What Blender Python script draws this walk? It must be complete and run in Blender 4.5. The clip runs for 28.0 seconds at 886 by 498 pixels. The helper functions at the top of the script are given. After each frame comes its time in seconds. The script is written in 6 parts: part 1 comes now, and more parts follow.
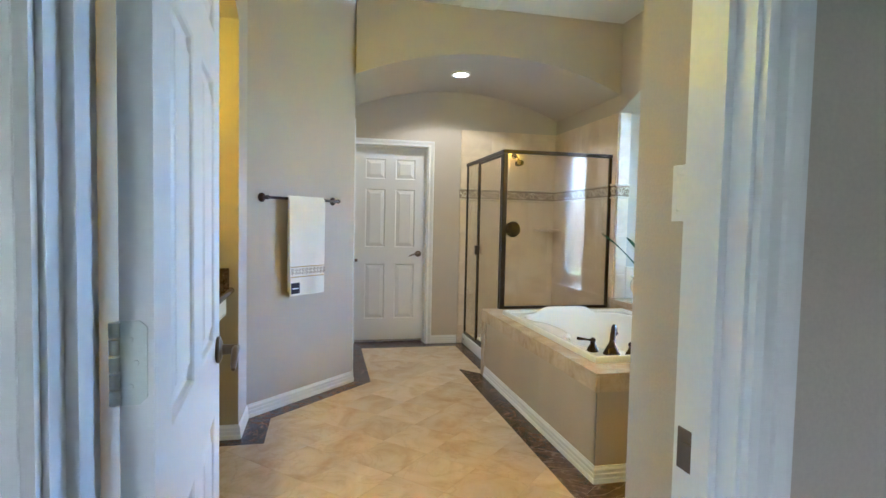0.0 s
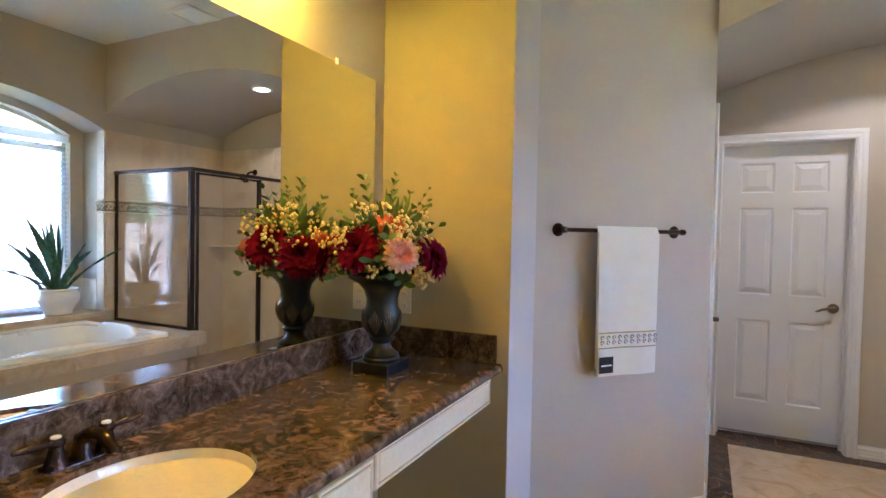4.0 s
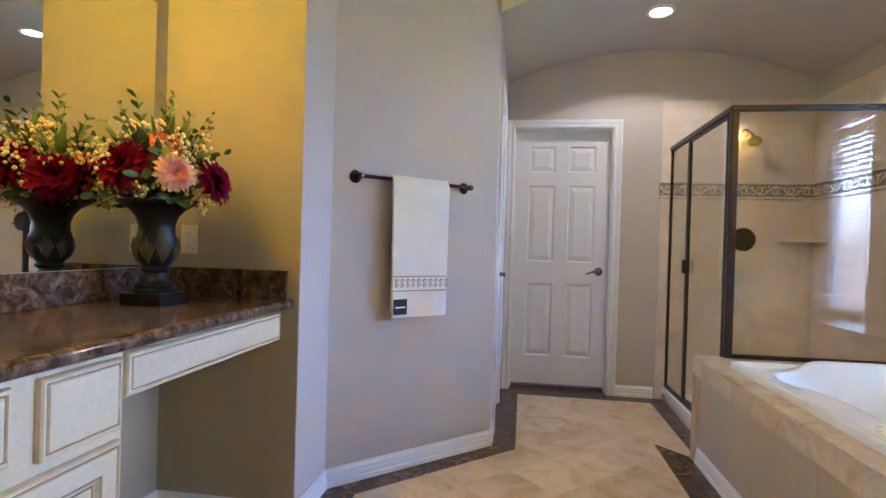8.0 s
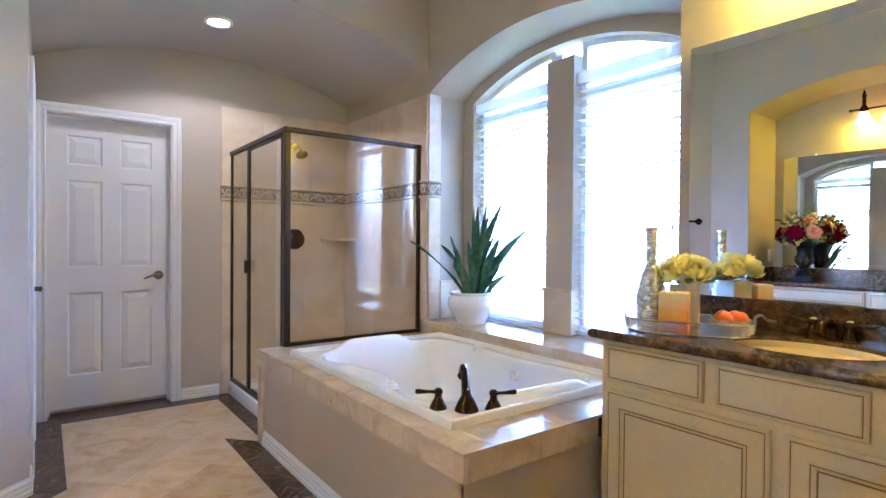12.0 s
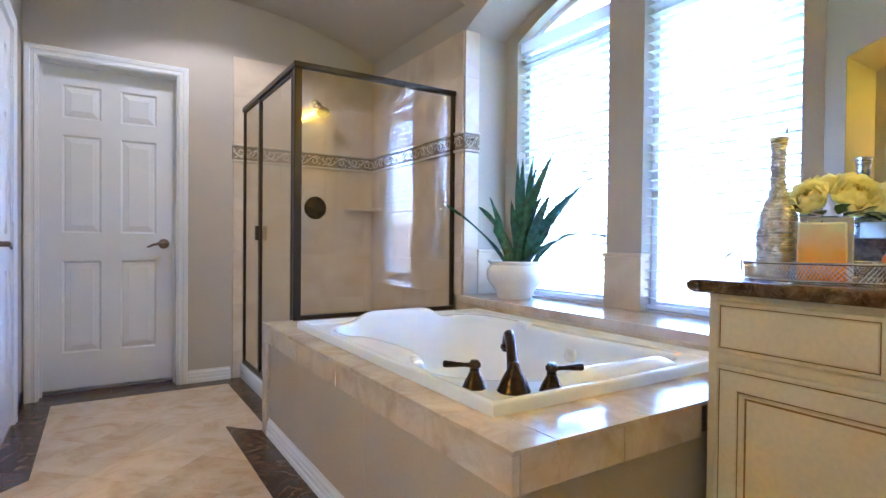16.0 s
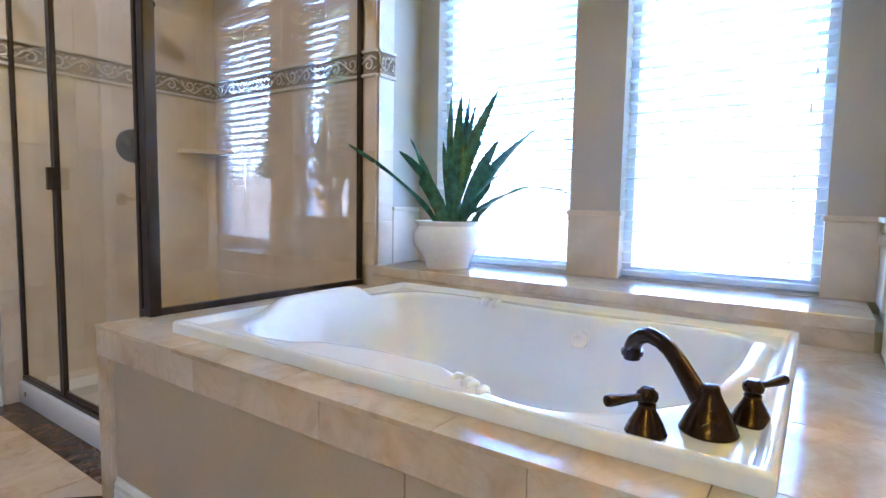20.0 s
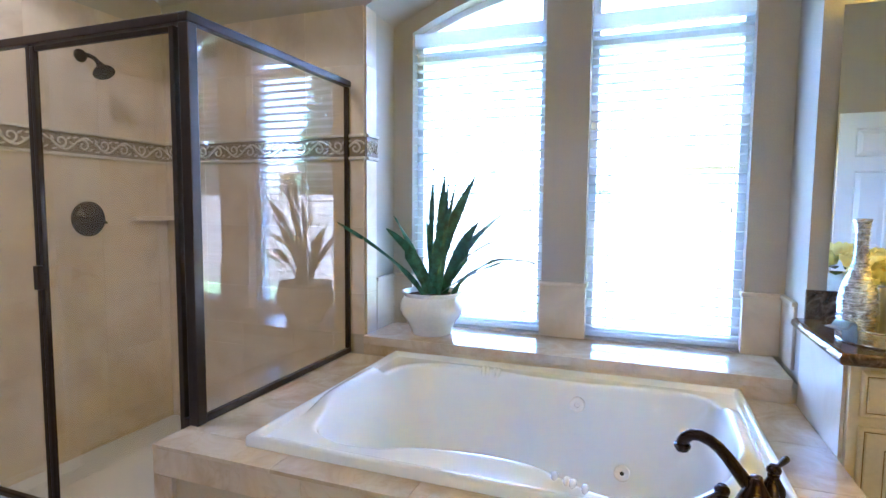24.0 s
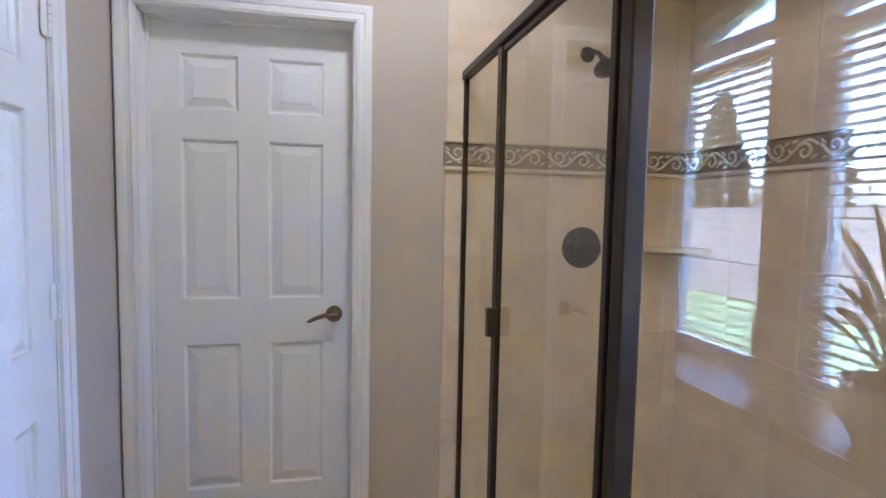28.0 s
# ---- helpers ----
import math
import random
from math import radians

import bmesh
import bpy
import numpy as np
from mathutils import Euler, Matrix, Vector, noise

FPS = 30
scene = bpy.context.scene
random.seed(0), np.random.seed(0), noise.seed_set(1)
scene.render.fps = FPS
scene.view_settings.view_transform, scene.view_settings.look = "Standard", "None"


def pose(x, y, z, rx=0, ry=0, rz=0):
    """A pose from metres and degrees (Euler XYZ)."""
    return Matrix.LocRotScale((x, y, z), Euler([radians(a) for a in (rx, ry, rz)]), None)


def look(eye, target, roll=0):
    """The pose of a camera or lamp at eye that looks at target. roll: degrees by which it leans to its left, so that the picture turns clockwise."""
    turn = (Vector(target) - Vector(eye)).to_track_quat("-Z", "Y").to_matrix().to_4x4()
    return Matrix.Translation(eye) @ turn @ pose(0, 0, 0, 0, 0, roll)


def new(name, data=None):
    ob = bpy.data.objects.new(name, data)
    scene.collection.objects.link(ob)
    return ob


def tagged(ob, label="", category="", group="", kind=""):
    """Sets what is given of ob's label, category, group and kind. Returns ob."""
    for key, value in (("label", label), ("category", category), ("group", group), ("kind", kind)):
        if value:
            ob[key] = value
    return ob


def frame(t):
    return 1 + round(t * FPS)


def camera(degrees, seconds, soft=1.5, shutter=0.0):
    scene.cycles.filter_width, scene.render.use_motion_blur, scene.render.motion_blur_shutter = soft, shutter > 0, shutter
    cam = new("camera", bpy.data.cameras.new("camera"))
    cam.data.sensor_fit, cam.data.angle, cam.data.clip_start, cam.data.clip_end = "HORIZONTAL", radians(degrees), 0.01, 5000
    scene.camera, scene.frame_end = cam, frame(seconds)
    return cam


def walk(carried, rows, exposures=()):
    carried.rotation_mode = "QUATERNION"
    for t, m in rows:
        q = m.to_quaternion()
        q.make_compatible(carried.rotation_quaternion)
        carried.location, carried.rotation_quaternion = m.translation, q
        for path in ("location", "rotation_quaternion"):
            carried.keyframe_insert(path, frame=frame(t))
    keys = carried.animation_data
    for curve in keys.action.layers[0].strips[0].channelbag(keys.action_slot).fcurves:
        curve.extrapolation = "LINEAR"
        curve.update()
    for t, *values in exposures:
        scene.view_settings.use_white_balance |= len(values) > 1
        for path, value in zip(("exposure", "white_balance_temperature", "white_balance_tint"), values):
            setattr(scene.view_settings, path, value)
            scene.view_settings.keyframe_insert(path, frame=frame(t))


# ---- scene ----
cam = camera(79.2, 28.0)
PATH = [
    (0, (0.174, 0.112, 1.277), (0.6080, 2.0618, 1.1775), 1.20),
    (0.5, (0.199, 0.331, 1.279), (0.5800, 2.2916, 1.1816), 1.33),
    (1, (0.253, 0.530, 1.271), (0.6081, 2.4962, 1.1718), 1.52),
    (1.5, (0.329, 0.719, 1.282), (0.5898, 2.6994, 1.1897), 1.43),
    (2, (0.357, 0.907, 1.329), (0.3932, 2.9054, 1.2489), 1.22),
    (2.5, (0.356, 1.077, 1.375), (0.1416, 3.0646, 1.3149), 1.07),
    (3, (0.367, 1.216, 1.393), (-0.0751, 3.1659, 1.3418), 1.02),
    (3.5, (0.369, 1.313, 1.390), (-0.3091, 3.1939, 1.3438), 0.97),
    (4, (0.371, 1.366, 1.382), (-0.5074, 3.1619, 1.3284), 1.09),
    (4.5, (0.382, 1.404, 1.323), (-0.6519, 3.1157, 1.2910), 1.35),
    (6.5, (0.512, 1.366, 1.176), (-0.5421, 3.0647, 1.1186), 1.86),
    (7, (0.526, 1.358, 1.117), (-0.3129, 3.1728, 1.0822), 2.22),
    (7.5, (0.543, 1.352, 1.107), (-0.0260, 3.2696, 1.0851), 1.92),
    (8, (0.552, 1.359, 1.107), (0.2584, 3.3376, 1.0949), 1.66),
    (8.5, (0.530, 1.354, 1.102), (0.5330, 3.3535, 1.0980), 1.80),
    (9, (0.534, 1.334, 1.103), (0.8030, 3.3157, 1.1070), 1.55),
    (9.5, (0.547, 1.288, 1.114), (1.0440, 3.2249, 1.1220), 1.39),
    (10, (0.535, 1.265, 1.131), (1.2261, 3.1419, 1.1330), 1.09),
    (10.5, (0.515, 1.252, 1.145), (1.3561, 3.0665, 1.1411), 0.89),
    (11, (0.506, 1.240, 1.157), (1.4849, 2.9838, 1.1485), 0.69),
    (11.5, (0.487, 1.225, 1.177), (1.5943, 2.8899, 1.1603), 0.55),
    (12, (0.458, 1.209, 1.197), (1.6529, 2.8122, 1.1734), 0.44),
    (12.5, (0.455, 1.220, 1.185), (1.6928, 2.7909, 1.1712), 0.45),
    (14.5, (0.551, 1.315, 1.068), (1.8237, 2.8577, 1.0568), 0.44),
    (15, (0.604, 1.391, 1.048), (1.8078, 2.9883, 1.0309), 0.58),
    (15.5, (0.681, 1.512, 1.016), (1.8030, 3.1671, 0.9968), 0.49),
    (16, (0.785, 1.647, 0.972), (1.8636, 3.3307, 0.9445), 0.57),
    (16.5, (0.910, 1.802, 0.916), (1.9758, 3.4934, 0.8559), 0.68),
    (17, (1.018, 1.950, 0.879), (2.0767, 3.6434, 0.7778), 0.73),
    (17.5, (1.058, 2.069, 0.857), (2.1197, 3.7578, 0.7209), 0.78),
    (18, (1.036, 2.183, 0.858), (2.1368, 3.8462, 0.7102), 0.86),
    (18.5, (1.004, 2.301, 0.862), (2.2346, 3.8696, 0.7060), 0.97),
    (19, (0.964, 2.427, 0.878), (2.3389, 3.8708, 0.7163), 0.94),
    (19.5, (0.884, 2.536, 0.900), (2.3768, 3.8563, 0.7339), 0.98),
    (20, (0.763, 2.621, 0.938), (2.3964, 3.7641, 0.7738), 0.98),
    (20.5, (0.666, 2.718, 0.963), (2.3976, 3.7062, 0.8032), 0.97),
    (21, (0.599, 2.828, 0.983), (2.3903, 3.7021, 0.8166), 0.93),
    (21.5, (0.545, 2.923, 1.008), (2.3865, 3.6863, 0.8458), 0.87),
    (23.5, (0.294, 3.038, 1.243), (2.2074, 3.5969, 1.0804), 0.61),
    (24, (0.295, 3.024, 1.289), (2.1621, 3.7234, 1.1325), 0.44),
    (24.5, (0.319, 3.046, 1.312), (2.1049, 3.9348, 1.1732), 0.54),
    (25, (0.368, 3.059, 1.326), (2.0500, 4.1344, 1.1980), 0.70),
    (25.5, (0.449, 3.055, 1.364), (1.9987, 4.3118, 1.2263), 0.94),
    (26, (0.556, 3.043, 1.361), (1.9446, 4.4771, 1.2350), 1.16),
    (26.5, (0.677, 3.086, 1.340), (1.8360, 4.7104, 1.2121), 1.01),
    (27, (0.800, 3.220, 1.332), (1.7156, 4.9937, 1.2057), 1.44),
    (27.5, (0.952, 3.355, 1.352), (1.6788, 5.2126, 1.2074), 1.38),
    (28, (1.118, 3.535, 1.365), (1.5417, 5.4840, 1.2166), 1.11),
]
EXPOSURES = [(0.0, 6.30, 4680, 9), (1.0, 6.12, 4950, 18), (2.0, 6.04, 4900, 21), (3.0, 6.06, 4850, 22), (7.0, 6.06, 4750, 22), (9.0, 6.10, 4600, 23), (12.0, 6.23, 4500, 24), (17.0, 6.25, 4400, 20), (21.0, 6.22, 4380, 18), (28.0, 6.15, 4450, 19)]
walk(cam, [(t, look(eye, target, roll)) for t, eye, target, roll in PATH], EXPOSURES)

# ---------- world, sun and lamps ----------
world = bpy.data.worlds.new("sky")
scene.world = world
world.use_nodes = True
wn = world.node_tree.nodes
sky = wn.new("ShaderNodeTexSky")
sky.sky_type = "NISHITA"
sky.sun_disc = False
sky.sun_elevation = radians(50)
sky.sun_rotation = radians(218)
sky.air_density = 0.8
sky.dust_density = 4.0
world.node_tree.links.new(sky.outputs[0], wn["Background"].inputs[0])
wn["Background"].inputs[1].default_value = 0.15


def lamp(name, kind, place, energy, colour, size=0.1, target=None, size_y=None):
    data = bpy.data.lights.new(name, kind)
    data.energy, data.color = energy, colour
    if kind == "AREA":
        data.size = size
        if size_y:
            data.shape, data.size_y = "RECTANGLE", size_y
    elif kind == "SUN":
        data.angle = size
    else:
        data.shadow_soft_size = size
    ob = new(name, data)
    ob.matrix_world = look(place, target) if target else pose(*place)
    return ob


for name, place, target, wide, high in (("sky_portal", (3.125, 3.40, 1.55), (0, 3.40, 1.55), 1.64, 1.8), ("sky_portal", (-1.5, -3.75, 1.31), (-1.5, 0, 1.31), 0.6, 0.62)):
    gate = lamp(name, "AREA", place, 1.0, (1, 1, 1), wide, target, high)
    gate.data.cycles.is_portal = True
lamp("sun", "SUN", (-4.3, -5.5, 8.3), 3.6, (1.0, 0.97, 0.92), radians(0.5), (0, 0, 0))


# ---------- materials ----------
def mat(name, colour, rough=0.6, metal=0.0, vary=0.08, scale=3.0, fine=60.0, bump=0.1, grain=0.04, coat=0.0, ior=1.45):
    m = bpy.data.materials.new(name)
    m.use_nodes = True
    nt = m.node_tree
    b = nt.nodes["Principled BSDF"]
    b.inputs["Roughness"].default_value = rough
    b.inputs["Metallic"].default_value = metal
    b.inputs["IOR"].default_value = ior
    b.inputs["Coat Weight"].default_value = coat
    co = nt.nodes.new("ShaderNodeTexCoord")
    n1 = nt.nodes.new("ShaderNodeTexNoise")
    n1.inputs["Scale"].default_value = scale
    n1.inputs["Detail"].default_value = 5
    n2 = nt.nodes.new("ShaderNodeTexNoise")
    n2.inputs["Scale"].default_value = fine
    n2.inputs["Detail"].default_value = 3
    for n in (n1, n2):
        nt.links.new(co.outputs["Object"], n.inputs["Vector"])
    r1 = nt.nodes.new("ShaderNodeMapRange")
    r1.inputs["From Min"].default_value, r1.inputs["From Max"].default_value = 0.3, 0.7
    r1.inputs["To Min"].default_value, r1.inputs["To Max"].default_value = 1 - vary, 1 + vary
    nt.links.new(n1.outputs["Fac"], r1.inputs["Value"])
    r2 = nt.nodes.new("ShaderNodeMapRange")
    r2.inputs["From Min"].default_value, r2.inputs["From Max"].default_value = 0.3, 0.7
    r2.inputs["To Min"].default_value, r2.inputs["To Max"].default_value = 1 - grain, 1 + grain
    nt.links.new(n2.outputs["Fac"], r2.inputs["Value"])
    mul = nt.nodes.new("ShaderNodeMath")
    mul.operation = "MULTIPLY"
    nt.links.new(r1.outputs[0], mul.inputs[0])
    nt.links.new(r2.outputs[0], mul.inputs[1])
    mix = nt.nodes.new("ShaderNodeVectorMath")
    mix.operation = "SCALE"
    mix.inputs[0].default_value = colour
    nt.links.new(mul.outputs[0], mix.inputs["Scale"])
    nt.links.new(mix.outputs[0], b.inputs["Base Color"])
    if bump:
        bp = nt.nodes.new("ShaderNodeBump")
        bp.inputs["Strength"].default_value = bump
        bp.inputs["Distance"].default_value = 0.004
        nt.links.new(n2.outputs["Fac"], bp.inputs["Height"])
        nt.links.new(bp.outputs[0], b.inputs["Normal"])
    return m


def stone(name, stops, scale, rough, vein=None, vein_scale=2.5, warp=1.2, per_piece=0.1, bump=0.03, coat=0.0):
    """Stone with clouding at two scales, optional pale veins, and a tone of its own for each piece."""
    m = bpy.data.materials.new(name)
    m.use_nodes = True
    nt = m.node_tree
    b = nt.nodes["Principled BSDF"]
    b.inputs["Roughness"].default_value = rough
    b.inputs["Coat Weight"].default_value = coat
    co = nt.nodes.new("ShaderNodeTexCoord")
    info = nt.nodes.new("ShaderNodeObjectInfo")
    sh = nt.nodes.new("ShaderNodeVectorMath")
    sh.operation = "MULTIPLY_ADD"
    cmb = nt.nodes.new("ShaderNodeCombineXYZ")
    for i in range(3):
        nt.links.new(info.outputs["Random"], cmb.inputs[i])
    sh.inputs[1].default_value = (17, 31, 23)
    nt.links.new(cmb.outputs[0], sh.inputs[0])
    nt.links.new(co.outputs["Object"], sh.inputs[2])
    n1 = nt.nodes.new("ShaderNodeTexNoise")
    n1.inputs["Scale"].default_value = scale
    n1.inputs["Detail"].default_value = 9
    n1.inputs["Roughness"].default_value = 0.62
    n1.inputs["Distortion"].default_value = warp
    nt.links.new(sh.outputs[0], n1.inputs["Vector"])
    ramp = nt.nodes.new("ShaderNodeValToRGB")
    el = ramp.color_ramp.elements
    el[0].position, el[0].color = stops[0][0], (*stops[0][1], 1)
    el[1].position, el[1].color = stops[-1][0], (*stops[-1][1], 1)
    for p, c in stops[1:-1]:
        e = el.new(p)
        e.color = (*c, 1)
    nt.links.new(n1.outputs["Fac"], ramp.inputs[0])
    out = ramp.outputs[0]
    if vein:
        n3 = nt.nodes.new("ShaderNodeTexNoise")
        n3.inputs["Scale"].default_value = vein_scale
        n3.inputs["Detail"].default_value = 6
        n3.inputs["Distortion"].default_value = 2.0
        nt.links.new(sh.outputs[0], n3.inputs["Vector"])
        a = nt.nodes.new("ShaderNodeMath")
        a.operation = "SUBTRACT"
        a.inputs[1].default_value = 0.5
        nt.links.new(n3.outputs["Fac"], a.inputs[0])
        ab = nt.nodes.new("ShaderNodeMath")
        ab.operation = "ABSOLUTE"
        nt.links.new(a.outputs[0], ab.inputs[0])
        mr = nt.nodes.new("ShaderNodeMapRange")
        mr.inputs["From Min"].default_value, mr.inputs["From Max"].default_value = 0.0, 0.02
        mr.inputs["To Min"].default_value, mr.inputs["To Max"].default_value = vein[1], 0.0
        nt.links.new(ab.outputs[0], mr.inputs["Value"])
        mx = nt.nodes.new("ShaderNodeMix")
        mx.data_type = "RGBA"
        nt.links.new(mr.outputs[0], mx.inputs["Factor"])
        nt.links.new(out, mx.inputs["A"])
        mx.inputs["B"].default_value = (*vein[0], 1)
        out = mx.outputs["Result"]
    tone = nt.nodes.new("ShaderNodeMapRange")
    tone.inputs["To Min"].default_value, tone.inputs["To Max"].default_value = 1 - per_piece, 1 + per_piece
    nt.links.new(info.outputs["Random"], tone.inputs["Value"])
    sc = nt.nodes.new("ShaderNodeVectorMath")
    sc.operation = "SCALE"
    nt.links.new(out, sc.inputs[0])
    nt.links.new(tone.outputs[0], sc.inputs["Scale"])
    nt.links.new(sc.outputs[0], b.inputs["Base Color"])
    if bump:
        bp = nt.nodes.new("ShaderNodeBump")
        bp.inputs["Strength"].default_value = bump
        bp.inputs["Distance"].default_value = 0.003
        nt.links.new(n1.outputs["Fac"], bp.inputs["Height"])
        nt.links.new(bp.outputs[0], b.inputs["Normal"])
    return m


def glow(name, colour, strength):
    m = bpy.data.materials.new(name)
    m.use_nodes = True
    b = m.node_tree.nodes["Principled BSDF"]
    b.inputs["Base Color"].default_value = (*colour, 1)
    b.inputs["Emission Color"].default_value = (*colour, 1)
    b.inputs["Emission Strength"].default_value = strength
    return m


def glass(name, tint, rough=0.0, ior=1.45):
    m = bpy.data.materials.new(name)
    m.use_nodes = True
    nt = m.node_tree
    g = nt.nodes.new("ShaderNodeBsdfGlass")
    g.inputs["Color"].default_value = (*tint, 1)
    g.inputs["Roughness"].default_value = rough
    g.inputs["IOR"].default_value = ior
    nt.links.new(g.outputs[0], nt.nodes["Material Output"].inputs[0])
    return m


PAINT = mat("wall_paint", (0.52, 0.462, 0.382), 0.75, vary=0.03, scale=1.5, fine=140, bump=0.25, grain=0.03)
# wall paint shifted to gold, with the vanity lamps' light put into it
ALCOVE = mat("alcove_paint_lamp_gold", (0.405, 0.330, 0.182), 0.75, vary=0.03, scale=1.5, fine=140, bump=0.25, grain=0.03)
PANELM = mat("tan_panel_paint", (0.46, 0.385, 0.285), 0.6, vary=0.05, scale=2.5, fine=120, bump=0.15, grain=0.03)
CEIL = mat("ceiling_paint", (0.76, 0.75, 0.72), 0.85, vary=0.02, scale=1.0, fine=120, bump=0.3)
TRIM = mat("white_trim_paint", (0.80, 0.80, 0.79), 0.32, vary=0.02, scale=2.0, fine=90, bump=0.03, grain=0.015)
BLINDM = mat("white_blind_slat", (0.82, 0.83, 0.82), 0.45, vary=0.02, bump=0.02)
sn = BLINDM.node_tree
str_, smx = sn.nodes.new("ShaderNodeBsdfTranslucent"), sn.nodes.new("ShaderNodeMixShader")
str_.inputs["Color"].default_value = (0.90, 0.88, 0.84, 1)
smx.inputs[0].default_value = 0.42
sn.links.new(sn.nodes["Principled BSDF"].outputs[0], smx.inputs[1])
sn.links.new(str_.outputs[0], smx.inputs[2])
sn.links.new(smx.outputs[0], sn.nodes["Material Output"].inputs[0])
VINYL = mat("white_vinyl", (0.78, 0.79, 0.80), 0.35, vary=0.02, bump=0.0)
GROUT = mat("grout", (0.56, 0.44, 0.30), 0.9, vary=0.1, scale=8, fine=200, bump=0.2)
TILE = stone("travertine_tile", [(0.28, (0.50, 0.35, 0.20)), (0.5, (0.66, 0.51, 0.33)), (0.72, (0.74, 0.61, 0.44))], 3.2, 0.16, ((0.42, 0.28, 0.15), 0.25), 2.0, 1.4, 0.09)
WTILE = stone("travertine_wall_tile", [(0.28, (0.57, 0.45, 0.32)), (0.5, (0.68, 0.565, 0.42)), (0.72, (0.745, 0.64, 0.50))], 3.5, 0.28, None, 2.0, 0.8, 0.035)
DECK = stone("travertine_deck", [(0.28, (0.46, 0.35, 0.23)), (0.5, (0.60, 0.49, 0.36)), (0.72, (0.69, 0.60, 0.47))], 6, 0.14, ((0.45, 0.33, 0.21), 0.25), 3.0, 1.0, 0.05)
DARK = stone("dark_marble_tile", [(0.3, (0.028, 0.015, 0.010)), (0.5, (0.080, 0.043, 0.028)), (0.75, (0.17, 0.100, 0.062))], 9, 0.26, ((0.35, 0.24, 0.17), 0.55), 3.0, 1.5, 0.2)
COUNTER = stone("brown_marble", [(0.32, (0.022, 0.012, 0.008)), (0.44, (0.065, 0.036, 0.021)), (0.54, (0.115, 0.068, 0.040)), (0.64, (0.19, 0.120, 0.070)), (0.78, (0.32, 0.235, 0.155))], 20, 0.10, ((0.34, 0.25, 0.17), 0.22), 11.0, 1.2, 0.02, 0.0)
CREAM = mat("cream_glazed_paint", (0.69, 0.585, 0.365), 0.42, vary=0.04, scale=3, fine=80, bump=0.05)
GLAZE = mat("brown_glaze", (0.24, 0.14, 0.06), 0.5, vary=0.2, scale=20, bump=0.05)
BRONZE = mat("oil_rubbed_bronze", (0.036, 0.020, 0.015), 0.22, 0.6, vary=0.2, scale=12, bump=0.0)
BRONZED = mat("dark_bronze_frame", (0.045, 0.032, 0.026), 0.35, 0.7, vary=0.1, scale=8, bump=0.0)
NICKEL = mat("aged_nickel", (0.20, 0.155, 0.12), 0.28, 1.0, vary=0.1, scale=20, bump=0.0)
ACRYL = mat("white_acrylic", (0.84, 0.85, 0.86), 0.16, vary=0.0, bump=0.0, grain=0.0)
CERAM = mat("white_glazed_ceramic", (0.80, 0.78, 0.73), 0.1, vary=0.02, bump=0.0, coat=0.4)
BISC = mat("biscuit_porcelain", (0.76, 0.66, 0.47), 0.1, vary=0.01, bump=0.0, coat=0.4)
MIRROR = mat("mirror_silver", (0.86, 0.88, 0.87), 0.0, 1.0, vary=0.0, bump=0.0, grain=0.0)
GLASS = glass("shower_glass", (0.915, 0.90, 0.875))
PANE = glass("window_glass", (0.97, 0.98, 0.98))
TOWELM = mat("cream_terry", (0.78, 0.75, 0.66), 0.95, vary=0.03, scale=8, fine=500, bump=0.6, grain=0.06)
BLACKM = mat("black_card", (0.012, 0.012, 0.014), 0.5, vary=0.1, bump=0.0)
CARPET = mat("bedroom_carpet", (0.42, 0.37, 0.30), 0.95, vary=0.06, fine=300, bump=0.5)


# ---------- mesh helpers ----------
def to3(plane, u, v, w):
    return {"x": (w, u, v), "y": (u, w, v), "z": (u, v, w)}[plane]


def prism(bm, pts, plane, a, b):
    """A flat outline in (u, v) drawn out from a to b along its plane's axis."""
    lo = [bm.verts.new(to3(plane, u, v, a)) for u, v in pts]
    hi = [bm.verts.new(to3(plane, u, v, b)) for u, v in pts]
    bm.faces.new(lo)
    bm.faces.new(hi[::-1])
    for i in range(len(pts)):
        j = (i + 1) % len(pts)
        bm.faces.new((lo[i], hi[i], hi[j], lo[j]))


def box(bm, x0, x1, y0, y1, z0, z1, bevel=0.0, seg=2):
    vs = [bm.verts.new((x, y, z)) for x in (x0, x1) for y in (y0, y1) for z in (z0, z1)]
    fs = [bm.faces.new([vs[i] for i in q]) for q in ((0, 1, 3, 2), (4, 6, 7, 5), (0, 4, 5, 1), (2, 3, 7, 6), (0, 2, 6, 4), (1, 5, 7, 3))]
    if bevel:
        es = list({e for f in fs for e in f.edges})
        bmesh.ops.bevel(bm, geom=es, offset=bevel, segments=seg, profile=0.6, affect="EDGES")


def arc(y0, y1, z, rise, n=32):
    """Points of a flat arch from y0 to y1 that springs at z."""
    h = (y1 - y0) / 2
    r = (h * h + rise * rise) / (2 * rise)
    c, zc = (y0 + y1) / 2, z + rise - r
    a = math.asin(h / r)
    return [(c + r * math.sin(-a + 2 * a * i / n), zc + r * math.cos(-a + 2 * a * i / n)) for i in range(n + 1)]


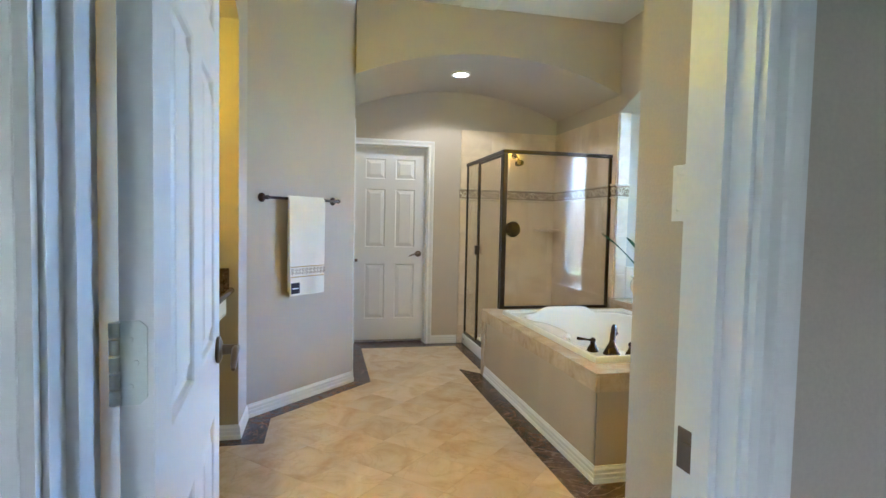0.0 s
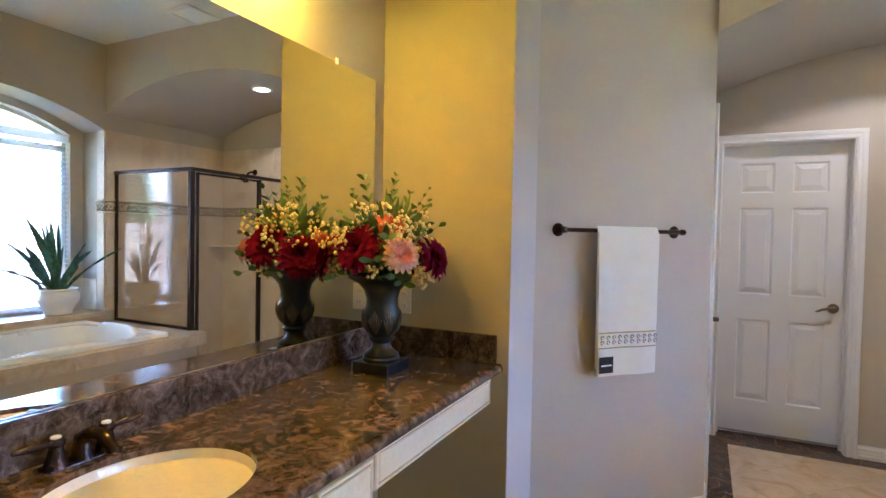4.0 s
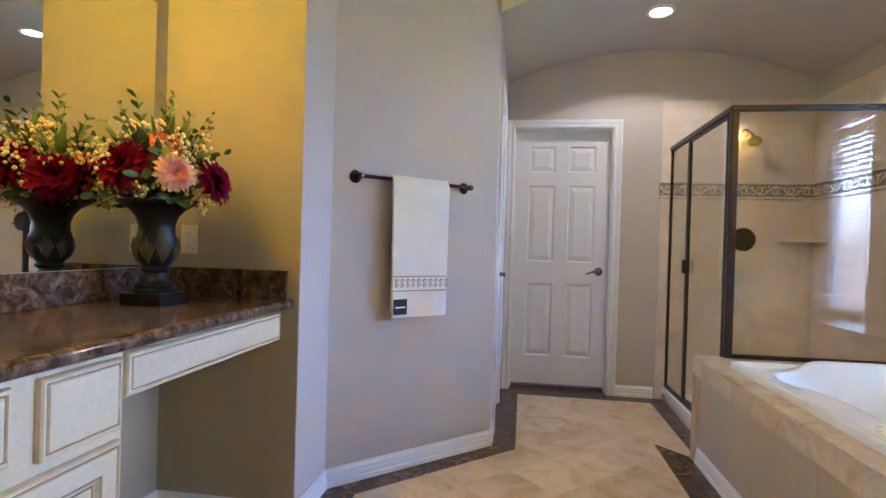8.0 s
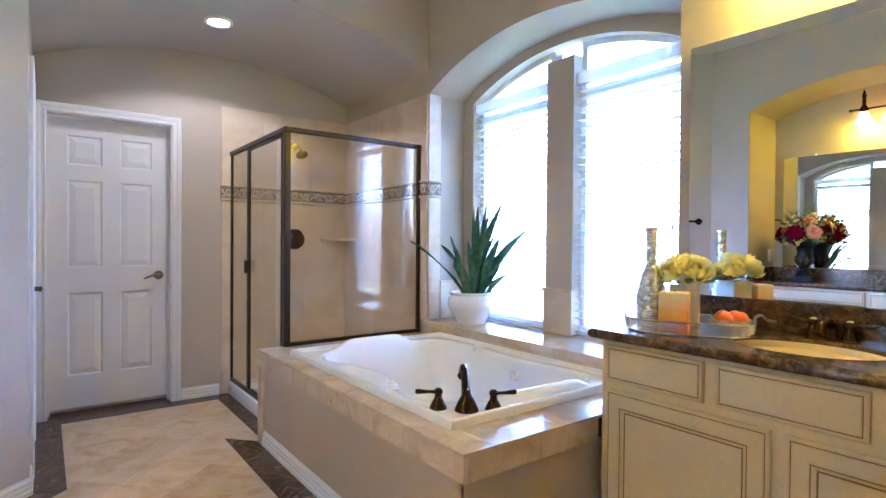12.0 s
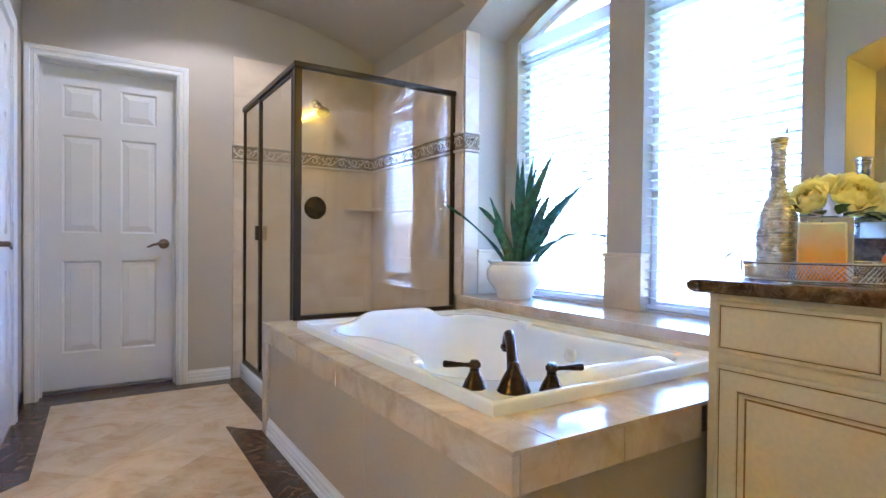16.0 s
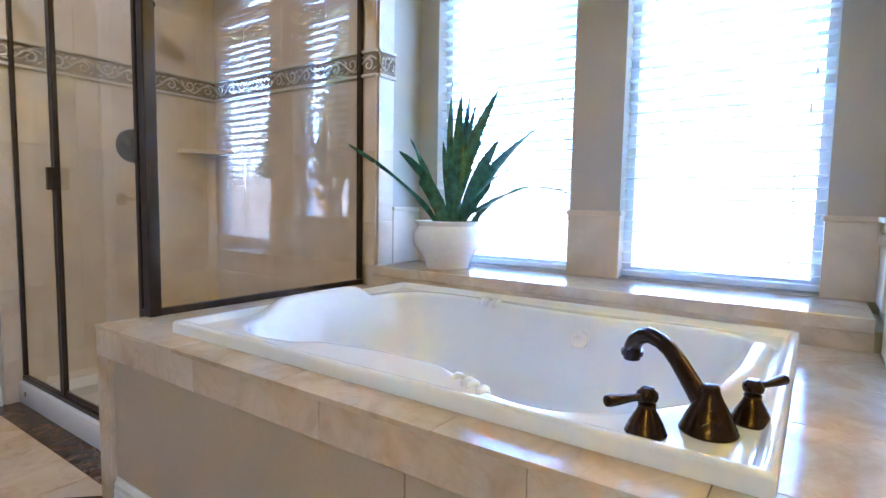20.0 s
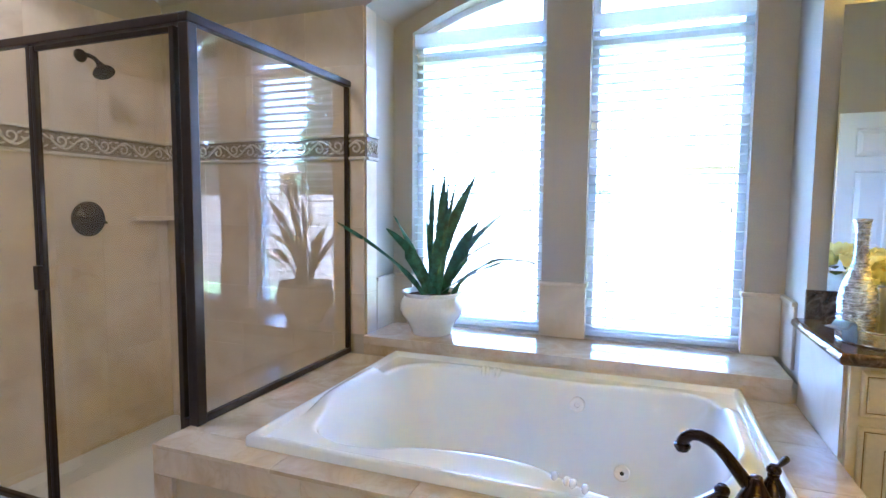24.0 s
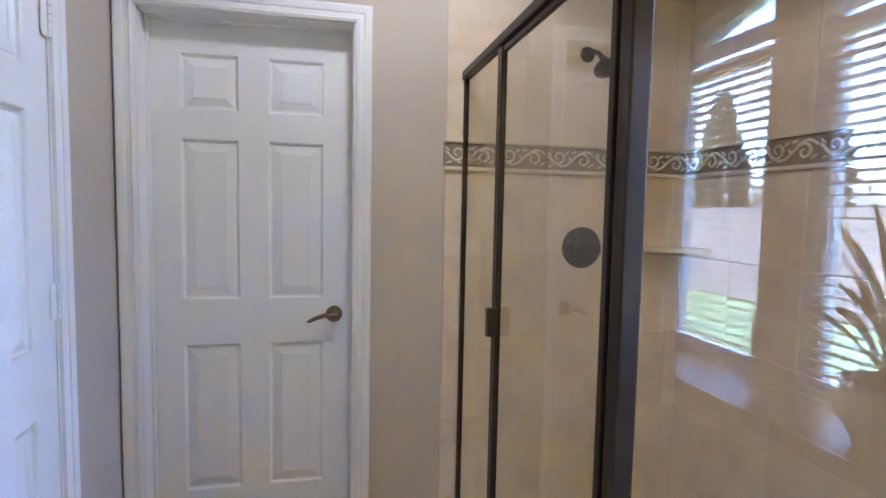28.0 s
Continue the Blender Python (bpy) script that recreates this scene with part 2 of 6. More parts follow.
def lathe(bm, prof, n=32, place=(0, 0, 0), m=None):
    """A turned shape from (radius, height) pairs."""
    m = m or Matrix.Identity(4)
    rings = []
    for r, z in prof:
        if r < 1e-5:
            rings.append([bm.verts.new(m @ Vector((place[0], place[1], place[2] + z)))])
        else:
            rings.append([bm.verts.new(m @ Vector((place[0] + r * math.cos(2 * math.pi * i / n), place[1] + r * math.sin(2 * math.pi * i / n), place[2] + z))) for i in range(n)])
    for p, q in zip(rings, rings[1:]):
        for i in range(n):
            j = (i + 1) % n
            if len(p) == 1 and len(q) == 1:
                continue
            if len(p) == 1:
                bm.faces.new((p[0], q[i], q[j]))
            elif len(q) == 1:
                bm.faces.new((p[i], p[j], q[0]))
            else:
                bm.faces.new((p[i], p[j], q[j], q[i]))


def tube(bm, pts, radii, n=12):
    """A round rod along points, with a radius at each."""
    pts = [Vector(p) for p in pts]
    if not isinstance(radii, (list, tuple)):
        radii = [radii] * len(pts)
    rings, side = [], None
    for i, p in enumerate(pts):
        d = (pts[min(i + 1, len(pts) - 1)] - pts[max(i - 1, 0)]).normalized()
        if side is None:
            side = d.orthogonal().normalized()
        side = (side - d * side.dot(d)).normalized()
        up = d.cross(side)
        rings.append([bm.verts.new(p + radii[i] * (math.cos(2 * math.pi * k / n) * side + math.sin(2 * math.pi * k / n) * up)) for k in range(n)])
    for a, b in zip(rings, rings[1:]):
        for k in range(n):
            bm.faces.new((a[k], a[(k + 1) % n], b[(k + 1) % n], b[k]))
    bm.faces.new(rings[0][::-1])
    bm.faces.new(rings[-1])


def sweep(bm, path, prof, up, closed=False):
    """A moulding: the profile (out, along up) carried along a path with mitred corners."""
    path, up = [Vector(p) for p in path], Vector(up).normalized()
    n, rings = len(path), []
    for i, p in enumerate(path):
        d0 = (p - path[i - 1]).normalized() if (i or closed) else None
        d1 = (path[(i + 1) % n] - p).normalized() if (i < n - 1 or closed) else None
        d0, d1 = d0 or d1, d1 or d0
        s0, s1 = d0.cross(up), d1.cross(up)
        s = (s0 + s1).normalized()
        s /= max(0.3, s.dot(s0))
        rings.append([bm.verts.new(p + s * a + up * b) for a, b in prof])
    k = len(prof)
    for i in range(n if closed else n - 1):
        a, b = rings[i], rings[(i + 1) % n]
        for j in range(k):
            bm.faces.new((a[j], a[(j + 1) % k], b[(j + 1) % k], b[j]))
    if not closed:
        bm.faces.new(rings[0][::-1])
        bm.faces.new(rings[-1])


def finish(bm, name, material, smooth=False):
    bmesh.ops.recalc_face_normals(bm, faces=bm.faces)
    me = bpy.data.meshes.new(name)
    bm.to_mesh(me)
    bm.free()
    me.materials.append(material)
    if smooth:
        me.polygons.foreach_set("use_smooth", [True] * len(me.polygons))
        me.set_sharp_from_angle(angle=radians(smooth if smooth is not True else 40))
    return me


def part(name, bm, material, parent, label="", smooth=False):
    ob = new(name, finish(bm, name, material, smooth))
    ob.parent = parent
    if label:
        ob["label"] = label
    return ob


def thing(name, place=(0, 0, 0), turn=0, label="", category="", group="", kind=""):
    ob = new(name)
    ob.empty_display_size = 0.1
    ob.matrix_world = pose(*place, 0, 0, turn)
    return tagged(ob, label, category, group, kind)


def solid(name, bm, material, label="", category="", kind="structure", smooth=False):
    return tagged(new(name, finish(bm, name, material, smooth)), label, category, "", kind)


def piece(name, me, parent, m):
    ob = new(name, me)
    ob.parent = parent
    ob.matrix_basis = m
    return ob


# ---------- the large structure ----------
H = 2.99                       # ceiling height
XR, XB = 2.635, 2.957          # window wall, back of the window recess
YF = 5.60                      # wall with the far door
XS = 0.40                      # side wall with a closed door
YV = 4.312                     # front of the vault over the shower, window jamb
XA, XM = -0.30, -0.89          # front of the vanity alcove, and its mirror wall
YA0, YA1 = 1.56, 3.34          # ends of the alcove
XW, YW = 0.892, 1.25           # short wall beside the entry
YE0, YE1 = 0.68, 0.80          # entry wall
WR, WL = (2.60, 3.285), (3.495, 4.20)   # the two windows along the wall
SILL = 0.65
DECKZ = 0.555
TX, TY0, TY1 = 1.479, 2.465, 4.42       # tub surround

b = bmesh.new()
prism(b, [(YV, 0), (YF + 0.14, 0), (YF + 0.14, H), (YV, H)], "x", XR, XB)
prism(b, [(YE0, 0), (2.445, 0), (2.445, H), (YE0, H)], "x", XR, XB)
prism(b, [(2.445, 0), (YV, 0), (YV, 0.61), (2.445, 0.61)], "x", XR, XB)
prism(b, [*arc(2.445, YV, 2.24, 0.222, 40), (YV, H), (2.445, H)], "x", XR, XB)
prism(b, [(4.20, 0), (YF + 0.14, 0), (YF + 0.14, H), (4.20, H)], "x", XB, 3.13)
prism(b, [(YE0, 0), (2.60, 0), (2.60, H), (YE0, H)], "x", XB, 3.13)
prism(b, [(3.285, 0), (3.495, 0), (3.495, 2.31), (3.285, 2.31)], "x", XB, 3.13)
for y0, y1 in (WR, WL):
    prism(b, [(y0, 0), (y1, 0), (y1, 0.656), (y0, 0.656)], "x", XB, 3.13)
prism(b, [*arc(2.60, 4.20, 2.20, 0.20, 40), (4.20, H), (2.60, H)], "x", XB, 3.13)
solid("wall_window", b, PAINT, "beige painted wall with an arched window recess", "wall", smooth=25)

b = bmesh.new()
prism(b, [(XS - 0.12, 0), (0.465, 0), (0.465, 2.05), (1.225, 2.05), (1.225, 0), (XR, 0), (XR, H), (XS - 0.12, H)], "y", YF, YF + 0.14)
solid("wall_far", b, PAINT, "beige painted wall around a white door", "wall")

b = bmesh.new()
prism(b, [(XM - 0.12, YA1), (XA, YA1), (XA, 3.665), (XS, 4.364), (XS, 4.60), (XS - 0.12, 4.60), (XS - 0.12, 4.42), (-0.35, 3.79), (XM - 0.12, 3.79)], "z", 0, H)
solid("wall_towel", b, PAINT, "angled beige painted wall with a towel bar", "wall")
b = bmesh.new()
prism(b, [(4.60, 2.05), (5.18, 2.05), (5.18, 0), (YF, 0), (YF, H), (4.60, H)], "x", XS - 0.12, XS)
solid("wall_side", b, PAINT, "beige painted side wall around a closed door", "wall")

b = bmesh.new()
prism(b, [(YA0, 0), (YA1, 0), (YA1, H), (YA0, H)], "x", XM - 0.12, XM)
solid("wall_mirror", b, ALCOVE, "wall behind the vanity mirror, its paint tinted with lamp gold", "wall")
b = bmesh.new()
prism(b, [*arc(YA0, YA1, 2.39, 0.18), (YA1, H), (YA0, H)], "x", XM, XA)
solid("alcove_header", b, PAINT, "beige arched header over the vanity alcove", "wall", smooth=25)
# thin skin that carries the lamp-gold paint over the alcove's faces
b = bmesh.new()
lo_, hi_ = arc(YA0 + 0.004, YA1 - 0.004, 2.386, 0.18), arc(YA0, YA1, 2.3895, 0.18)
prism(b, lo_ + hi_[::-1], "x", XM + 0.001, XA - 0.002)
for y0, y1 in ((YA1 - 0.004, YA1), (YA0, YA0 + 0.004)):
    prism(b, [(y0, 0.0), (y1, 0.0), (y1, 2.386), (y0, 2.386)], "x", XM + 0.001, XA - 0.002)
solid("wall_alcove_tint", b, ALCOVE, "painted faces inside the vanity alcove, tinted with lamp gold", "wall", smooth=25)
b = bmesh.new()
prism(b, [(XM - 0.12, YE1), (XA, YE1), (XA, YA0), (XM - 0.12, YA0)], "z", 0, H)
solid("wall_door_side", b, PAINT, "beige wall behind the open entry door", "wall")

b = bmesh.new()
prism(b, [(XM - 0.12, 0), (-0.098, 0), (-0.098, 2.06), (0.706, 2.06), (0.706, 0), (3.13, 0), (3.13, H), (XM - 0.12, H)], "y", YE0, YE1)
solid("wall_entry", b, PAINT, "beige painted wall around the entry doorway", "wall")
b = bmesh.new()
prism(b, [(XW, YE1), (XR, YE1), (XR, YW), (XW, YW)], "z", 0, H)
solid("wall_switch", b, PAINT, "short beige wall with a light switch", "wall")

b = bmesh.new()
prism(b, [(XM - 0.12, YE0), (3.13, YE0), (3.13, YV), (XM - 0.12, YV)], "z", H, H + 0.12)
solid("ceiling", b, CEIL, "white textured ceiling", "ceiling")
b = bmesh.new()
prism(b, [*arc(XS, XR, 2.395, 0.235, 40), (XR, H), (XS, H)], "y", YV, YF)
solid("ceiling_vault", b, PAINT, "beige barrel-vaulted ceiling over the shower end", "ceiling", smooth=20)

# bedroom outside the entry, plain
b = bmesh.new()
prism(b, [(-2.6, -3.6), (3.13, -3.6), (3.13, YE0 + 0.06), (-2.6, YE0 + 0.06)], "z", -0.12, -0.004)
solid("floor_bedroom", b, CARPET, "beige bedroom carpet", "floor")
b = bmesh.new()
prism(b, [(-2.6, -3.6), (3.13, -3.6), (3.13, YE0), (-2.6, YE0)], "z", H, H + 0.12)
solid("ceiling_bedroom", b, CEIL, "white bedroom ceiling", "ceiling")
for nm, pts in (("wall_bedroom_west", [(-2.72, -3.6), (-2.6, -3.6), (-2.6, YE1), (-2.72, YE1)]),
                ("wall_bedroom_east", [(3.13, -3.6), (3.25, -3.6), (3.25, YE1), (3.13, YE1)]),
                ("wall_bedroom_north", [(-2.6, YE0), (XM - 0.12, YE0), (XM - 0.12, YE1), (-2.6, YE1)])):
    b = bmesh.new()
    prism(b, pts, "z", 0, H)
    solid(nm, b, PAINT, "plain beige bedroom wall", "wall")
# opening is out of view, added and sized to light the entry doorway
b = bmesh.new()
prism(b, [(-2.72, 0), (-1.8, 0), (-1.8, 1.62), (-1.2, 1.62), (-1.2, 0), (3.25, 0), (3.25, H), (-2.72, H)], "y", -3.72, -3.6)
prism(b, [(-1.8, 0), (-1.2, 0), (-1.2, 1.0), (-1.8, 1.0)], "y", -3.72, -3.6)
solid("wall_bedroom_south", b, PAINT, "plain unseen bedroom wall with an opening added to let daylight in", "wall")

b = bmesh.new()
prism(b, [(XM - 0.12, YE0 + 0.06), (3.13, YE0 + 0.06), (3.13, YF + 0.3), (XM - 0.12, YF + 0.3)], "z", -0.12, -0.003)
FLOOR = solid("floor", b, GROUT, "cream travertine floor laid diagonally with a dark marble border", "floor")
# plain backing behind the two closed doors
b = bmesh.new()
prism(b, [(0.3, 0), (1.4, 0), (1.4, H), (0.3, H)], "y", YF + 0.16, YF + 0.28)
solid("wall_behind_door", b, PAINT, "plain wall closing the doorway", "wall")
b = bmesh.new()
prism(b, [(4.45, 0), (5.3, 0), (5.3, H), (4.45, H)], "x", XS - 0.26, XS - 0.14)
solid("wall_behind_closet", b, PAINT, "plain wall closing the closet", "wall")

# ground outside
GRASS = mat("lawn", (0.08, 0.12, 0.04), 0.9, vary=0.3, scale=0.6, fine=30, bump=0.5, grain=0.3)
b = bmesh.new()
prism(b, [(-400, -400), (400, -400), (400, 400), (-400, 400)], "z", -0.5, -0.3)
solid("ground", b, GRASS, "green lawn outside the windows", "ground")

# ---------- trim ----------
BASE = [(0, 0), (0.016, 0), (0.016, 0.022), (0.012, 0.026), (0.013, 0.046), (0.010, 0.050), (0.011, 0.066), (0.005, 0.076), (0.004, 0.085), (0, 0.085)]


def baseboard(path, label="white stepped wooden baseboard"):
    b = bmesh.new()
    sweep(b, [(x, y, 0) for x, y in path], BASE, (0, 0, 1))
    return solid("baseboard", b, TRIM, label, "baseboard")


baseboard([(XS, 4.555), (XS, 4.364), (XA, 3.665), (XA, YA1), (XM, YA1), (XM, 2.50)][::-1])
baseboard([(XS, YF), (XS, 5.235)])
baseboard([(1.285, YF), (1.555, YF)])
baseboard([(XW, YW), (XW, YE1)][::-1])
baseboard([(XA, YA0), (XA, YE1)])

CASE = [(0, 0), (0, 0.012), (0.010, 0.017), (0.014, 0.013), (0.030, 0.013), (0.034, 0.017), (0.050, 0.020), (0.058, 0.020), (0.062, 0.015), (0.062, 0)]


def casing(name, m, w, h, label):
    """A moulded casing round an opening w wide and h high; m puts the wall's plane at local z = 0."""
    b = bmesh.new()
    sweep(b, [(0, 0, 0), (0, h, 0), (w, h, 0), (w, 0, 0)], [(-x, z) for x, z in CASE], (0, 0, 1))
    bmesh.ops.transform(b, matrix=m, verts=b.verts)
    return solid(name, b, TRIM, label, "door casing")


def wallmat(origin, along):
    """Local x along the wall, y up, z out of the wall."""
    ax = Vector((*along, 0)).normalized()
    up = Vector((0, 0, 1))
    return Matrix.Translation(origin) @ Matrix((ax, up, ax.cross(up))).transposed().to_4x4()


casing("trim_far_door", wallmat((0.470, YF, 0), (1, 0)), 0.750, 2.045, "white moulded casing round the far door")
casing("trim_closet_door", wallmat((XS, 4.625, 0), (0, 1)), 0.540, 2.045, "white moulded casing round the closet door")
casing("trim_entry_bedroom", wallmat((-0.086, YE0, 0), (1, 0)), 0.780, 2.045, "white moulded casing round the entry doorway")
casing("trim_entry_bath", wallmat((0.694, YE1, 0), (-1, 0)), 0.780, 2.045, "white moulded casing inside the entry doorway")


def jamb(x0, x1, y0, y1, h, along, label, stop):
    b = bmesh.new()
    if along == "x":
        box(b, x0 - 0.018, x0, y0, y1, 0, h)
        box(b, x1, x1 + 0.018, y0, y1, 0, h)
        box(b, x0 - 0.018, x1 + 0.018, y0, y1, h, h + 0.018)
        box(b, x0, x0 + 0.012, stop[0], stop[1], 0, h)
        box(b, x1 - 0.012, x1, stop[0], stop[1], 0, h)
        box(b, x0 + 0.012, x1 - 0.012, stop[0], stop[1], h - 0.012, h)
    else:
        box(b, y0, y1, x0 - 0.018, x0, 0, h)
        box(b, y0, y1, x1, x1 + 0.018, 0, h)
        box(b, y0, y1, x0 - 0.018, x1 + 0.018, h, h + 0.018)
    return solid("door_jamb", b, TRIM, label, "door jamb")


jamb(0.476, 1.214, YF - 0.001, YF + 0.139, 2.042, "x", "white painted door jamb", (YF + 0.082, YF + 0.098))
jamb(4.630, 5.160, XS - 0.119, XS + 0.001, 2.042, "y", "white painted closet door jamb", None)
jamb(-0.080, 0.688, YE0 + 0.001, YE1 - 0.001, 2.042, "x", "white painted entry door jamb", (YE0 + 0.035, YE0 + 0.070))


def six_panel_door(name, w, h, t, m, label, cols=2):
    """A moulded door: local x across, z up, front face at y = 0, back at y = t. Raised panels on both faces."""
    root = thing(name, label=label, category="door", kind="structure")
    root.matrix_world = m
    st, mid = 0.105 if cols == 2 else 0.09, 0.10
    rows_ = [(0.22, 0.80), (0.97, 1.58), (1.68, h - 0.115)]
    cw = (w - 2 * st - (mid if cols == 2 else 0)) / cols
    xs = [(st + i * (cw + mid), st + i * (cw + mid) + cw) for i in range(cols)]
    b = bmesh.new()
    box(b, 0, w, 0.013, t - 0.013, 0, h)
    cuts_x = [(0, xs[0][0])] + ([(xs[0][1], xs[1][0])] if cols == 2 else []) + [(xs[-1][1], w)]
    zs = [0] + [z for r in rows_ for z in r] + [h]
    for y0, y1 in ((0, 0.013), (t - 0.013, t)):
        for x0, x1 in cuts_x:
            box(b, x0, x1, y0, y1, 0, h)
        for i in range(0, len(zs), 2):
            for x0, x1 in xs:
                box(b, x0, x1, y0, y1, zs[i], zs[i + 1])
    part("slab", b, TRIM, root)
    for x0, x1 in xs:
        for z0, z1 in rows_:
            b = bmesh.new()
            for y0, s in ((0.013, -1), (t - 0.013, 1)):
                def ring(d, dy):
                    return [b.verts.new((x, y0 + s * dy, z)) for x, z in ((x0 + d, z0 + d), (x1 - d, z0 + d), (x1 - d, z1 - d), (x0 + d, z1 - d))]
                rs = [ring(0.0, 0.0130), ring(0.003, 0.0128), ring(0.007, 0.0095), ring(0.009, 0.0020), ring(0.012, 0.0006), ring(0.019, 0.0006), ring(0.021, 0.0030), ring(0.046, 0.0100), ring(0.048, 0.0118), ring(0.051, 0.0120)]
                for p, q in zip(rs, rs[1:]):
                    for k in range(4):
                        b.faces.new((p[k], p[(k + 1) % 4], q[(k + 1) % 4], q[k]))
                b.faces.new(rs[-1])
            part("panel", b, TRIM, root)
    return root


def lever(parent, place, out, along, material, label, down=0.004):
    """A lever handle: round rose, neck and a curved lever, as a part with pieces."""
    p, o, a = Vector(place), Vector(out), Vector(along)
    rot = Vector((0, 0, 1)).rotation_difference(o).to_matrix().to_4x4()
    b = bmesh.new()
    lathe(b, [(0, 0), (0.030, 0), (0.033, 0.003), (0.032, 0.008), (0.024, 0.012), (0.013, 0.014), (0.012, 0.03), (0.012, 0.05), (0, 0.05)], 28, (0, 0, 0), Matrix.Translation(p) @ rot)
    rose = part("lever_handle", b, material, parent, label, smooth=True)
    b = bmesh.new()
    pts = [p + o * 0.045 + a * d + Vector((0, 0, 1)) * z for d, z in ((-0.008, 0), (0.016, 0.002), (0.040, 0.001), (0.066, -0.007), (0.090, -0.018), (0.104, -0.023))]
    tube(b, pts, [0.010, 0.010, 0.009, 0.008, 0.007, 0.004], 12)
    part("lever", b, material, rose, smooth=True)


def hinge(parent, place, out, along, material=TRIM):
    """A butt hinge: leaf, knuckles and screws; its leaf lies along 'along'."""
    p, o, a = Vector(place), Vector(out), Vector(along)
    M = Matrix((a, Vector((0, 0, 1)), o)).transposed().to_4x4()
    b = bmesh.new()
    prism(b, [(0, -0.050), (0.024, -0.050), (0.032, -0.042), (0.032, 0.042), (0.024, 0.050), (0, 0.050)], "z", 0, 0.0025)
    for k in range(5):
        lathe(b, [(0, -0.0085), (0.006, -0.0085), (0.006, 0.0085), (0, 0.0085)], 12, (0, 0, 0), pose(-0.002, -0.040 + 0.020 * k, 0.004, 90))
    bmesh.ops.transform(b, matrix=Matrix.Translation(p) @ M, verts=b.verts)
    h = part("hinge", b, material, parent, "painted butt hinge", smooth=30)
    b = bmesh.new()
    for u, v in ((0.014, 0.028), (0.02, 0), (0.014, -0.028)):
        lathe(b, [(0.0035, 0.0025), (0.003, 0.0034), (0, 0.0034)], 10, (u, v, 0))
    bmesh.ops.transform(b, matrix=Matrix.Translation(p) @ M, verts=b.verts)
    part("screw", b, material, h)


HINGEM = mat("painted_hinge", (0.62, 0.66, 0.62), 0.3, 0.3, vary=0.05, bump=0.0)
d1 = six_panel_door("door_1", 0.732, 2.005, 0.035, pose(0.479, YF + 0.10, 0.032), "white six-panel interior door, closed")
lever(d1, (0.668, 0, 0.907), (0, -1, 0), (-1, 0, 0), NICKEL, "aged nickel lever handle")
d2 = six_panel_door("door_2", 0.524, 2.022, 0.035, pose(XS - 0.002, 4.633, 0.012, 0, 0, 90), "white panelled closet door, closed")
for z in (0.25, 1.085, 1.83):
    hinge(d2, (0.524, -0.004, z), (0, -1, 0), (-1, 0, 0))
lever(d2, (0.055, 0, 0.93), (0, -1, 0), (1, 0, 0), NICKEL, "aged nickel lever handle")
ang = math.degrees(math.atan2(1.545 - 0.80, -0.083 + 0.022))
d3 = six_panel_door("door_3", 0.748, 2.022, 0.037, pose(-0.022, 0.802, 0.012, 0, 0, ang), "white six-panel entry door, standing open")
lever(d3, (0.683, 0, 0.945), (0, -1, 0), (-1, 0, 0), NICKEL, "aged nickel lever handle")
for z in (0.24, 1.092, 1.80):
    hinge(d3, (0.0, 0.039, z), (-1, 0, 0), (0, -1, 0), HINGEM)
b = bmesh.new()
prism(b, [(-0.028, -0.03), (0.028, -0.03), (0.028, 0.03), (-0.028, 0.03)], "x", 0.0, 0.002)
prism(b, [(-0.012, -0.012), (0.012, -0.012), (0.012, 0.012), (-0.012, 0.012)], "x", -0.004, -0.001)
bmesh.ops.transform(b, matrix=pose(0.686, 0.765, 0.955), verts=b.verts)
tagged(new("strike_plate", finish(b, "strike_plate", NICKEL)), "small nickel strike plate on the entry jamb", "strike plate")

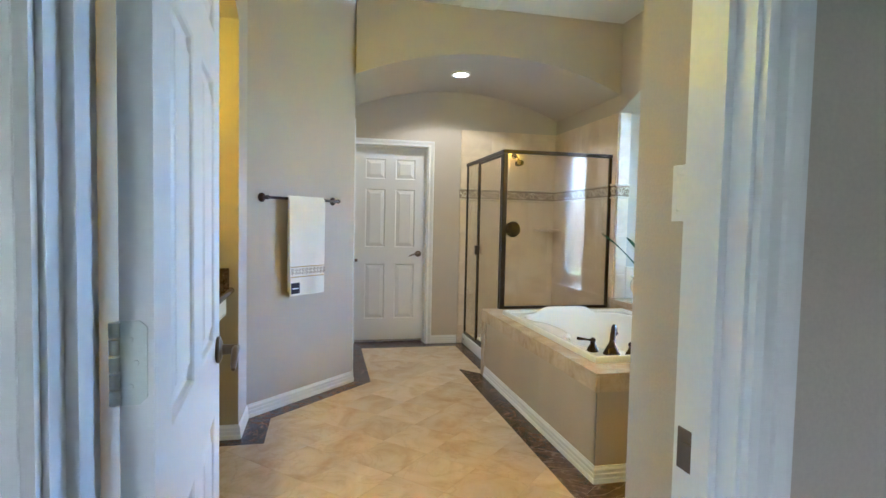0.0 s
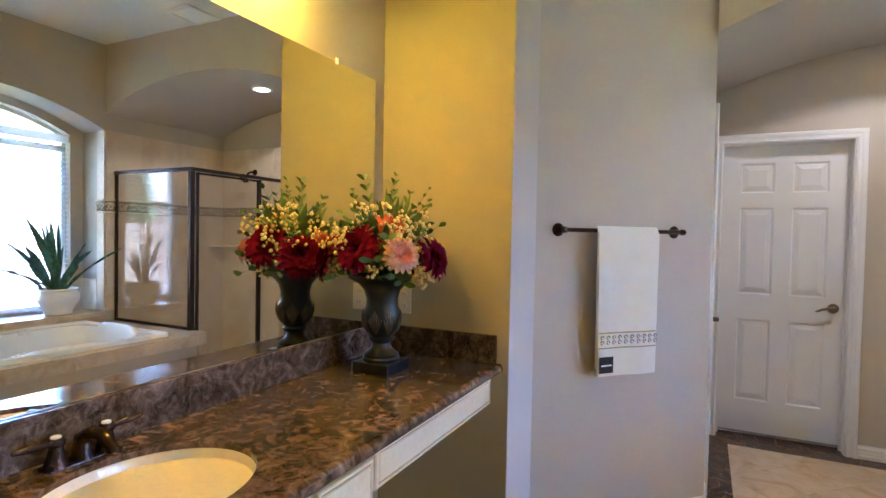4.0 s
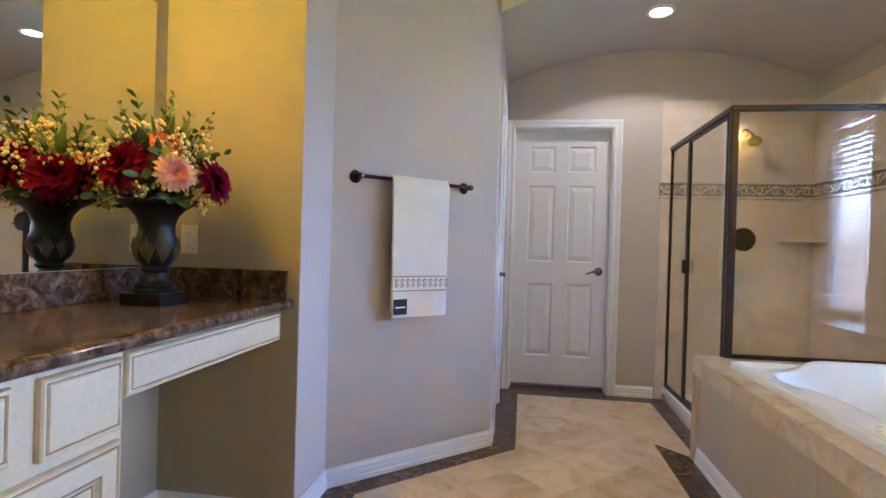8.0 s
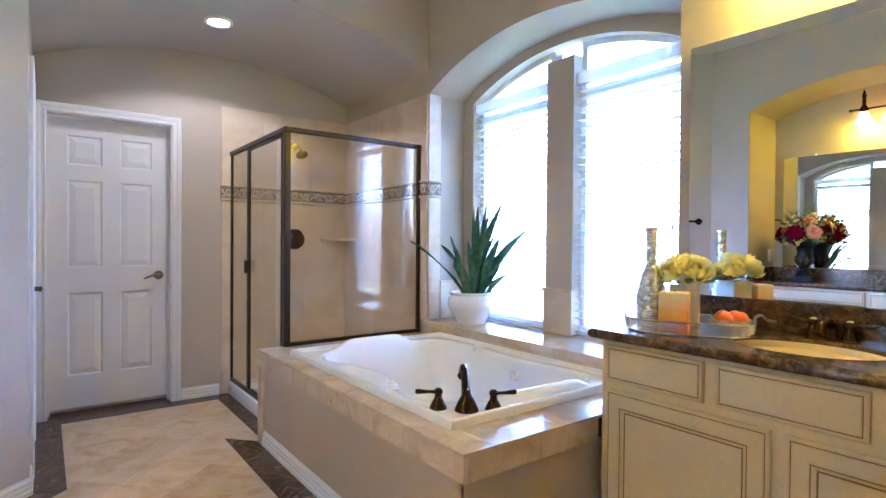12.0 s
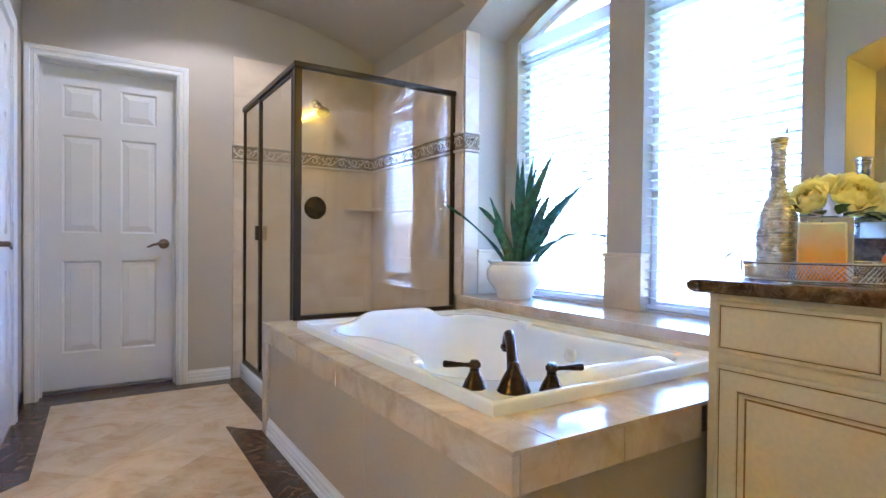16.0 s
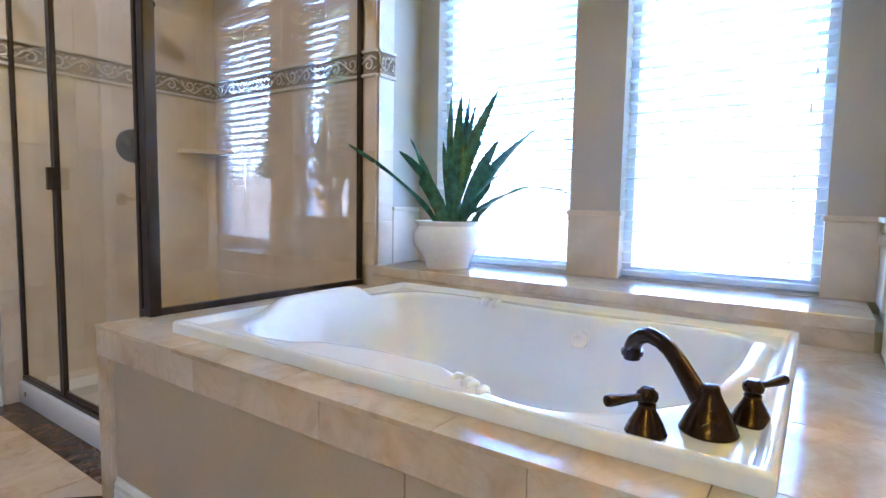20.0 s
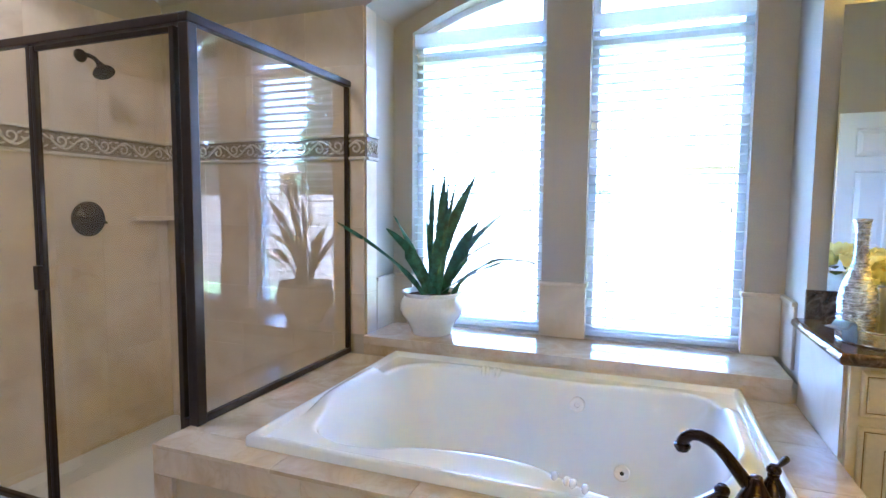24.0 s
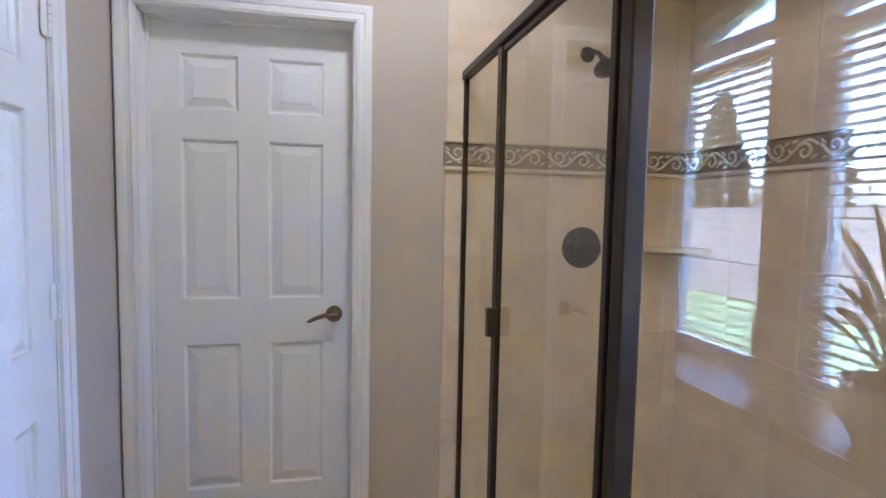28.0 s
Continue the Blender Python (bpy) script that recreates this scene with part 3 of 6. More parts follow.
# ---------- windows ----------
def window(name, y0, y1, outer_high):
    root = thing(name, label="white vinyl window with an arched top light", category="window", kind="structure")
    zb = 0.656
    aw = arc(2.60, 4.20, 2.20, 0.20, 60)
    top = [p for p in aw if y0 < p[0] < y1]

    def z_at(y):
        for p, q in zip(aw, aw[1:]):
            if p[0] <= y <= q[0]:
                return p[1] + (q[1] - p[1]) * (y - p[0]) / (q[0] - p[0])
        return 2.20
    outline = [(y0, zb), (y1, zb), (y1, z_at(y1 - 1e-4))] + [p for p in top][::-1] + [(y0, z_at(y0 + 1e-4))]
    inner = [(y0 + 0.035, zb + 0.04), (y1 - 0.035, zb + 0.04), (y1 - 0.035, z_at(y1 - 0.035) - 0.035)] + [(p[0], p[1] - 0.035) for p in top if y0 + 0.04 < p[0] < y1 - 0.04][::-1] + [(y0 + 0.035, z_at(y0 + 0.035) - 0.035)]
    b = bmesh.new()
    for ring_, w0, w1 in ((outline, 3.03, 3.10),):
        n, k = len(ring_), len(inner)
        c = Vector(((y0 + y1) / 2, 1.4))
        for plane_x in (w0, w1):
            vo = [b.verts.new((plane_x, *p)) for p in ring_]
            vi = [b.verts.new((plane_x, *p)) for p in inner]
            es = [b.edges.new((vo[i], vo[(i + 1) % n])) for i in range(n)] + [b.edges.new((vi[i], vi[(i + 1) % k])) for i in range(k)]
            bmesh.ops.triangle_fill(b, use_beauty=True, use_dissolve=False, edges=es)
        for i in range(k):
            p, q = inner[i], inner[(i + 1) % k]
            b.faces.new([b.verts.new(v) for v in ((w0, *p), (w0, *q), (w1, *q), (w1, *p))])
    part("window_frame", b, VINYL, root)
    b = bmesh.new()
    box(b, 3.035, 3.095, y0 + 0.035, y1 - 0.035, 2.06, 2.11, 0.004)
    part("transom_bar", b, VINYL, root)
    for z0, z1 in ((zb + 0.038, 2.062),):
        b = bmesh.new()
        box(b, 3.060, 3.064, y0 + 0.033, y1 - 0.033, z0, z1)
        part("pane", b, PANE, root).visible_shadow = False
    b = bmesh.new()
    prism(b, [(y0 + 0.033, 2.108), (y1 - 0.033, 2.108)] + [(y1 - 0.034, z_at(y1 - 0.034) - 0.034)] + [(p[0], p[1] - 0.034) for p in top if y0 + 0.04 < p[0] < y1 - 0.04][::-1] + [(y0 + 0.034, z_at(y0 + 0.034) - 0.034)], "x", 3.060, 3.064)
    part("pane", b, PANE, root, "arched pane").visible_shadow = False
    return root


def blind(y0, y1):
    root = thing("window_blind", label="white two-inch slatted blind lowered with open slats", category="blind", group="window blinds")
    b = bmesh.new()
    box(b, 2.972, 3.018, y0 + 0.004, y1 - 0.004, 2.13, 2.20, 0.006)
    part("valance", b, BLINDM, root)
    b = bmesh.new()
    box(b, 2.985, 3.017, y0 + 0.006, y1 - 0.006, 0.662, 0.684, 0.004)
    part("bottom_rail", b, BLINDM, root)
    b = bmesh.new()
    n = 6
    lo, hi = [], []
    for i in range(n + 1):
        u = -0.0235 + 0.047 * i / n
        z = 0.003 * (1 - (u / 0.0235) ** 2)
        lo.append((u, z - 0.0015))
        hi.append((u, z + 0.0015))
    prism(b, lo + hi[::-1], "y", y0 + 0.006, y1 - 0.006)
    me = finish(b, "slat", BLINDM, 40)
    for i in range(33):
        piece("slat", me, root, pose(2.999, 0, 0.712 + 0.0432 * i, 0, 4, 0))
    for y in (y0 + 0.10, y1 - 0.10):
        for x in (2.976, 3.022):
            b = bmesh.new()
            tube(b, [(x, y, 0.67), (x, y, 2.13)], 0.0012, 6)
            part("ladder_cord", b, BLINDM, root)
    for y, z in ((y0 + 0.055, 1.42), (y0 + 0.065, 1.30), (y1 - 0.06, 1.38)):
        b = bmesh.new()
        tube(b, [(2.966, y, 2.13), (2.966, y, z)], 0.001, 6)
        lathe(b, [(0, 0), (0.006, 0.004), (0.005, 0.022), (0.002, 0.03), (0, 0.03)], 10, (2.966, y, z - 0.03))
        part("pull_cord", b, BLINDM, root, smooth=True)
    return root


window("window_1", *WL, True)
window("window_2", *WR, False)
blind(*WL)
blind(*WR)

# tile wainscot, sill and caps in the window recess
b = bmesh.new()
box(b, XR - 0.03, XB + 0.0, 2.478, YV - 0.002, 0.607, SILL, 0.004)
sill = solid("window_sill", b, DECK, "cream travertine window sill ledge", "sill")
b = bmesh.new()
box(b, XR - 0.022, XR - 0.002, 2.478, YV - 0.002, DECKZ, 0.608)
part("sill_riser", b, DECK, sill)


def clad(y0, y1, x0, x1, z0=SILL, z1=0.905, name="tile"):
    b = bmesh.new()
    box(b, x0, x1, y0, y1, z0, z1, 0.003)
    return b


wain = thing("recess_tile", label="travertine tile cladding round the window recess with cap mouldings", category="wall tile", kind="structure")
for y0, y1 in ((3.279, 3.501), (2.447, 2.606), (4.194, YV - 0.001)):
    part("tile", clad(y0, y1, XB - 0.012, XB + 0.05), WTILE, wain)
    b = bmesh.new()
    box(b, XB - 0.022, XB + 0.05, y0 - 0.008, min(y1 + 0.008, YV - 0.001), 0.905, 0.925, 0.006)
    part("cap_moulding", b, WTILE, wain)
for y0, y1, e in ((YV - 0.012, YV - 0.001, -1), (2.446, 2.458, 1)):
    part("tile", clad(y0, y1, 2.741, XB - 0.013), WTILE, wain)
    b = bmesh.new()
    box(b, 2.735, XB - 0.023, y0 - (0.01 if e < 0 else 0), y1 + (0.01 if e > 0 else 0), 0.905, 0.925, 0.005)
    part("cap_moulding", b, WTILE, wain)
# ---------- tub surround and tub ----------
sur = thing("tub_surround", label="beige panelled tub surround with travertine apron and white base", category="tub surround", kind="structure")
b = bmesh.new()
box(b, TX + 0.04, XR, TY0 + 0.04, TY1 - 0.03, 0.0, 0.12)
part("plinth", b, PAINT, sur)
for y0, y1 in ((TY0 + 0.020, 3.2095), (3.2125, 4.346)):
    b = bmesh.new()
    box(b, TX + 0.018, TX + 0.036, y0, y1, 0.0, 0.462)
    part("panel", b, PANELM, sur, "tan painted front panel")
b = bmesh.new()
box(b, TX + 0.018, XR - 0.42, TY0 + 0.018, TY0 + 0.036, 0.0, 0.462)
part("panel", b, PANELM, sur, "tan painted end panel")
b = bmesh.new()
box(b, TX + 0.03, XR - 0.005, TY1 - 0.03, TY1 - 0.012, 0.0, 0.53)
part("panel", b, WTILE, sur, "tiled side towards the shower")
b = bmesh.new()
box(b, TX + 0.001, TX + 0.03, 4.347, TY1, 0.0, 0.458, 0.002)
part("tile", b, DECK, sur, "upright travertine end tile")
# apron tiles under the deck edge
ys = [TY0, 2.96, 3.42, 3.88, TY1]
for y0, y1 in zip(ys, ys[1:]):
    b = bmesh.new()
    box(b, TX, TX + 0.02, y0 + 0.0008, y1 - 0.0008, 0.460, DECKZ - 0.0125, 0.0015)
    part("apron_tile", b, DECK, sur)
xs = [TX + 0.021, 1.82, 2.13]
for x0, x1 in zip(xs, xs[1:]):
    b = bmesh.new()
    box(b, x0 + 0.0008, x1 - 0.0008, TY0, TY0 + 0.02, 0.460, DECKZ - 0.0125, 0.0015)
    part("apron_tile", b, DECK, sur)
# deck tiles round the tub
RX0, RX1, RY0, RY1 = 1.570, 2.625, 2.645, 4.142
for x0, x1, y0, y1 in [(TX - 0.002, RX0 + 0.03, a, c) for a, c in ((TY0 - 0.002, 2.72), (2.7215, 3.14), (3.1415, 3.56), (3.5615, 3.98), (3.9815, TY1))] + \
        [(a, c, TY0 - 0.002, RY0 + 0.03) for a, c in ((RX0 + 0.0315, 1.905), (1.9065, 2.21), (2.2115, XR - 0.024))] + \
        [(a, c, RY1 - 0.03, TY1) for a, c in ((RX0 + 0.0315, 1.93), (1.9315, 2.28), (2.2815, XR - 0.024))]:
    b = bmesh.new()
    box(b, x0, x1, y0, y1, DECKZ - 0.012, DECKZ, 0.0015)
    part("deck_tile", b, DECK, sur)
b = bmesh.new()
sweep(b, [(TX + 0.018, 4.346, 0), (TX + 0.018, TY0 + 0.018, 0), (2.13, TY0 + 0.018, 0)][::-1], [(-x, z) for x, z in BASE], (0, 0, 1))
bmesh.ops.recalc_face_normals(b, faces=b.faces)
part("baseboard", b, TRIM, sur, "white stepped baseboard")

tub = thing("bathtub", label="white acrylic whirlpool tub set into the deck", category="bathtub")


def closed_curve(pts, k):
    """Even points on a smooth closed curve through pts."""
    n, fine = len(pts), []
    for i in range(n):
        p = [Vector(pts[(i + d) % n]) for d in (-1, 0, 1, 2)]
        for q in range(24):
            t = q / 24
            fine.append(0.5 * (2 * p[1] + (p[2] - p[0]) * t + (2 * p[0] - 5 * p[1] + 4 * p[2] - p[3]) * t ** 2 + (3 * p[1] - p[0] - 3 * p[2] + p[3]) * t ** 3))
    run = [0.0]
    for a, c in zip(fine, fine[1:] + fine[:1]):
        run.append(run[-1] + (c - a).length)
    out, j = [], 0
    for i in range(k):
        d = run[-1] * i / k
        while run[j + 1] < d:
            j += 1
        f = (d - run[j]) / max(1e-9, run[j + 1] - run[j])
        out.append(fine[j].lerp(fine[(j + 1) % len(fine)], f))
    return out


# basin outline: wide shelf and arm rest on the room side, cut corner for the faucet
OUTLINE = closed_curve([(1.662, 3.88), (1.720, 3.985), (1.84, 4.030), (2.06, 4.040), (2.34, 4.035), (2.47, 3.985), (2.525, 3.86), (2.530, 3.68), (2.500, 3.48), (2.490, 3.22), (2.520, 2.98),
                        (2.505, 2.815), (2.40, 2.752), (2.18, 2.742), (1.985, 2.748), (1.880, 2.778), (1.790, 2.832), (1.700, 2.905), (1.645, 3.00), (1.648, 3.11), (1.690, 3.21), (1.722, 3.32), (1.726, 3.46), (1.702, 3.62), (1.668, 3.76)], 220)
TC = Vector((2.095, 3.40))
NK = len(OUTLINE)


def hump(p):
    """Raised head rest at the far end and arm roll at the faucet end."""
    far = math.exp(-((p.x - 2.060) / 0.225) ** 8) * math.exp(-((p.y - 4.05) / 0.085) ** 4) * 0.052
    near = math.exp(-((p.x - 2.130) / 0.235) ** 8) * math.exp(-((p.y - 2.735) / 0.065) ** 4) * 0.036
    arm = math.exp(-((p.x - 1.70) / 0.10) ** 4) * math.exp(-((p.y - 3.46) / 0.235) ** 8) * 0.010
    return far + near + arm


def rim_point(p, d):
    """The rectangle of the rim, inset by d, met on the way out from the middle."""
    v = p - TC
    f = min(((RX1 - d - TC.x) if v.x > 0 else (RX0 + d - TC.x)) / v.x if abs(v.x) > 1e-6 else 9, ((RY1 - d - TC.y) if v.y > 0 else (RY0 + d - TC.y)) / v.y if abs(v.y) > 1e-6 else 9)
    return TC + v * f


def outset(i, d):
    t = (OUTLINE[(i + 2) % NK] - OUTLINE[i - 2]).normalized()
    p = OUTLINE[i] + Vector((-t.y, t.x)) * d * TURN
    return Vector((min(max(p.x, RX0 + 0.042), RX1 - 0.042), min(max(p.y, RY0 + 0.042), RY1 - 0.042)))


TURN = 1 if (OUTLINE[1] - OUTLINE[0]).cross(OUTLINE[0] - TC) < 0 else -1
if (OUTLINE[0] + Vector((-(OUTLINE[2] - OUTLINE[-2]).y, (OUTLINE[2] - OUTLINE[-2]).x)) * TURN - TC).length < (OUTLINE[0] - TC).length:
    TURN = -TURN
# corners of the rim are squared by moving the nearest point of each loop onto them
corner_of = {min(range(NK), key=lambda i: (rim_point(OUTLINE[i], 0) - Vector(c)).length): c for c in ((RX0, RY0), (RX1, RY0), (RX1, RY1), (RX0, RY1))}


def rim_loop(d, z):
    out = []
    for i in range(NK):
        p = rim_point(OUTLINE[i], d)
        if i in corner_of:
            c = corner_of[i]
            p = Vector((c[0] + (d if c[0] == RX0 else -d), c[1] + (d if c[1] == RY0 else -d)))
        out.append((p.x, p.y, z))
    return out


loops = [rim_loop(d, z) for d, z in ((0, 0.5555), (0.001, 0.581), (0.003, 0.587), (0.008, 0.5905), (0.018, 0.590), (0.024, 0.585), (0.030, 0.575), (0.036, 0.5715), (0.040, 0.571))]
for d, z, w in ((0.060, 0.5715, 0.45), (0.040, 0.573, 0.85), (0.022, 0.575, 1.0), (0.010, 0.5755, 1.0), (0.004, 0.573, 0.97), (0.0, 0.568, 0.92), (-0.004, 0.558, 0.80), (-0.008, 0.540, 0.60)):
    row = []
    for i in range(NK):
        p = outset(i, d)
        row.append((p.x, p.y, z + w * hump(OUTLINE[i])))
    loops.append(row)
for k, z in ((0.045, 0.49), (0.075, 0.41), (0.12, 0.31), (0.18, 0.225), (0.25, 0.175), (0.34, 0.154), (0.55, 0.148), (0.80, 0.146)):
    soft = min(1.0, k * 2.2)
    row = []
    for i in range(NK):
        v = OUTLINE[i] - TC
        e = (abs(v.x / 0.42) ** 3 + abs(v.y / 0.65) ** 3) ** (-1 / 3)
        q = (v * (1 - soft) + v * e * soft) * (1 - k)
        row.append((TC.x + q.x, TC.y + q.y, z))
    loops.append(row)
b = bmesh.new()
prev = None
for row in loops:
    ring_ = [b.verts.new(p) for p in row]
    if prev:
        for i in range(NK):
            b.faces.new((prev[i], prev[(i + 1) % NK], ring_[(i + 1) % NK], ring_[i]))
    prev = ring_
b.faces.new(prev)
part("basin", b, ACRYL, tub, smooth=50)


def fitting(name, place, normal, prof, material, label=""):
    b = bmesh.new()
    q = Vector((0, 0, 1)).rotation_difference(Vector(normal)).to_matrix().to_4x4()
    lathe(b, prof, 28, (0, 0, 0), Matrix.Translation(place) @ q)
    return part(name, b, material, tub, label, smooth=True)


JETP = [(0, -0.012), (0.030, -0.012), (0.031, 0.001), (0.026, 0.005), (0.012, 0.004), (0.009, 0.001), (0, 0.001)]
fitting("jet", (2.452, 3.25, 0.500), (-1, 0, 0.15), JETP, CERAM, "cream round jet plate")
hole_at, hole_out = (2.392, 3.07, 0.275), (-1, 0.05, 0.55)
jet = fitting("jet", hole_at, hole_out, JETP, CERAM, "cream round jet with a dark hole")
fitting("jet", (2.02, 2.872, 0.30), (0.1, 1, 0.40), JETP, CERAM, "cream round jet plate")
b = bmesh.new()
lathe(b, [(0.008, 0.0015), (0.006, 0.003), (0, 0.003)], 14, (0, 0, 0), Matrix.Translation(hole_at) @ Vector((0, 0, 1)).rotation_difference(Vector(hole_out)).to_matrix().to_4x4())
part("jet_hole", b, BLACKM, jet)
fitting("drain", (2.300, 3.245, 0.198), (-0.55, 0, 1), [(0, -0.01), (0.036, -0.01), (0.036, 0.003), (0.030, 0.006), (0.018, 0.004), (0.014, 0.007), (0, 0.008)], NICKEL, "nickel drain cover")
for y_rib, front in [(3.145 + 0.024 * k, True) for k in range(4)] + [(3.590 + 0.026 * k, False) for k in range(4)]:
    p = min((q for q in OUTLINE if (q.x < TC.x) == front), key=lambda q: abs(q.y - y_rib))
    inward = 1 if front else -1
    b = bmesh.new()
    tube(b, [(p.x + inward * d, p.y, 0.5715 + z) for d, z in ((-0.030, 0.000), (-0.022, 0.006), (-0.008, 0.008), (0.002, 0.004), (0.008, -0.008), (0.010, -0.020))], [0.004, 0.0080, 0.0095, 0.0095, 0.0080, 0.004], 12)
    part("grip_rib", b, ACRYL, tub, smooth=True)


def valve_handle(parent, x, y, turn):
    b = bmesh.new()
    lathe(b, [(0, 0), (0.03277, 0), (0.03372, 0.00344), (0.03135, 0.00688), (0.03087, 0.01032), (0.0285, 0.0129), (0.02755, 0.01806), (0.02612, 0.02064), (0.02137, 0.02924), (0.01615, 0.0387), (0.0133, 0.04558), (0.01425, 0.0473), (0.01425, 0.04988), (0.0114, 0.05246), (0.01568, 0.0559), (0.01757, 0.06192), (0.01663, 0.0688), (0.0114, 0.07396), (0.009975, 0.07654), (0, 0.07783)], 32, (x, y, 0.5715))
    h = part("handle", b, BRONZE, parent, smooth=True)
    b = bmesh.new()
    c, s = math.cos(radians(turn)), math.sin(radians(turn))
    tube(b, [(x + d * c, y + d * s, 0.572 + z) for d, z in ((0.010, 0.062), (0.020, 0.0628), (0.028, 0.0632), (0.044, 0.0637), (0.062, 0.0645), (0.078, 0.0653), (0.085, 0.0656), (0.088, 0.0656))], [0.0062, 0.0065, 0.0058, 0.0068, 0.0086, 0.0098, 0.0090, 0.004], 14)
    part("lever", b, BRONZE, h, smooth=True)


fau = thing("tub_faucet", label="oil-rubbed bronze roman tub faucet with two lever handles", category="faucet")
sx, sy = 1.722, 2.750
b = bmesh.new()
lathe(b, [(0, 0), (0.045, 0), (0.04635, 0.00316), (0.0441, 0.00632), (0.0432, 0.01027), (0.0414, 0.01264), (0.0387, 0.02054), (0.03285, 0.03318), (0.0261, 0.04582), (0.0198, 0.05688), (0.01575, 0.06636), (0.0144, 0.07268), (0.01485, 0.07426), (0.0135, 0.07742), (0.0099, 0.07979), (0, 0.08058)], 40, (sx, sy, 0.5715))
part("spout_base", b, BRONZE, fau, smooth=True)
ux, uy = 0.56, 0.83
b = bmesh.new()
pts = [(0.008, 0.040), (0.026, 0.056), (0.046, 0.075), (0.068, 0.096), (0.090, 0.113), (0.114, 0.124), (0.140, 0.128), (0.163, 0.123), (0.180, 0.110), (0.188, 0.096), (0.189, 0.088)]
tube(b, [(sx + d * ux, sy + d * uy, 0.5715 + z) for d, z in pts], [0.019, 0.0175, 0.0162, 0.0155, 0.0150, 0.0148, 0.0148, 0.0152, 0.0158, 0.0162, 0.0162], 18)
lathe(b, [(0.0, 0.002), (0.0205, 0.002), (0.0215, -0.003), (0.0205, -0.009), (0.0165, -0.010), (0.0160, -0.016), (0.0140, -0.018), (0, -0.018)], 24, (sx + 0.189 * ux, sy + 0.189 * uy, 0.5715 + 0.087))
part("spout", b, BRONZE, fau, smooth=True)
valve_handle(fau, 1.651, 2.832, 150)
valve_handle(fau, 1.808, 2.696, -30)

# ---------- shower ----------
SX, SY = 1.645, 4.40
pan = thing("shower_pan", label="white acrylic shower base with a raised curb", category="shower base")
b = bmesh.new()
box(b, SX - 0.03, SX + 0.045, TY1 + 0.002, YF - 0.016, 0.0, 0.100, 0.008)
part("curb", b, ACRYL, pan, smooth=40)
b = bmesh.new()
box(b, SX + 0.045, XR - 0.012, TY1 + 0.002, YF - 0.016, 0.0, 0.055)
part("floor_pan", b, ACRYL, pan)
b = bmesh.new()
lathe(b, [(0, 0), (0.012, 0), (0.012, 0.003), (0, 0.004)], 14, (0, 0, 0), Matrix.Translation((SX - 0.030, 5.50, 0.055)) @ Euler((0, radians(-90), 0)).to_matrix().to_4x4())
part("plug", b, NICKEL, pan)

enc = thing("shower_enclosure", label="bronze-framed clear glass corner shower enclosure", category="shower enclosure")
ZT = 1.895


def rail(name, x0, x1, y0, y1, z0, z1, label=""):
    b = bmesh.new()
    box(b, x0, x1, y0, y1, z0, z1, 0.004)
    return part(name, b, BRONZED, enc, label)


rail("corner_post", SX - 0.020, SX + 0.020, SY - 0.018, SY + 0.022, DECKZ, ZT - 0.031)
rail("corner_post", SX - 0.018, SX + 0.020, TY1 + 0.004, TY1 + 0.030, 0.100, DECKZ + 0.02)
rail("top_rail", SX - 0.022, XR - 0.012, SY - 0.020, SY + 0.018, ZT - 0.030, ZT)
rail("bottom_rail", SX + 0.021, XR - 0.012, SY - 0.014, SY + 0.014, DECKZ, DECKZ + 0.024)
rail("wall_channel", XR - 0.036, XR - 0.012, SY - 0.012, SY + 0.012, DECKZ + 0.025, ZT - 0.031)
rail("top_rail", SX - 0.020, SX + 0.018, SY + 0.019, YF - 0.017, ZT - 0.030, ZT)
rail("bottom_rail", SX - 0.014, SX + 0.014, TY1 + 0.031, YF - 0.017, 0.100, 0.122)
rail("wall_channel", SX - 0.012, SX + 0.012, YF - 0.036, YF - 0.017, 0.123, ZT - 0.031)
YD = 5.138
rail("mullion", SX - 0.012, SX + 0.012, YD, YD + 0.022, 0.123, ZT - 0.031)
rail("door_stile", SX - 0.014, SX + 0.010, SY + 0.046, SY + 0.068, 0.128, ZT - 0.036)
rail("door_stile", SX - 0.014, SX + 0.010, YD - 0.024, YD - 0.003, 0.128, ZT - 0.036)
rail("door_rail", SX - 0.010, SX + 0.008, SY + 0.069, YD - 0.025, 0.128, 0.146)
rail("door_rail", SX - 0.010, SX + 0.008, SY + 0.069, YD - 0.025, ZT - 0.054, ZT - 0.036)
rail("door_pull", SX - 0.040, SX - 0.0145, YD - 0.030, YD - 0.004, 0.97, 1.06, "bronze door pull")
for nm, x0, x1, y0, y1, z0, z1 in (("glass_panel", SX + 0.018, XR - 0.034, SY - 0.003, SY + 0.003, DECKZ + 0.02, ZT - 0.028),
                                  ("glass_panel", SX - 0.003, SX + 0.003, YD + 0.018, YF - 0.034, 0.118, ZT - 0.028),
                                  ("glass_door", SX - 0.004, SX + 0.002, SY + 0.064, YD - 0.02, 0.142, ZT - 0.05)):
    b = bmesh.new()
    box(b, x0, x1, y0, y1, z0, z1)
    part(nm, b, GLASS, enc, "clear glass").visible_shadow = False

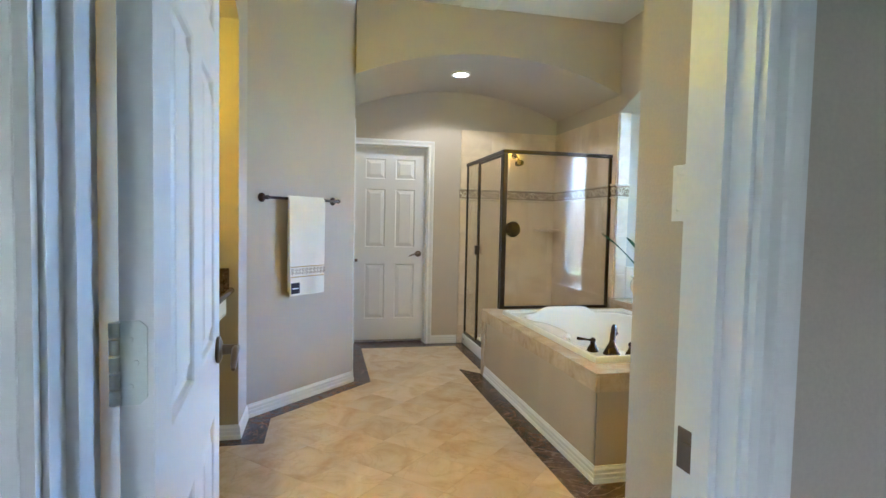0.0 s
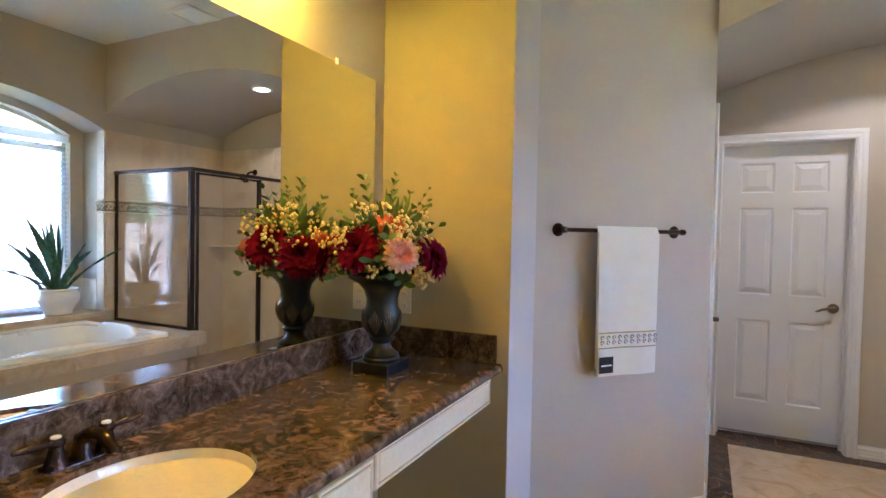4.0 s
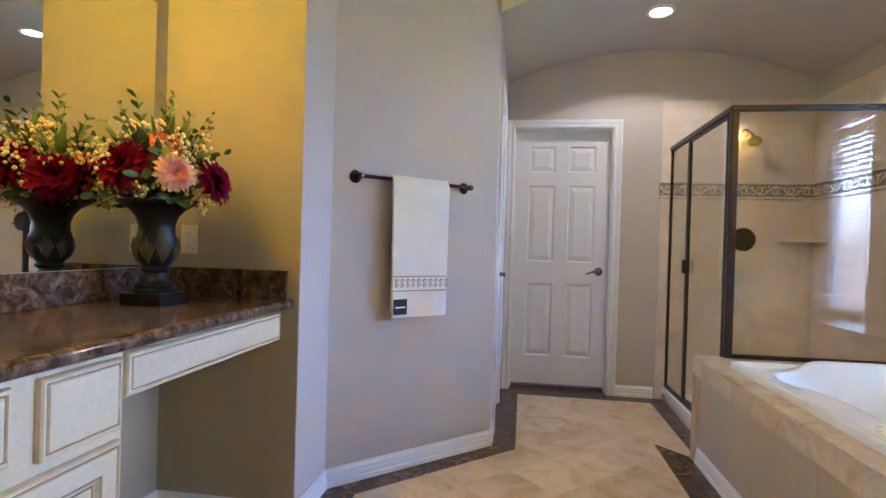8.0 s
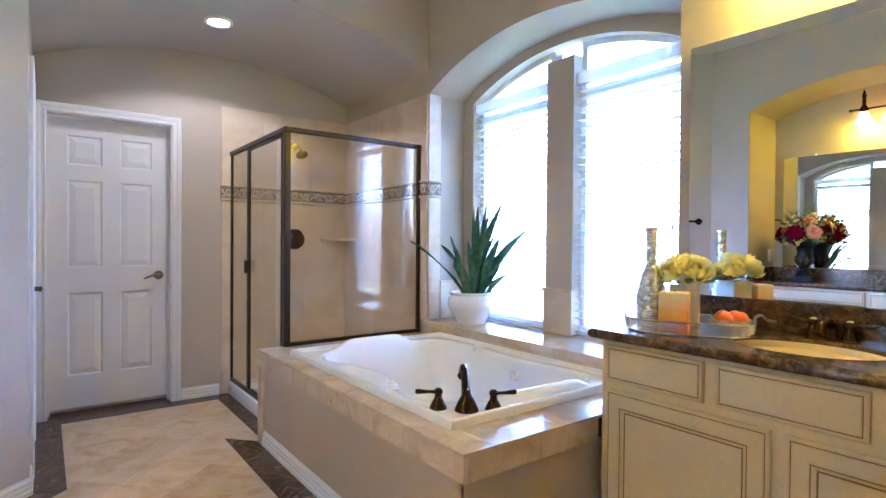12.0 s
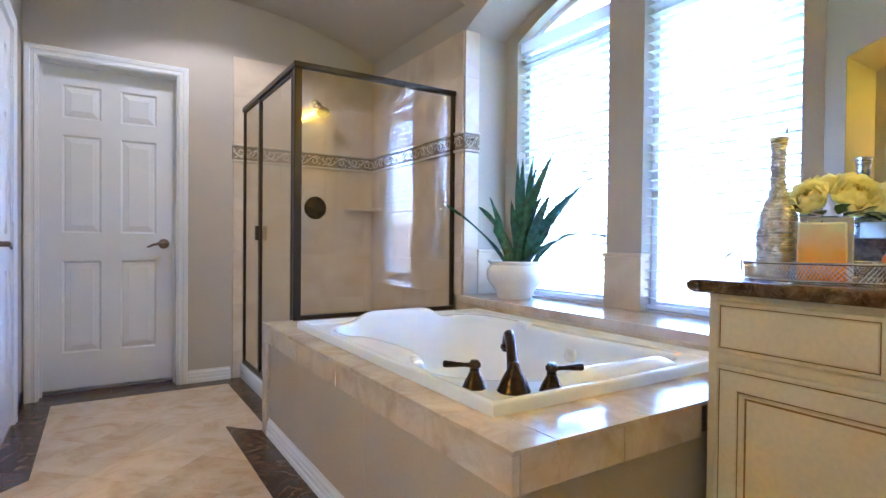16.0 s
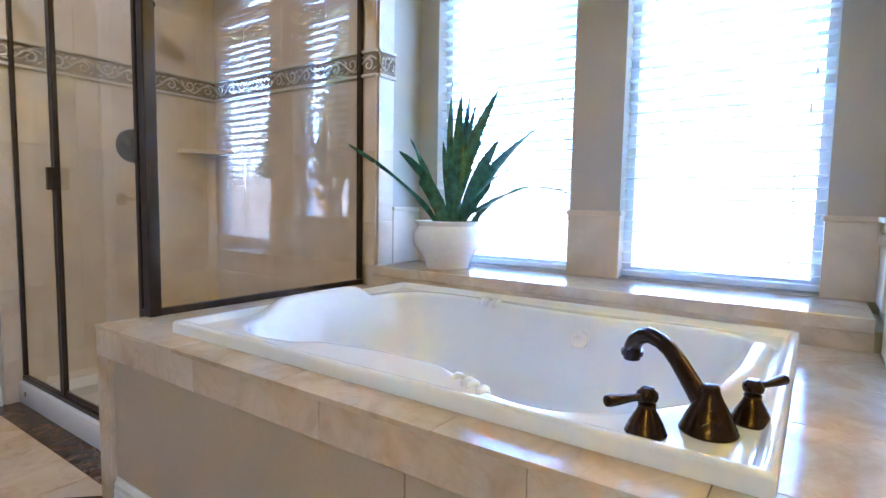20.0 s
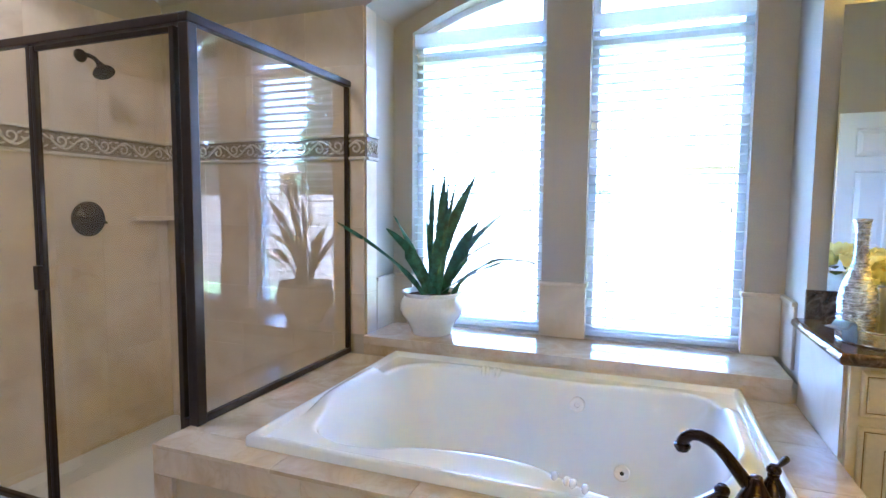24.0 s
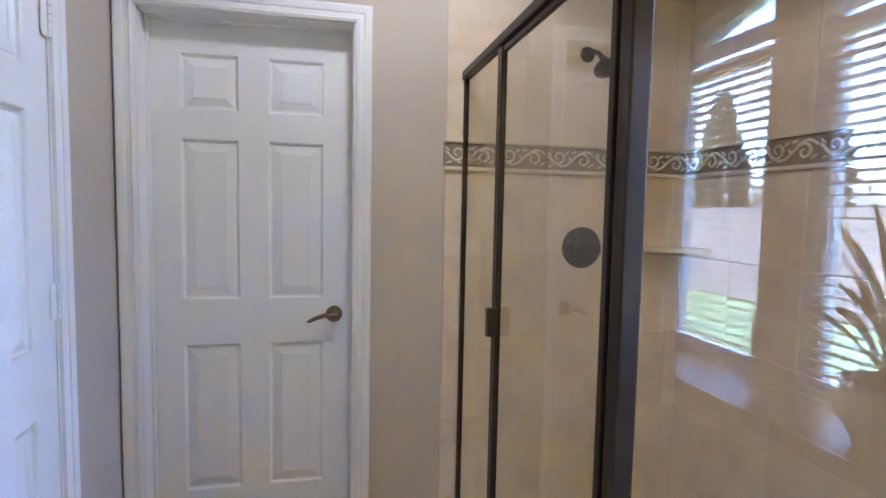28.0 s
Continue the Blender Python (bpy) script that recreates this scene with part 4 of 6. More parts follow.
hd = thing("wall_shower", label="bronze shower head on a short bent arm", category="shower head")
b = bmesh.new()
lathe(b, [(0, 0), (0.032, 0), (0.030, 0.006), (0.014, 0.014), (0, 0.014)], 24, (0, 0, 0), Matrix.Translation((2.15, YF - 0.016, 2.0)) @ Euler((radians(90), 0, 0)).to_matrix().to_4x4())
part("flange", b, BRONZE, hd, smooth=True)
b = bmesh.new()
tube(b, [(2.15, YF - 0.025, 2.0), (2.151, YF - 0.07, 1.998), (2.153, YF - 0.11, 1.978), (2.155, YF - 0.135, 1.952)], 0.010, 12)
part("arm", b, BRONZE, hd, smooth=True)
b = bmesh.new()
lathe(b, [(0, 0.05), (0.014, 0.05), (0.018, 0.035), (0.026, 0.022), (0.046, 0.004), (0.048, -0.006), (0.044, -0.010), (0, -0.011)], 28, (0, 0, 0), Matrix.Translation((2.157, YF - 0.160, 1.912)) @ Euler((radians(-32), 0, 0)).to_matrix().to_4x4())
part("head", b, BRONZE, hd, smooth=True)
va = thing("shower_valve", label="round bronze shower valve plate with a lever", category="shower valve")
rm = Matrix.Translation((2.155, YF - 0.016, 1.217)) @ Euler((radians(90), 0, 0)).to_matrix().to_4x4()
b = bmesh.new()
lathe(b, [(0, 0), (0.086, 0), (0.086, 0.004), (0.078, 0.010), (0.05, 0.014), (0.03, 0.016), (0, 0.016)], 40, (0, 0, 0), rm)
part("plate", b, BRONZE, va, smooth=True)
b = bmesh.new()
lathe(b, [(0.024, 0.014), (0.024, 0.03), (0.018, 0.045), (0, 0.047)], 24, (0, 0, 0), rm)
tube(b, [rm @ Vector(p) for p in ((0, 0, 0.038), (0.03, -0.01, 0.042), (0.065, -0.02, 0.044))], [0.008, 0.007, 0.006], 10)
part("lever", b, BRONZE, va, smooth=True)
b = bmesh.new()
prism(b, [(XR - 0.014, YF - 0.018), (XR - 0.25, YF - 0.018), (XR - 0.24, YF - 0.05), (XR - 0.05, YF - 0.19), (XR - 0.014, YF - 0.2)], "z", 1.205, 1.225)
tagged(new("corner_shelf", finish(b, "corner_shelf", WTILE)), "small travertine corner shelf in the shower", "shelf")

# ---------- shower wall tile ----------
sw = thing("shower_wall_tile", label="travertine wall tile with a carved scroll border", category="wall tile", kind="structure")
TT, TS = 0.012, 0.33
BZ0, BZ1, ZTOP = 1.515, 1.640, 2.245


def tile_rows():
    z = BZ0
    rows_ = []
    while z > DECKZ - 0.5:
        rows_.append((max(0.0, z - TS), z))
        z -= TS
    z = BZ1
    while z < ZTOP - 0.01:
        rows_.append((z, min(ZTOP, z + TS)))
        z += TS
    return rows_


def wall_tiles(a0, a1, place, z_floor):
    """Tiles from a0 to a1 along a wall; place(u0, u1, z0, z1) gives the box."""
    n = max(1, math.ceil((a1 - a0) / TS - 0.02))
    us = [min(a1, a0 + TS * i) for i in range(n + 1)]
    us[-1] = a1
    for z0, z1 in tile_rows():
        z0 = max(z0, z_floor)
        if z1 - z0 < 0.02:
            continue
        for u0, u1 in zip(us, us[1:]):
            if u1 - u0 > 0.01:
                b = bmesh.new()
                box(b, *place(u0 + 0.0003, u1 - 0.0003, z0 + 0.0003, z1 - 0.0003), 0.0006, 1)
                part("tile", b, WTILE, sw)


wall_tiles(1.567, XR - TT, lambda u0, u1, z0, z1: (u0, u1, YF - TT - 0.003, YF - 0.001, z0, z1), 0.0)
wall_tiles(YV, YF - TT - 0.003, lambda u0, u1, z0, z1: (XR - TT, XR - 0.001, u0, u1, z0, z1), SILL)
low = [TY1 - 0.012 + 0.33 * k for k in range(4)] + [YF - TT - 0.003]
for z0, z1 in ((0.056, 0.195), (0.195, 0.525), (0.525, SILL)):
    for u0, u1 in zip(low, low[1:]):
        b = bmesh.new()
        box(b, XR - TT, XR - 0.001, u0 + 0.0003, u1 - 0.0003, z0 + 0.0003, z1 - 0.0003, 0.0006, 1)
        part("tile", b, WTILE, sw)
wall_tiles(XR, 2.739, lambda u0, u1, z0, z1: (u0, u1, YV - 0.010, YV - 0.0005, z0, z1), SILL)

LISTM = mat("carved_border_dark", (0.27, 0.21, 0.15), 0.5, vary=0.2, scale=20, fine=120, bump=0.2)
LISTS = mat("carved_border_scroll", (0.62, 0.55, 0.43), 0.45, vary=0.08, scale=20, fine=120, bump=0.2)


def scroll_mesh():
    """One repeat of the carved scroll, 0.2 m long: a wave with curling ends."""
    b = bmesh.new()

    def curl(cx, cz, r, a0, a1, side):
        pts, rad = [], []
        for i in range(15):
            f = i / 14
            a = a0 + (a1 - a0) * f
            rr = r * (1 - 0.72 * f)
            pts.append((cx + rr * math.cos(a), -0.0035, cz + side * rr * math.sin(a)))
            rad.append(0.0058 * (1 - 0.45 * f))
        tube(b, pts, rad, 6)
    curl(0.050, 0.006, 0.030, -2.6, 4.6, 1)
    curl(0.150, -0.006, 0.030, -2.6, 4.6, -1)
    wave = [(0.004 + 0.192 * i / 16, -0.003, 0.030 * math.sin(2 * math.pi * i / 16 + 2.7)) for i in range(17)]
    tube(b, wave, 0.0052, 6)
    for x, z, t in ((0.085, 0.024, 0.7), (0.100, -0.002, -0.6), (0.185, -0.024, 0.6), (0.012, 0.020, -0.8), (0.115, 0.028, 0.2), (0.02, -0.030, 0.3)):
        c, s = math.cos(t), math.sin(t)
        tube(b, [(x - 0.014 * c, -0.003, z - 0.014 * s), (x, -0.004, z), (x + 0.014 * c, -0.003, z + 0.014 * s)], [0.001, 0.0055, 0.001], 6)
    return finish(b, "scroll", LISTS, 50)


SCROLL = scroll_mesh()


def border(length, m):
    """Carved border along local x on a wall whose face is local y = 0 (outwards is -y)."""
    for z0, z1, d in ((BZ0, BZ0 + 0.016, 0.026), (BZ1 - 0.016, BZ1, 0.026)):
        b = bmesh.new()
        box(b, 0, length, -d, -0.001, z0, z1, 0.006)
        bmesh.ops.transform(b, matrix=m, verts=b.verts)
        part("pencil_trim", b, LISTS, sw, "cream pencil trim", smooth=40)
    n = max(1, round(length / 0.2))
    w = length / n
    for i in range(n):
        b = bmesh.new()
        box(b, i * w + 0.0006, (i + 1) * w - 0.0006, -0.015, -0.001, BZ0 + 0.0165, BZ1 - 0.0165)
        bmesh.ops.transform(b, matrix=m, verts=b.verts)
        t = part("border_tile", b, LISTM, sw, "carved brown border tile")
        o = new("scroll", SCROLL)
        o.parent = t
        o.matrix_basis = m @ pose(i * w, -0.0135, (BZ0 + BZ1) / 2) @ Matrix.Diagonal((w / 0.2, 1, 1, 1))


border(XR - TT - 1.560, pose(1.560, YF - 0.001, 0))
border(YF - 0.02 - YV + 0.012, pose(XR - 0.001, YF - 0.02, 0, 0, 0, -90))
border(0.115, pose(XR - 0.010, YV - 0.001, 0))

# ---------- vanities ----------
def stepped_front(parent, name, u0, u1, z0, z1, d, raised):
    """A drawer front or door on the cabinet's face at depth d: bead, glaze line and field."""
    b = bmesh.new()

    def rings(spec):
        rs = [[b.verts.new((x, d + y, z)) for x, z in ((u0 + s, z0 + s), (u1 - s, z0 + s), (u1 - s, z1 - s), (u0 + s, z1 - s))] for s, y in spec]
        for p, q in zip(rs, rs[1:]):
            for k in range(4):
                b.faces.new((p[k], p[(k + 1) % 4], q[(k + 1) % 4], q[k]))
        b.faces.new(rs[-1])
    spec = [(0, 0.0), (0, 0.013), (0.004, 0.017), (0.009, 0.018), (0.0115, 0.0145), (0.0145, 0.0145), (0.017, 0.018), (0.021, 0.019)]
    if raised:
        spec += [(0.058, 0.019), (0.060, 0.0165), (0.064, 0.0165), (0.070, 0.010), (0.074, 0.009), (0.080, 0.009), (0.104, 0.016), (0.108, 0.0165)]
    rings(spec)
    f = part(name, b, CREAM, parent, smooth=30)

    def line(s, w, y):
        b2 = bmesh.new()
        o = [(u0 + s, z0 + s), (u1 - s, z0 + s), (u1 - s, z1 - s), (u0 + s, z1 - s)]
        i = [(u0 + s + w, z0 + s + w), (u1 - s - w, z0 + s + w), (u1 - s - w, z1 - s - w), (u0 + s + w, z1 - s - w)]
        vo = [b2.verts.new((x, d + y, z)) for x, z in o]
        vi = [b2.verts.new((x, d + y, z)) for x, z in i]
        for k in range(4):
            b2.faces.new((vo[k], vo[(k + 1) % 4], vi[(k + 1) % 4], vi[k]))
        part("glaze_line", b2, GLAZE, f, "brown glaze line")
    line(0.0117, 0.0026, 0.0149)
    if raised:
        line(0.0602, 0.0030, 0.0169)
        line(0.0742, 0.0050, 0.0094)
    return f


def vanity(m, parts, cab, width, depth, toe, label, knee=None):
    """A vanity cabinet in local terms: x along the wall, y out of it, z up."""
    root = thing("vanity_cabinet", label=label, category="vanity cabinet")
    root.matrix_world = m
    b = bmesh.new()
    c0, c1 = cab
    top = 0.846
    box(b, c0, c1, 0.002, depth - 0.02, 0.10, top)
    box(b, c0 + 0.02, c1 - 0.02, 0.05, depth - 0.09, 0.0, 0.10)
    part("carcass", b, CREAM, root)
    b = bmesh.new()
    box(b, c0, c1, depth - 0.02, depth, 0.095, top, 0.002)
    part("face_frame", b, CREAM, root)
    for name, u0, u1, z0, z1 in parts:
        stepped_front(root, name, u0, u1, z0, z1, depth, name == "door")
    if knee:
        k0, k1 = knee
        b = bmesh.new()
        box(b, k0, k1, depth - 0.035, depth - 0.012, 0.722, top)
        box(b, k0, k1, 0.03, depth - 0.036, 0.80, top)
        part("knee_rail", b, CREAM, root)
        stepped_front(root, "drawer_front", k0 + 0.03, k1 - 0.012, 0.728, 0.832, depth - 0.012, False)
    return root


def counter(m, width, front, sink, label, z0=0.846, z1=0.882, over=(0, 0), side_splash=()):
    """A stone top with a rounded front edge, a sink cut-out, a back splash and side splashes."""
    root = thing("vanity_countertop", label=label, category="countertop")
    root.matrix_world = m
    u0, u1 = -over[0], width + over[1]
    su, sv, ra, rb = sink
    b = bmesh.new()
    f = front - 0.018
    zone = (su - 0.28, su + 0.28)
    for a, c in ((u0, zone[0]), (zone[1], u1)):
        box(b, a, c, 0.001, f, z0, z1)
    k = 64
    outer, inner = [], []
    for i in range(k):
        t = 2 * math.pi * i / k
        c, s = math.cos(t), math.sin(t)
        inner.append((su + ra * c, sv + rb * s))
        hx, y0, y1 = 0.28, sv - 0.001, f - sv
        e = min(hx / abs(c) if abs(c) > 1e-6 else 9, (y1 if s > 0 else y0) / abs(s) if abs(s) > 1e-6 else 9)
        outer.append((su + e * c, sv + e * s))
    vs = [[b.verts.new((x, y, z)) for x, y in l] for z in (z0, z1) for l in (outer, inner)]
    for i in range(k):
        j = (i + 1) % k
        b.faces.new((vs[0][i], vs[0][j], vs[1][j], vs[1][i]))
        b.faces.new((vs[2][i], vs[2][j], vs[3][j], vs[3][i]))
        b.faces.new((vs[1][i], vs[1][j], vs[3][j], vs[3][i]))
    # square corners of the sink zone
    for z in (z0, z1):
        for sx_ in (-1, 1):
            for yy in (0.001, f):
                ci = min(range(k), key=lambda i: abs(outer[i][0] - (su + sx_ * 0.28)) + abs(outer[i][1] - yy))
                near = sorted(range(k), key=lambda i: (outer[i][0] - su - sx_ * 0.28) ** 2 + (outer[i][1] - yy) ** 2)[:2]
                p, q = [outer[i] for i in near]
                tri = [(su + sx_ * 0.28, yy), p, q]
                if abs((tri[1][0] - tri[0][0]) * (tri[2][1] - tri[0][1]) - (tri[2][0] - tri[0][0]) * (tri[1][1] - tri[0][1])) > 1e-7:
                    b.faces.new([b.verts.new((x, y, z)) for x, y in tri])
    r = (z1 - z0) / 2
    edge = [(-0.0005, 0)] + [(0.018 * math.sin(a), r * (1 - math.cos(a))) for a in [math.pi * i / 10 for i in range(11)]] + [(-0.0005, 2 * r)]
    path = [(u0, f, z0), (u1, f, z0)]
    if over[0]:
        path = [(u0, 0.001, z0)] + path
    if over[1]:
        path = path + [(u1, 0.001, z0)]
    sweep(b, path, [(-a, h) for a, h in edge], (0, 0, 1))
    part("top", b, COUNTER, root, smooth=35)
    b = bmesh.new()
    box(b, 0.001, width - 0.001, 0.001, 0.021, z1, 0.992, 0.002)
    part("back_splash", b, COUNTER, root)
    for u in side_splash:
        b = bmesh.new()
        box(b, *((u - 0.021, u - 0.001) if u > 0.5 else (u + 0.001, u + 0.021)), 0.0215, f - 0.01, z1, 0.992, 0.002)
        part("side_splash", b, COUNTER, root)
    b = bmesh.new()
    pr = [(0.998, -0.014), (0.988, -0.016), (0.975, -0.045), (0.945, -0.09), (0.86, -0.14), (0.66, -0.172), (0.35, -0.182), (0.09, -0.184), (0.0, -0.184)]
    prev = None
    for s, z in pr:
        if s == 0:
            continue
        ring_ = [b.verts.new((su + ra * s * math.cos(2 * math.pi * i / 64), sv + rb * s * math.sin(2 * math.pi * i / 64), z1 + z)) for i in range(64)]
        if prev:
            for i in range(64):
                b.faces.new((prev[i], prev[(i + 1) % 64], ring_[(i + 1) % 64], ring_[i]))
        prev = ring_
    b.faces.new(prev)
    bowl = part("sink_bowl", b, BISC, root, "biscuit porcelain undermount bowl", smooth=60)
    b = bmesh.new()
    lathe(b, [(0.022, -0.183), (0.024, -0.180), (0.016, -0.178), (0, -0.178)], 20, (su, sv, z1))
    part("drain", b, BRONZE, bowl, smooth=True)
    b = bmesh.new()
    lathe(b, [(0.012, 0), (0.012, 0.003), (0.006, 0.004), (0, 0.002)], 16, (0, 0, 0), Matrix.Translation((su, sv - rb * 0.93, z1 - 0.075)) @ Euler((radians(-75), 0, 0)).to_matrix().to_4x4())
    part("overflow_ring", b, NICKEL, bowl, smooth=True)
    # centerset faucet
    fz = z1
    fr = thing("sink_faucet", label="oil-rubbed bronze centerset sink faucet with two levers", category="faucet", group="sink faucets")
    fr.matrix_world = m
    v = 0.066
    b = bmesh.new()
    lathe(b, [(0, 0), (0.025, 0), (0.025, 0.006), (0.020, 0.014), (0.016, 0.05), (0.015, 0.055), (0, 0.055)], 24, (su, v, fz))
    tube(b, [(su, v, fz + 0.035), (su, v + 0.012, fz + 0.055), (su, v + 0.040, fz + 0.068), (su, v + 0.078, fz + 0.064), (su, v + 0.104, fz + 0.046), (su, v + 0.108, fz + 0.036)], [0.014, 0.014, 0.0135, 0.013, 0.012, 0.012], 16)
    part("spout", b, BRONZE, fr, smooth=True)
    b = bmesh.new()
    box(b, su - 0.076, su + 0.076, v - 0.024, v + 0.024, fz + 0.0003, fz + 0.005, 0.002)
    part("base_plate", b, BRONZE, fr)
    for s in (-1, 1):
        b = bmesh.new()
        lathe(b, [(0, 0), (0.025, 0), (0.025, 0.006), (0.022, 0.012), (0.016, 0.03), (0.013, 0.045), (0.017, 0.050), (0.017, 0.058), (0.012, 0.064), (0, 0.066)], 24, (su + s * 0.052, v, fz))
        hnd = part("handle", b, BRONZE, fr, smooth=True)
        b = bmesh.new()
        lathe(b, [(0.0105, 0.062), (0.0100, 0.0675), (0.006, 0.0695), (0, 0.070)], 18, (su + s * 0.052, v, fz))
        part("cap", b, BISC, hnd, "cream porcelain cap", smooth=True)
        b = bmesh.new()
        tube(b, [(su + s * (0.052 + d), v + 0.006 * d / 0.08, fz + z) for d, z in ((0.0, 0.054), (0.03, 0.056), (0.06, 0.059), (0.082, 0.060))], [0.007, 0.0065, 0.008, 0.004], 12)
        part("lever", b, BRONZE, hnd, smooth=True)
    return root


M1 = Matrix.Translation((XM, YA1, 0)) @ pose(0, 0, 0, 0, 0, -90)     # x runs towards the entry
W1 = YA1 - YA0
MY = lambda y: YA1 - y
DEP1 = 0.525
vanity(M1, [("drawer_front", MY(2.472), MY(2.260), 0.665, 0.829), ("drawer_front", MY(2.200), MY(1.822), 0.685, 0.829), ("drawer_front", MY(1.765), MY(1.60), 0.665, 0.829),
            ("door", MY(2.472), MY(2.040), 0.13, 0.640), ("door", MY(2.010), MY(1.60), 0.13, 0.640)],
       (MY(2.488), W1 - 0.002), W1, DEP1, 0.1, "cream glazed vanity cabinet with a knee space", (0.004, MY(2.489)))
counter(M1, W1, 0.568, (MY(2.055), 0.292, 0.214, 0.180), "polished brown marble vanity top with an undermount sink", side_splash=(0, W1))
M2 = Matrix.Translation((XR, YW, 0)) @ pose(0, 0, 0, 0, 0, 90)
W2 = 2.450 - YW
vanity(M2, [("drawer_front", 2.065 - YW, 2.424 - YW, 0.698, 0.829), ("drawer_front", 1.640 - YW, 2.025 - YW, 0.698, 0.829), ("drawer_front", 1.262 - YW, 1.600 - YW, 0.698, 0.829),
            ("door", 1.868 - YW, 2.424 - YW, 0.13, 0.668), ("door", 1.262 - YW, 1.828 - YW, 0.13, 0.668)],
       (0.002, W2), W2, 0.505, 0.1, "cream glazed vanity cabinet beside the tub")
counter(M2, W2, 0.545, (1.865 - YW, 0.275, 0.212, 0.162), "polished brown marble vanity top with an undermount sink", over=(0, 0.022))
b = bmesh.new()
box(b, XR - 0.484, XR - 0.024, 2.4505, 2.4615, DECKZ, 0.845, 0.002)
part("end_tile", b, WTILE, sur, "travertine facing on the vanity end above the deck")


def mirror(x, y0, y1, z0, z1, out, lean=0.0):
    root = thing("wall_mirror", label="large frameless mirror above the vanity splash", category="mirror", group="vanity mirrors")
    b = bmesh.new()
    box(b, min(x, x + 0.005 * out), max(x, x + 0.005 * out), y0, y1, z0, z1)
    for v in b.verts:
        v.co.x += out * lean * (v.co.y - y0)
    part("glass", b, MIRROR, root)
    for y in (y0 + 0.16 * (y1 - y0), y0 + 0.84 * (y1 - y0)):
        b = bmesh.new()
        box(b, x + out * 0.0055 - 0.003, x + out * 0.0055 + 0.003, y - 0.008, y + 0.008, z1 - 0.008, z1 + 0.014, 0.002)
        part("clip", b, VINYL, root, "clear mirror clip")


mirror(XM + 0.001, YA0 + 0.06, 3.262, 0.994, 2.020, 1)
mirror(XR - 0.001, YW + 0.03, 2.388, 0.994, 2.010, -1, 0.014)

# ---------- bath light bars ----------
SHADE = glow("lit_amber_glass_shade", (1.0, 0.62, 0.16), 0.16)
BULB = glow("bulb", (1.0, 0.66, 0.25), 1.2)


def light_bar(x, yc, zc, out, watts):
    root = thing("vanity_light_bar", label="bronze three-light bath bar with lit amber bell shades", category="wall lamp", group="vanity lights")
    b = bmesh.new()
    lathe(b, [(0, 0), (0.06, 0), (0.058, 0.01), (0.04, 0.02), (0.02, 0.026), (0, 0.028)], 28, (0, 0, 0), Matrix.Translation((x, yc, zc)) @ Euler((0, radians(90 * out), 0)).to_matrix().to_4x4())
    tube(b, [(x, yc, zc), (x + out * 0.1, yc, zc)], 0.012, 12)
    part("back_plate", b, BRONZE, root, smooth=True)
    b = bmesh.new()
    tube(b, [(x + out * 0.1, yc - 0.275, zc), (x + out * 0.1, yc + 0.275, zc)], 0.008, 12)
    for s in (-1, 1):
        lathe(b, [(0, -0.012), (0.012, -0.006), (0.012, 0.006), (0, 0.012)], 14, (x + out * 0.1, yc + s * 0.28, zc))
    part("bar", b, BRONZE, root, smooth=True)
    for k in (-1, 0, 1):
        y = yc + 0.185 * k
        c = (x + out * 0.1, y, zc)
        b = bmesh.new()
        lathe(b, [(0, -0.03), (0.03, -0.03), (0.031, 0.0), (0.022, 0.02), (0.012, 0.04), (0.016, 0.06), (0.012, 0.09), (0.018, 0.105), (0.012, 0.13), (0.004, 0.16), (0, 0.165)], 20, c)
        sk = part("socket", b, BRONZE, root, smooth=True)
        b = bmesh.new()
        lathe(b, [(0.030, -0.025), (0.036, -0.045), (0.045, -0.075), (0.062, -0.105), (0.070, -0.115), (0.066, -0.115), (0.042, -0.075), (0.030, -0.030)], 28, c)
        part("shade", b, SHADE, root, "lit amber glass bell", smooth=True)
        b = bmesh.new()
        bmesh.ops.create_uvsphere(b, u_segments=16, v_segments=10, radius=0.024, matrix=Matrix.Translation((c[0], c[1], c[2] - 0.085)))
        part("bulb", b, BULB, root, smooth=True)
        lamp("vanity_bulb_light", "POINT", (c[0], c[1], c[2] - 0.145), watts, (1.0, 0.675, 0.005), 0.03)


light_bar(XM, 2.445, 2.352, 1, 0.135)
light_bar(XR, 1.86, 2.352, -1, 0.085)

# ---------- recessed can and ceiling vents ----------
CANL = glow("can_lens", (1.0, 0.86, 0.68), 0.5)
can = thing("recessed_ceiling_light", label="lit recessed ceiling can with a white trim ring", category="ceiling light")
zc = 2.616
b = bmesh.new()
lathe(b, [(0.062, 0.02), (0.066, -0.004), (0.084, -0.008), (0.088, -0.004), (0.088, 0.02)], 40, (1.368, 4.890, zc))
part("trim_ring", b, TRIM, can, smooth=True)
b = bmesh.new()
lathe(b, [(0.064, 0.001), (0, -0.002)], 40, (1.368, 4.890, zc))
part("lens", b, CANL, can)
lamp("can_light", "SPOT", (1.368, 4.890, zc - 0.02), 0.62, (1.0, 0.80, 0.55), 0.10, (1.369, 4.890, 0)).data.spot_size = radians(140)


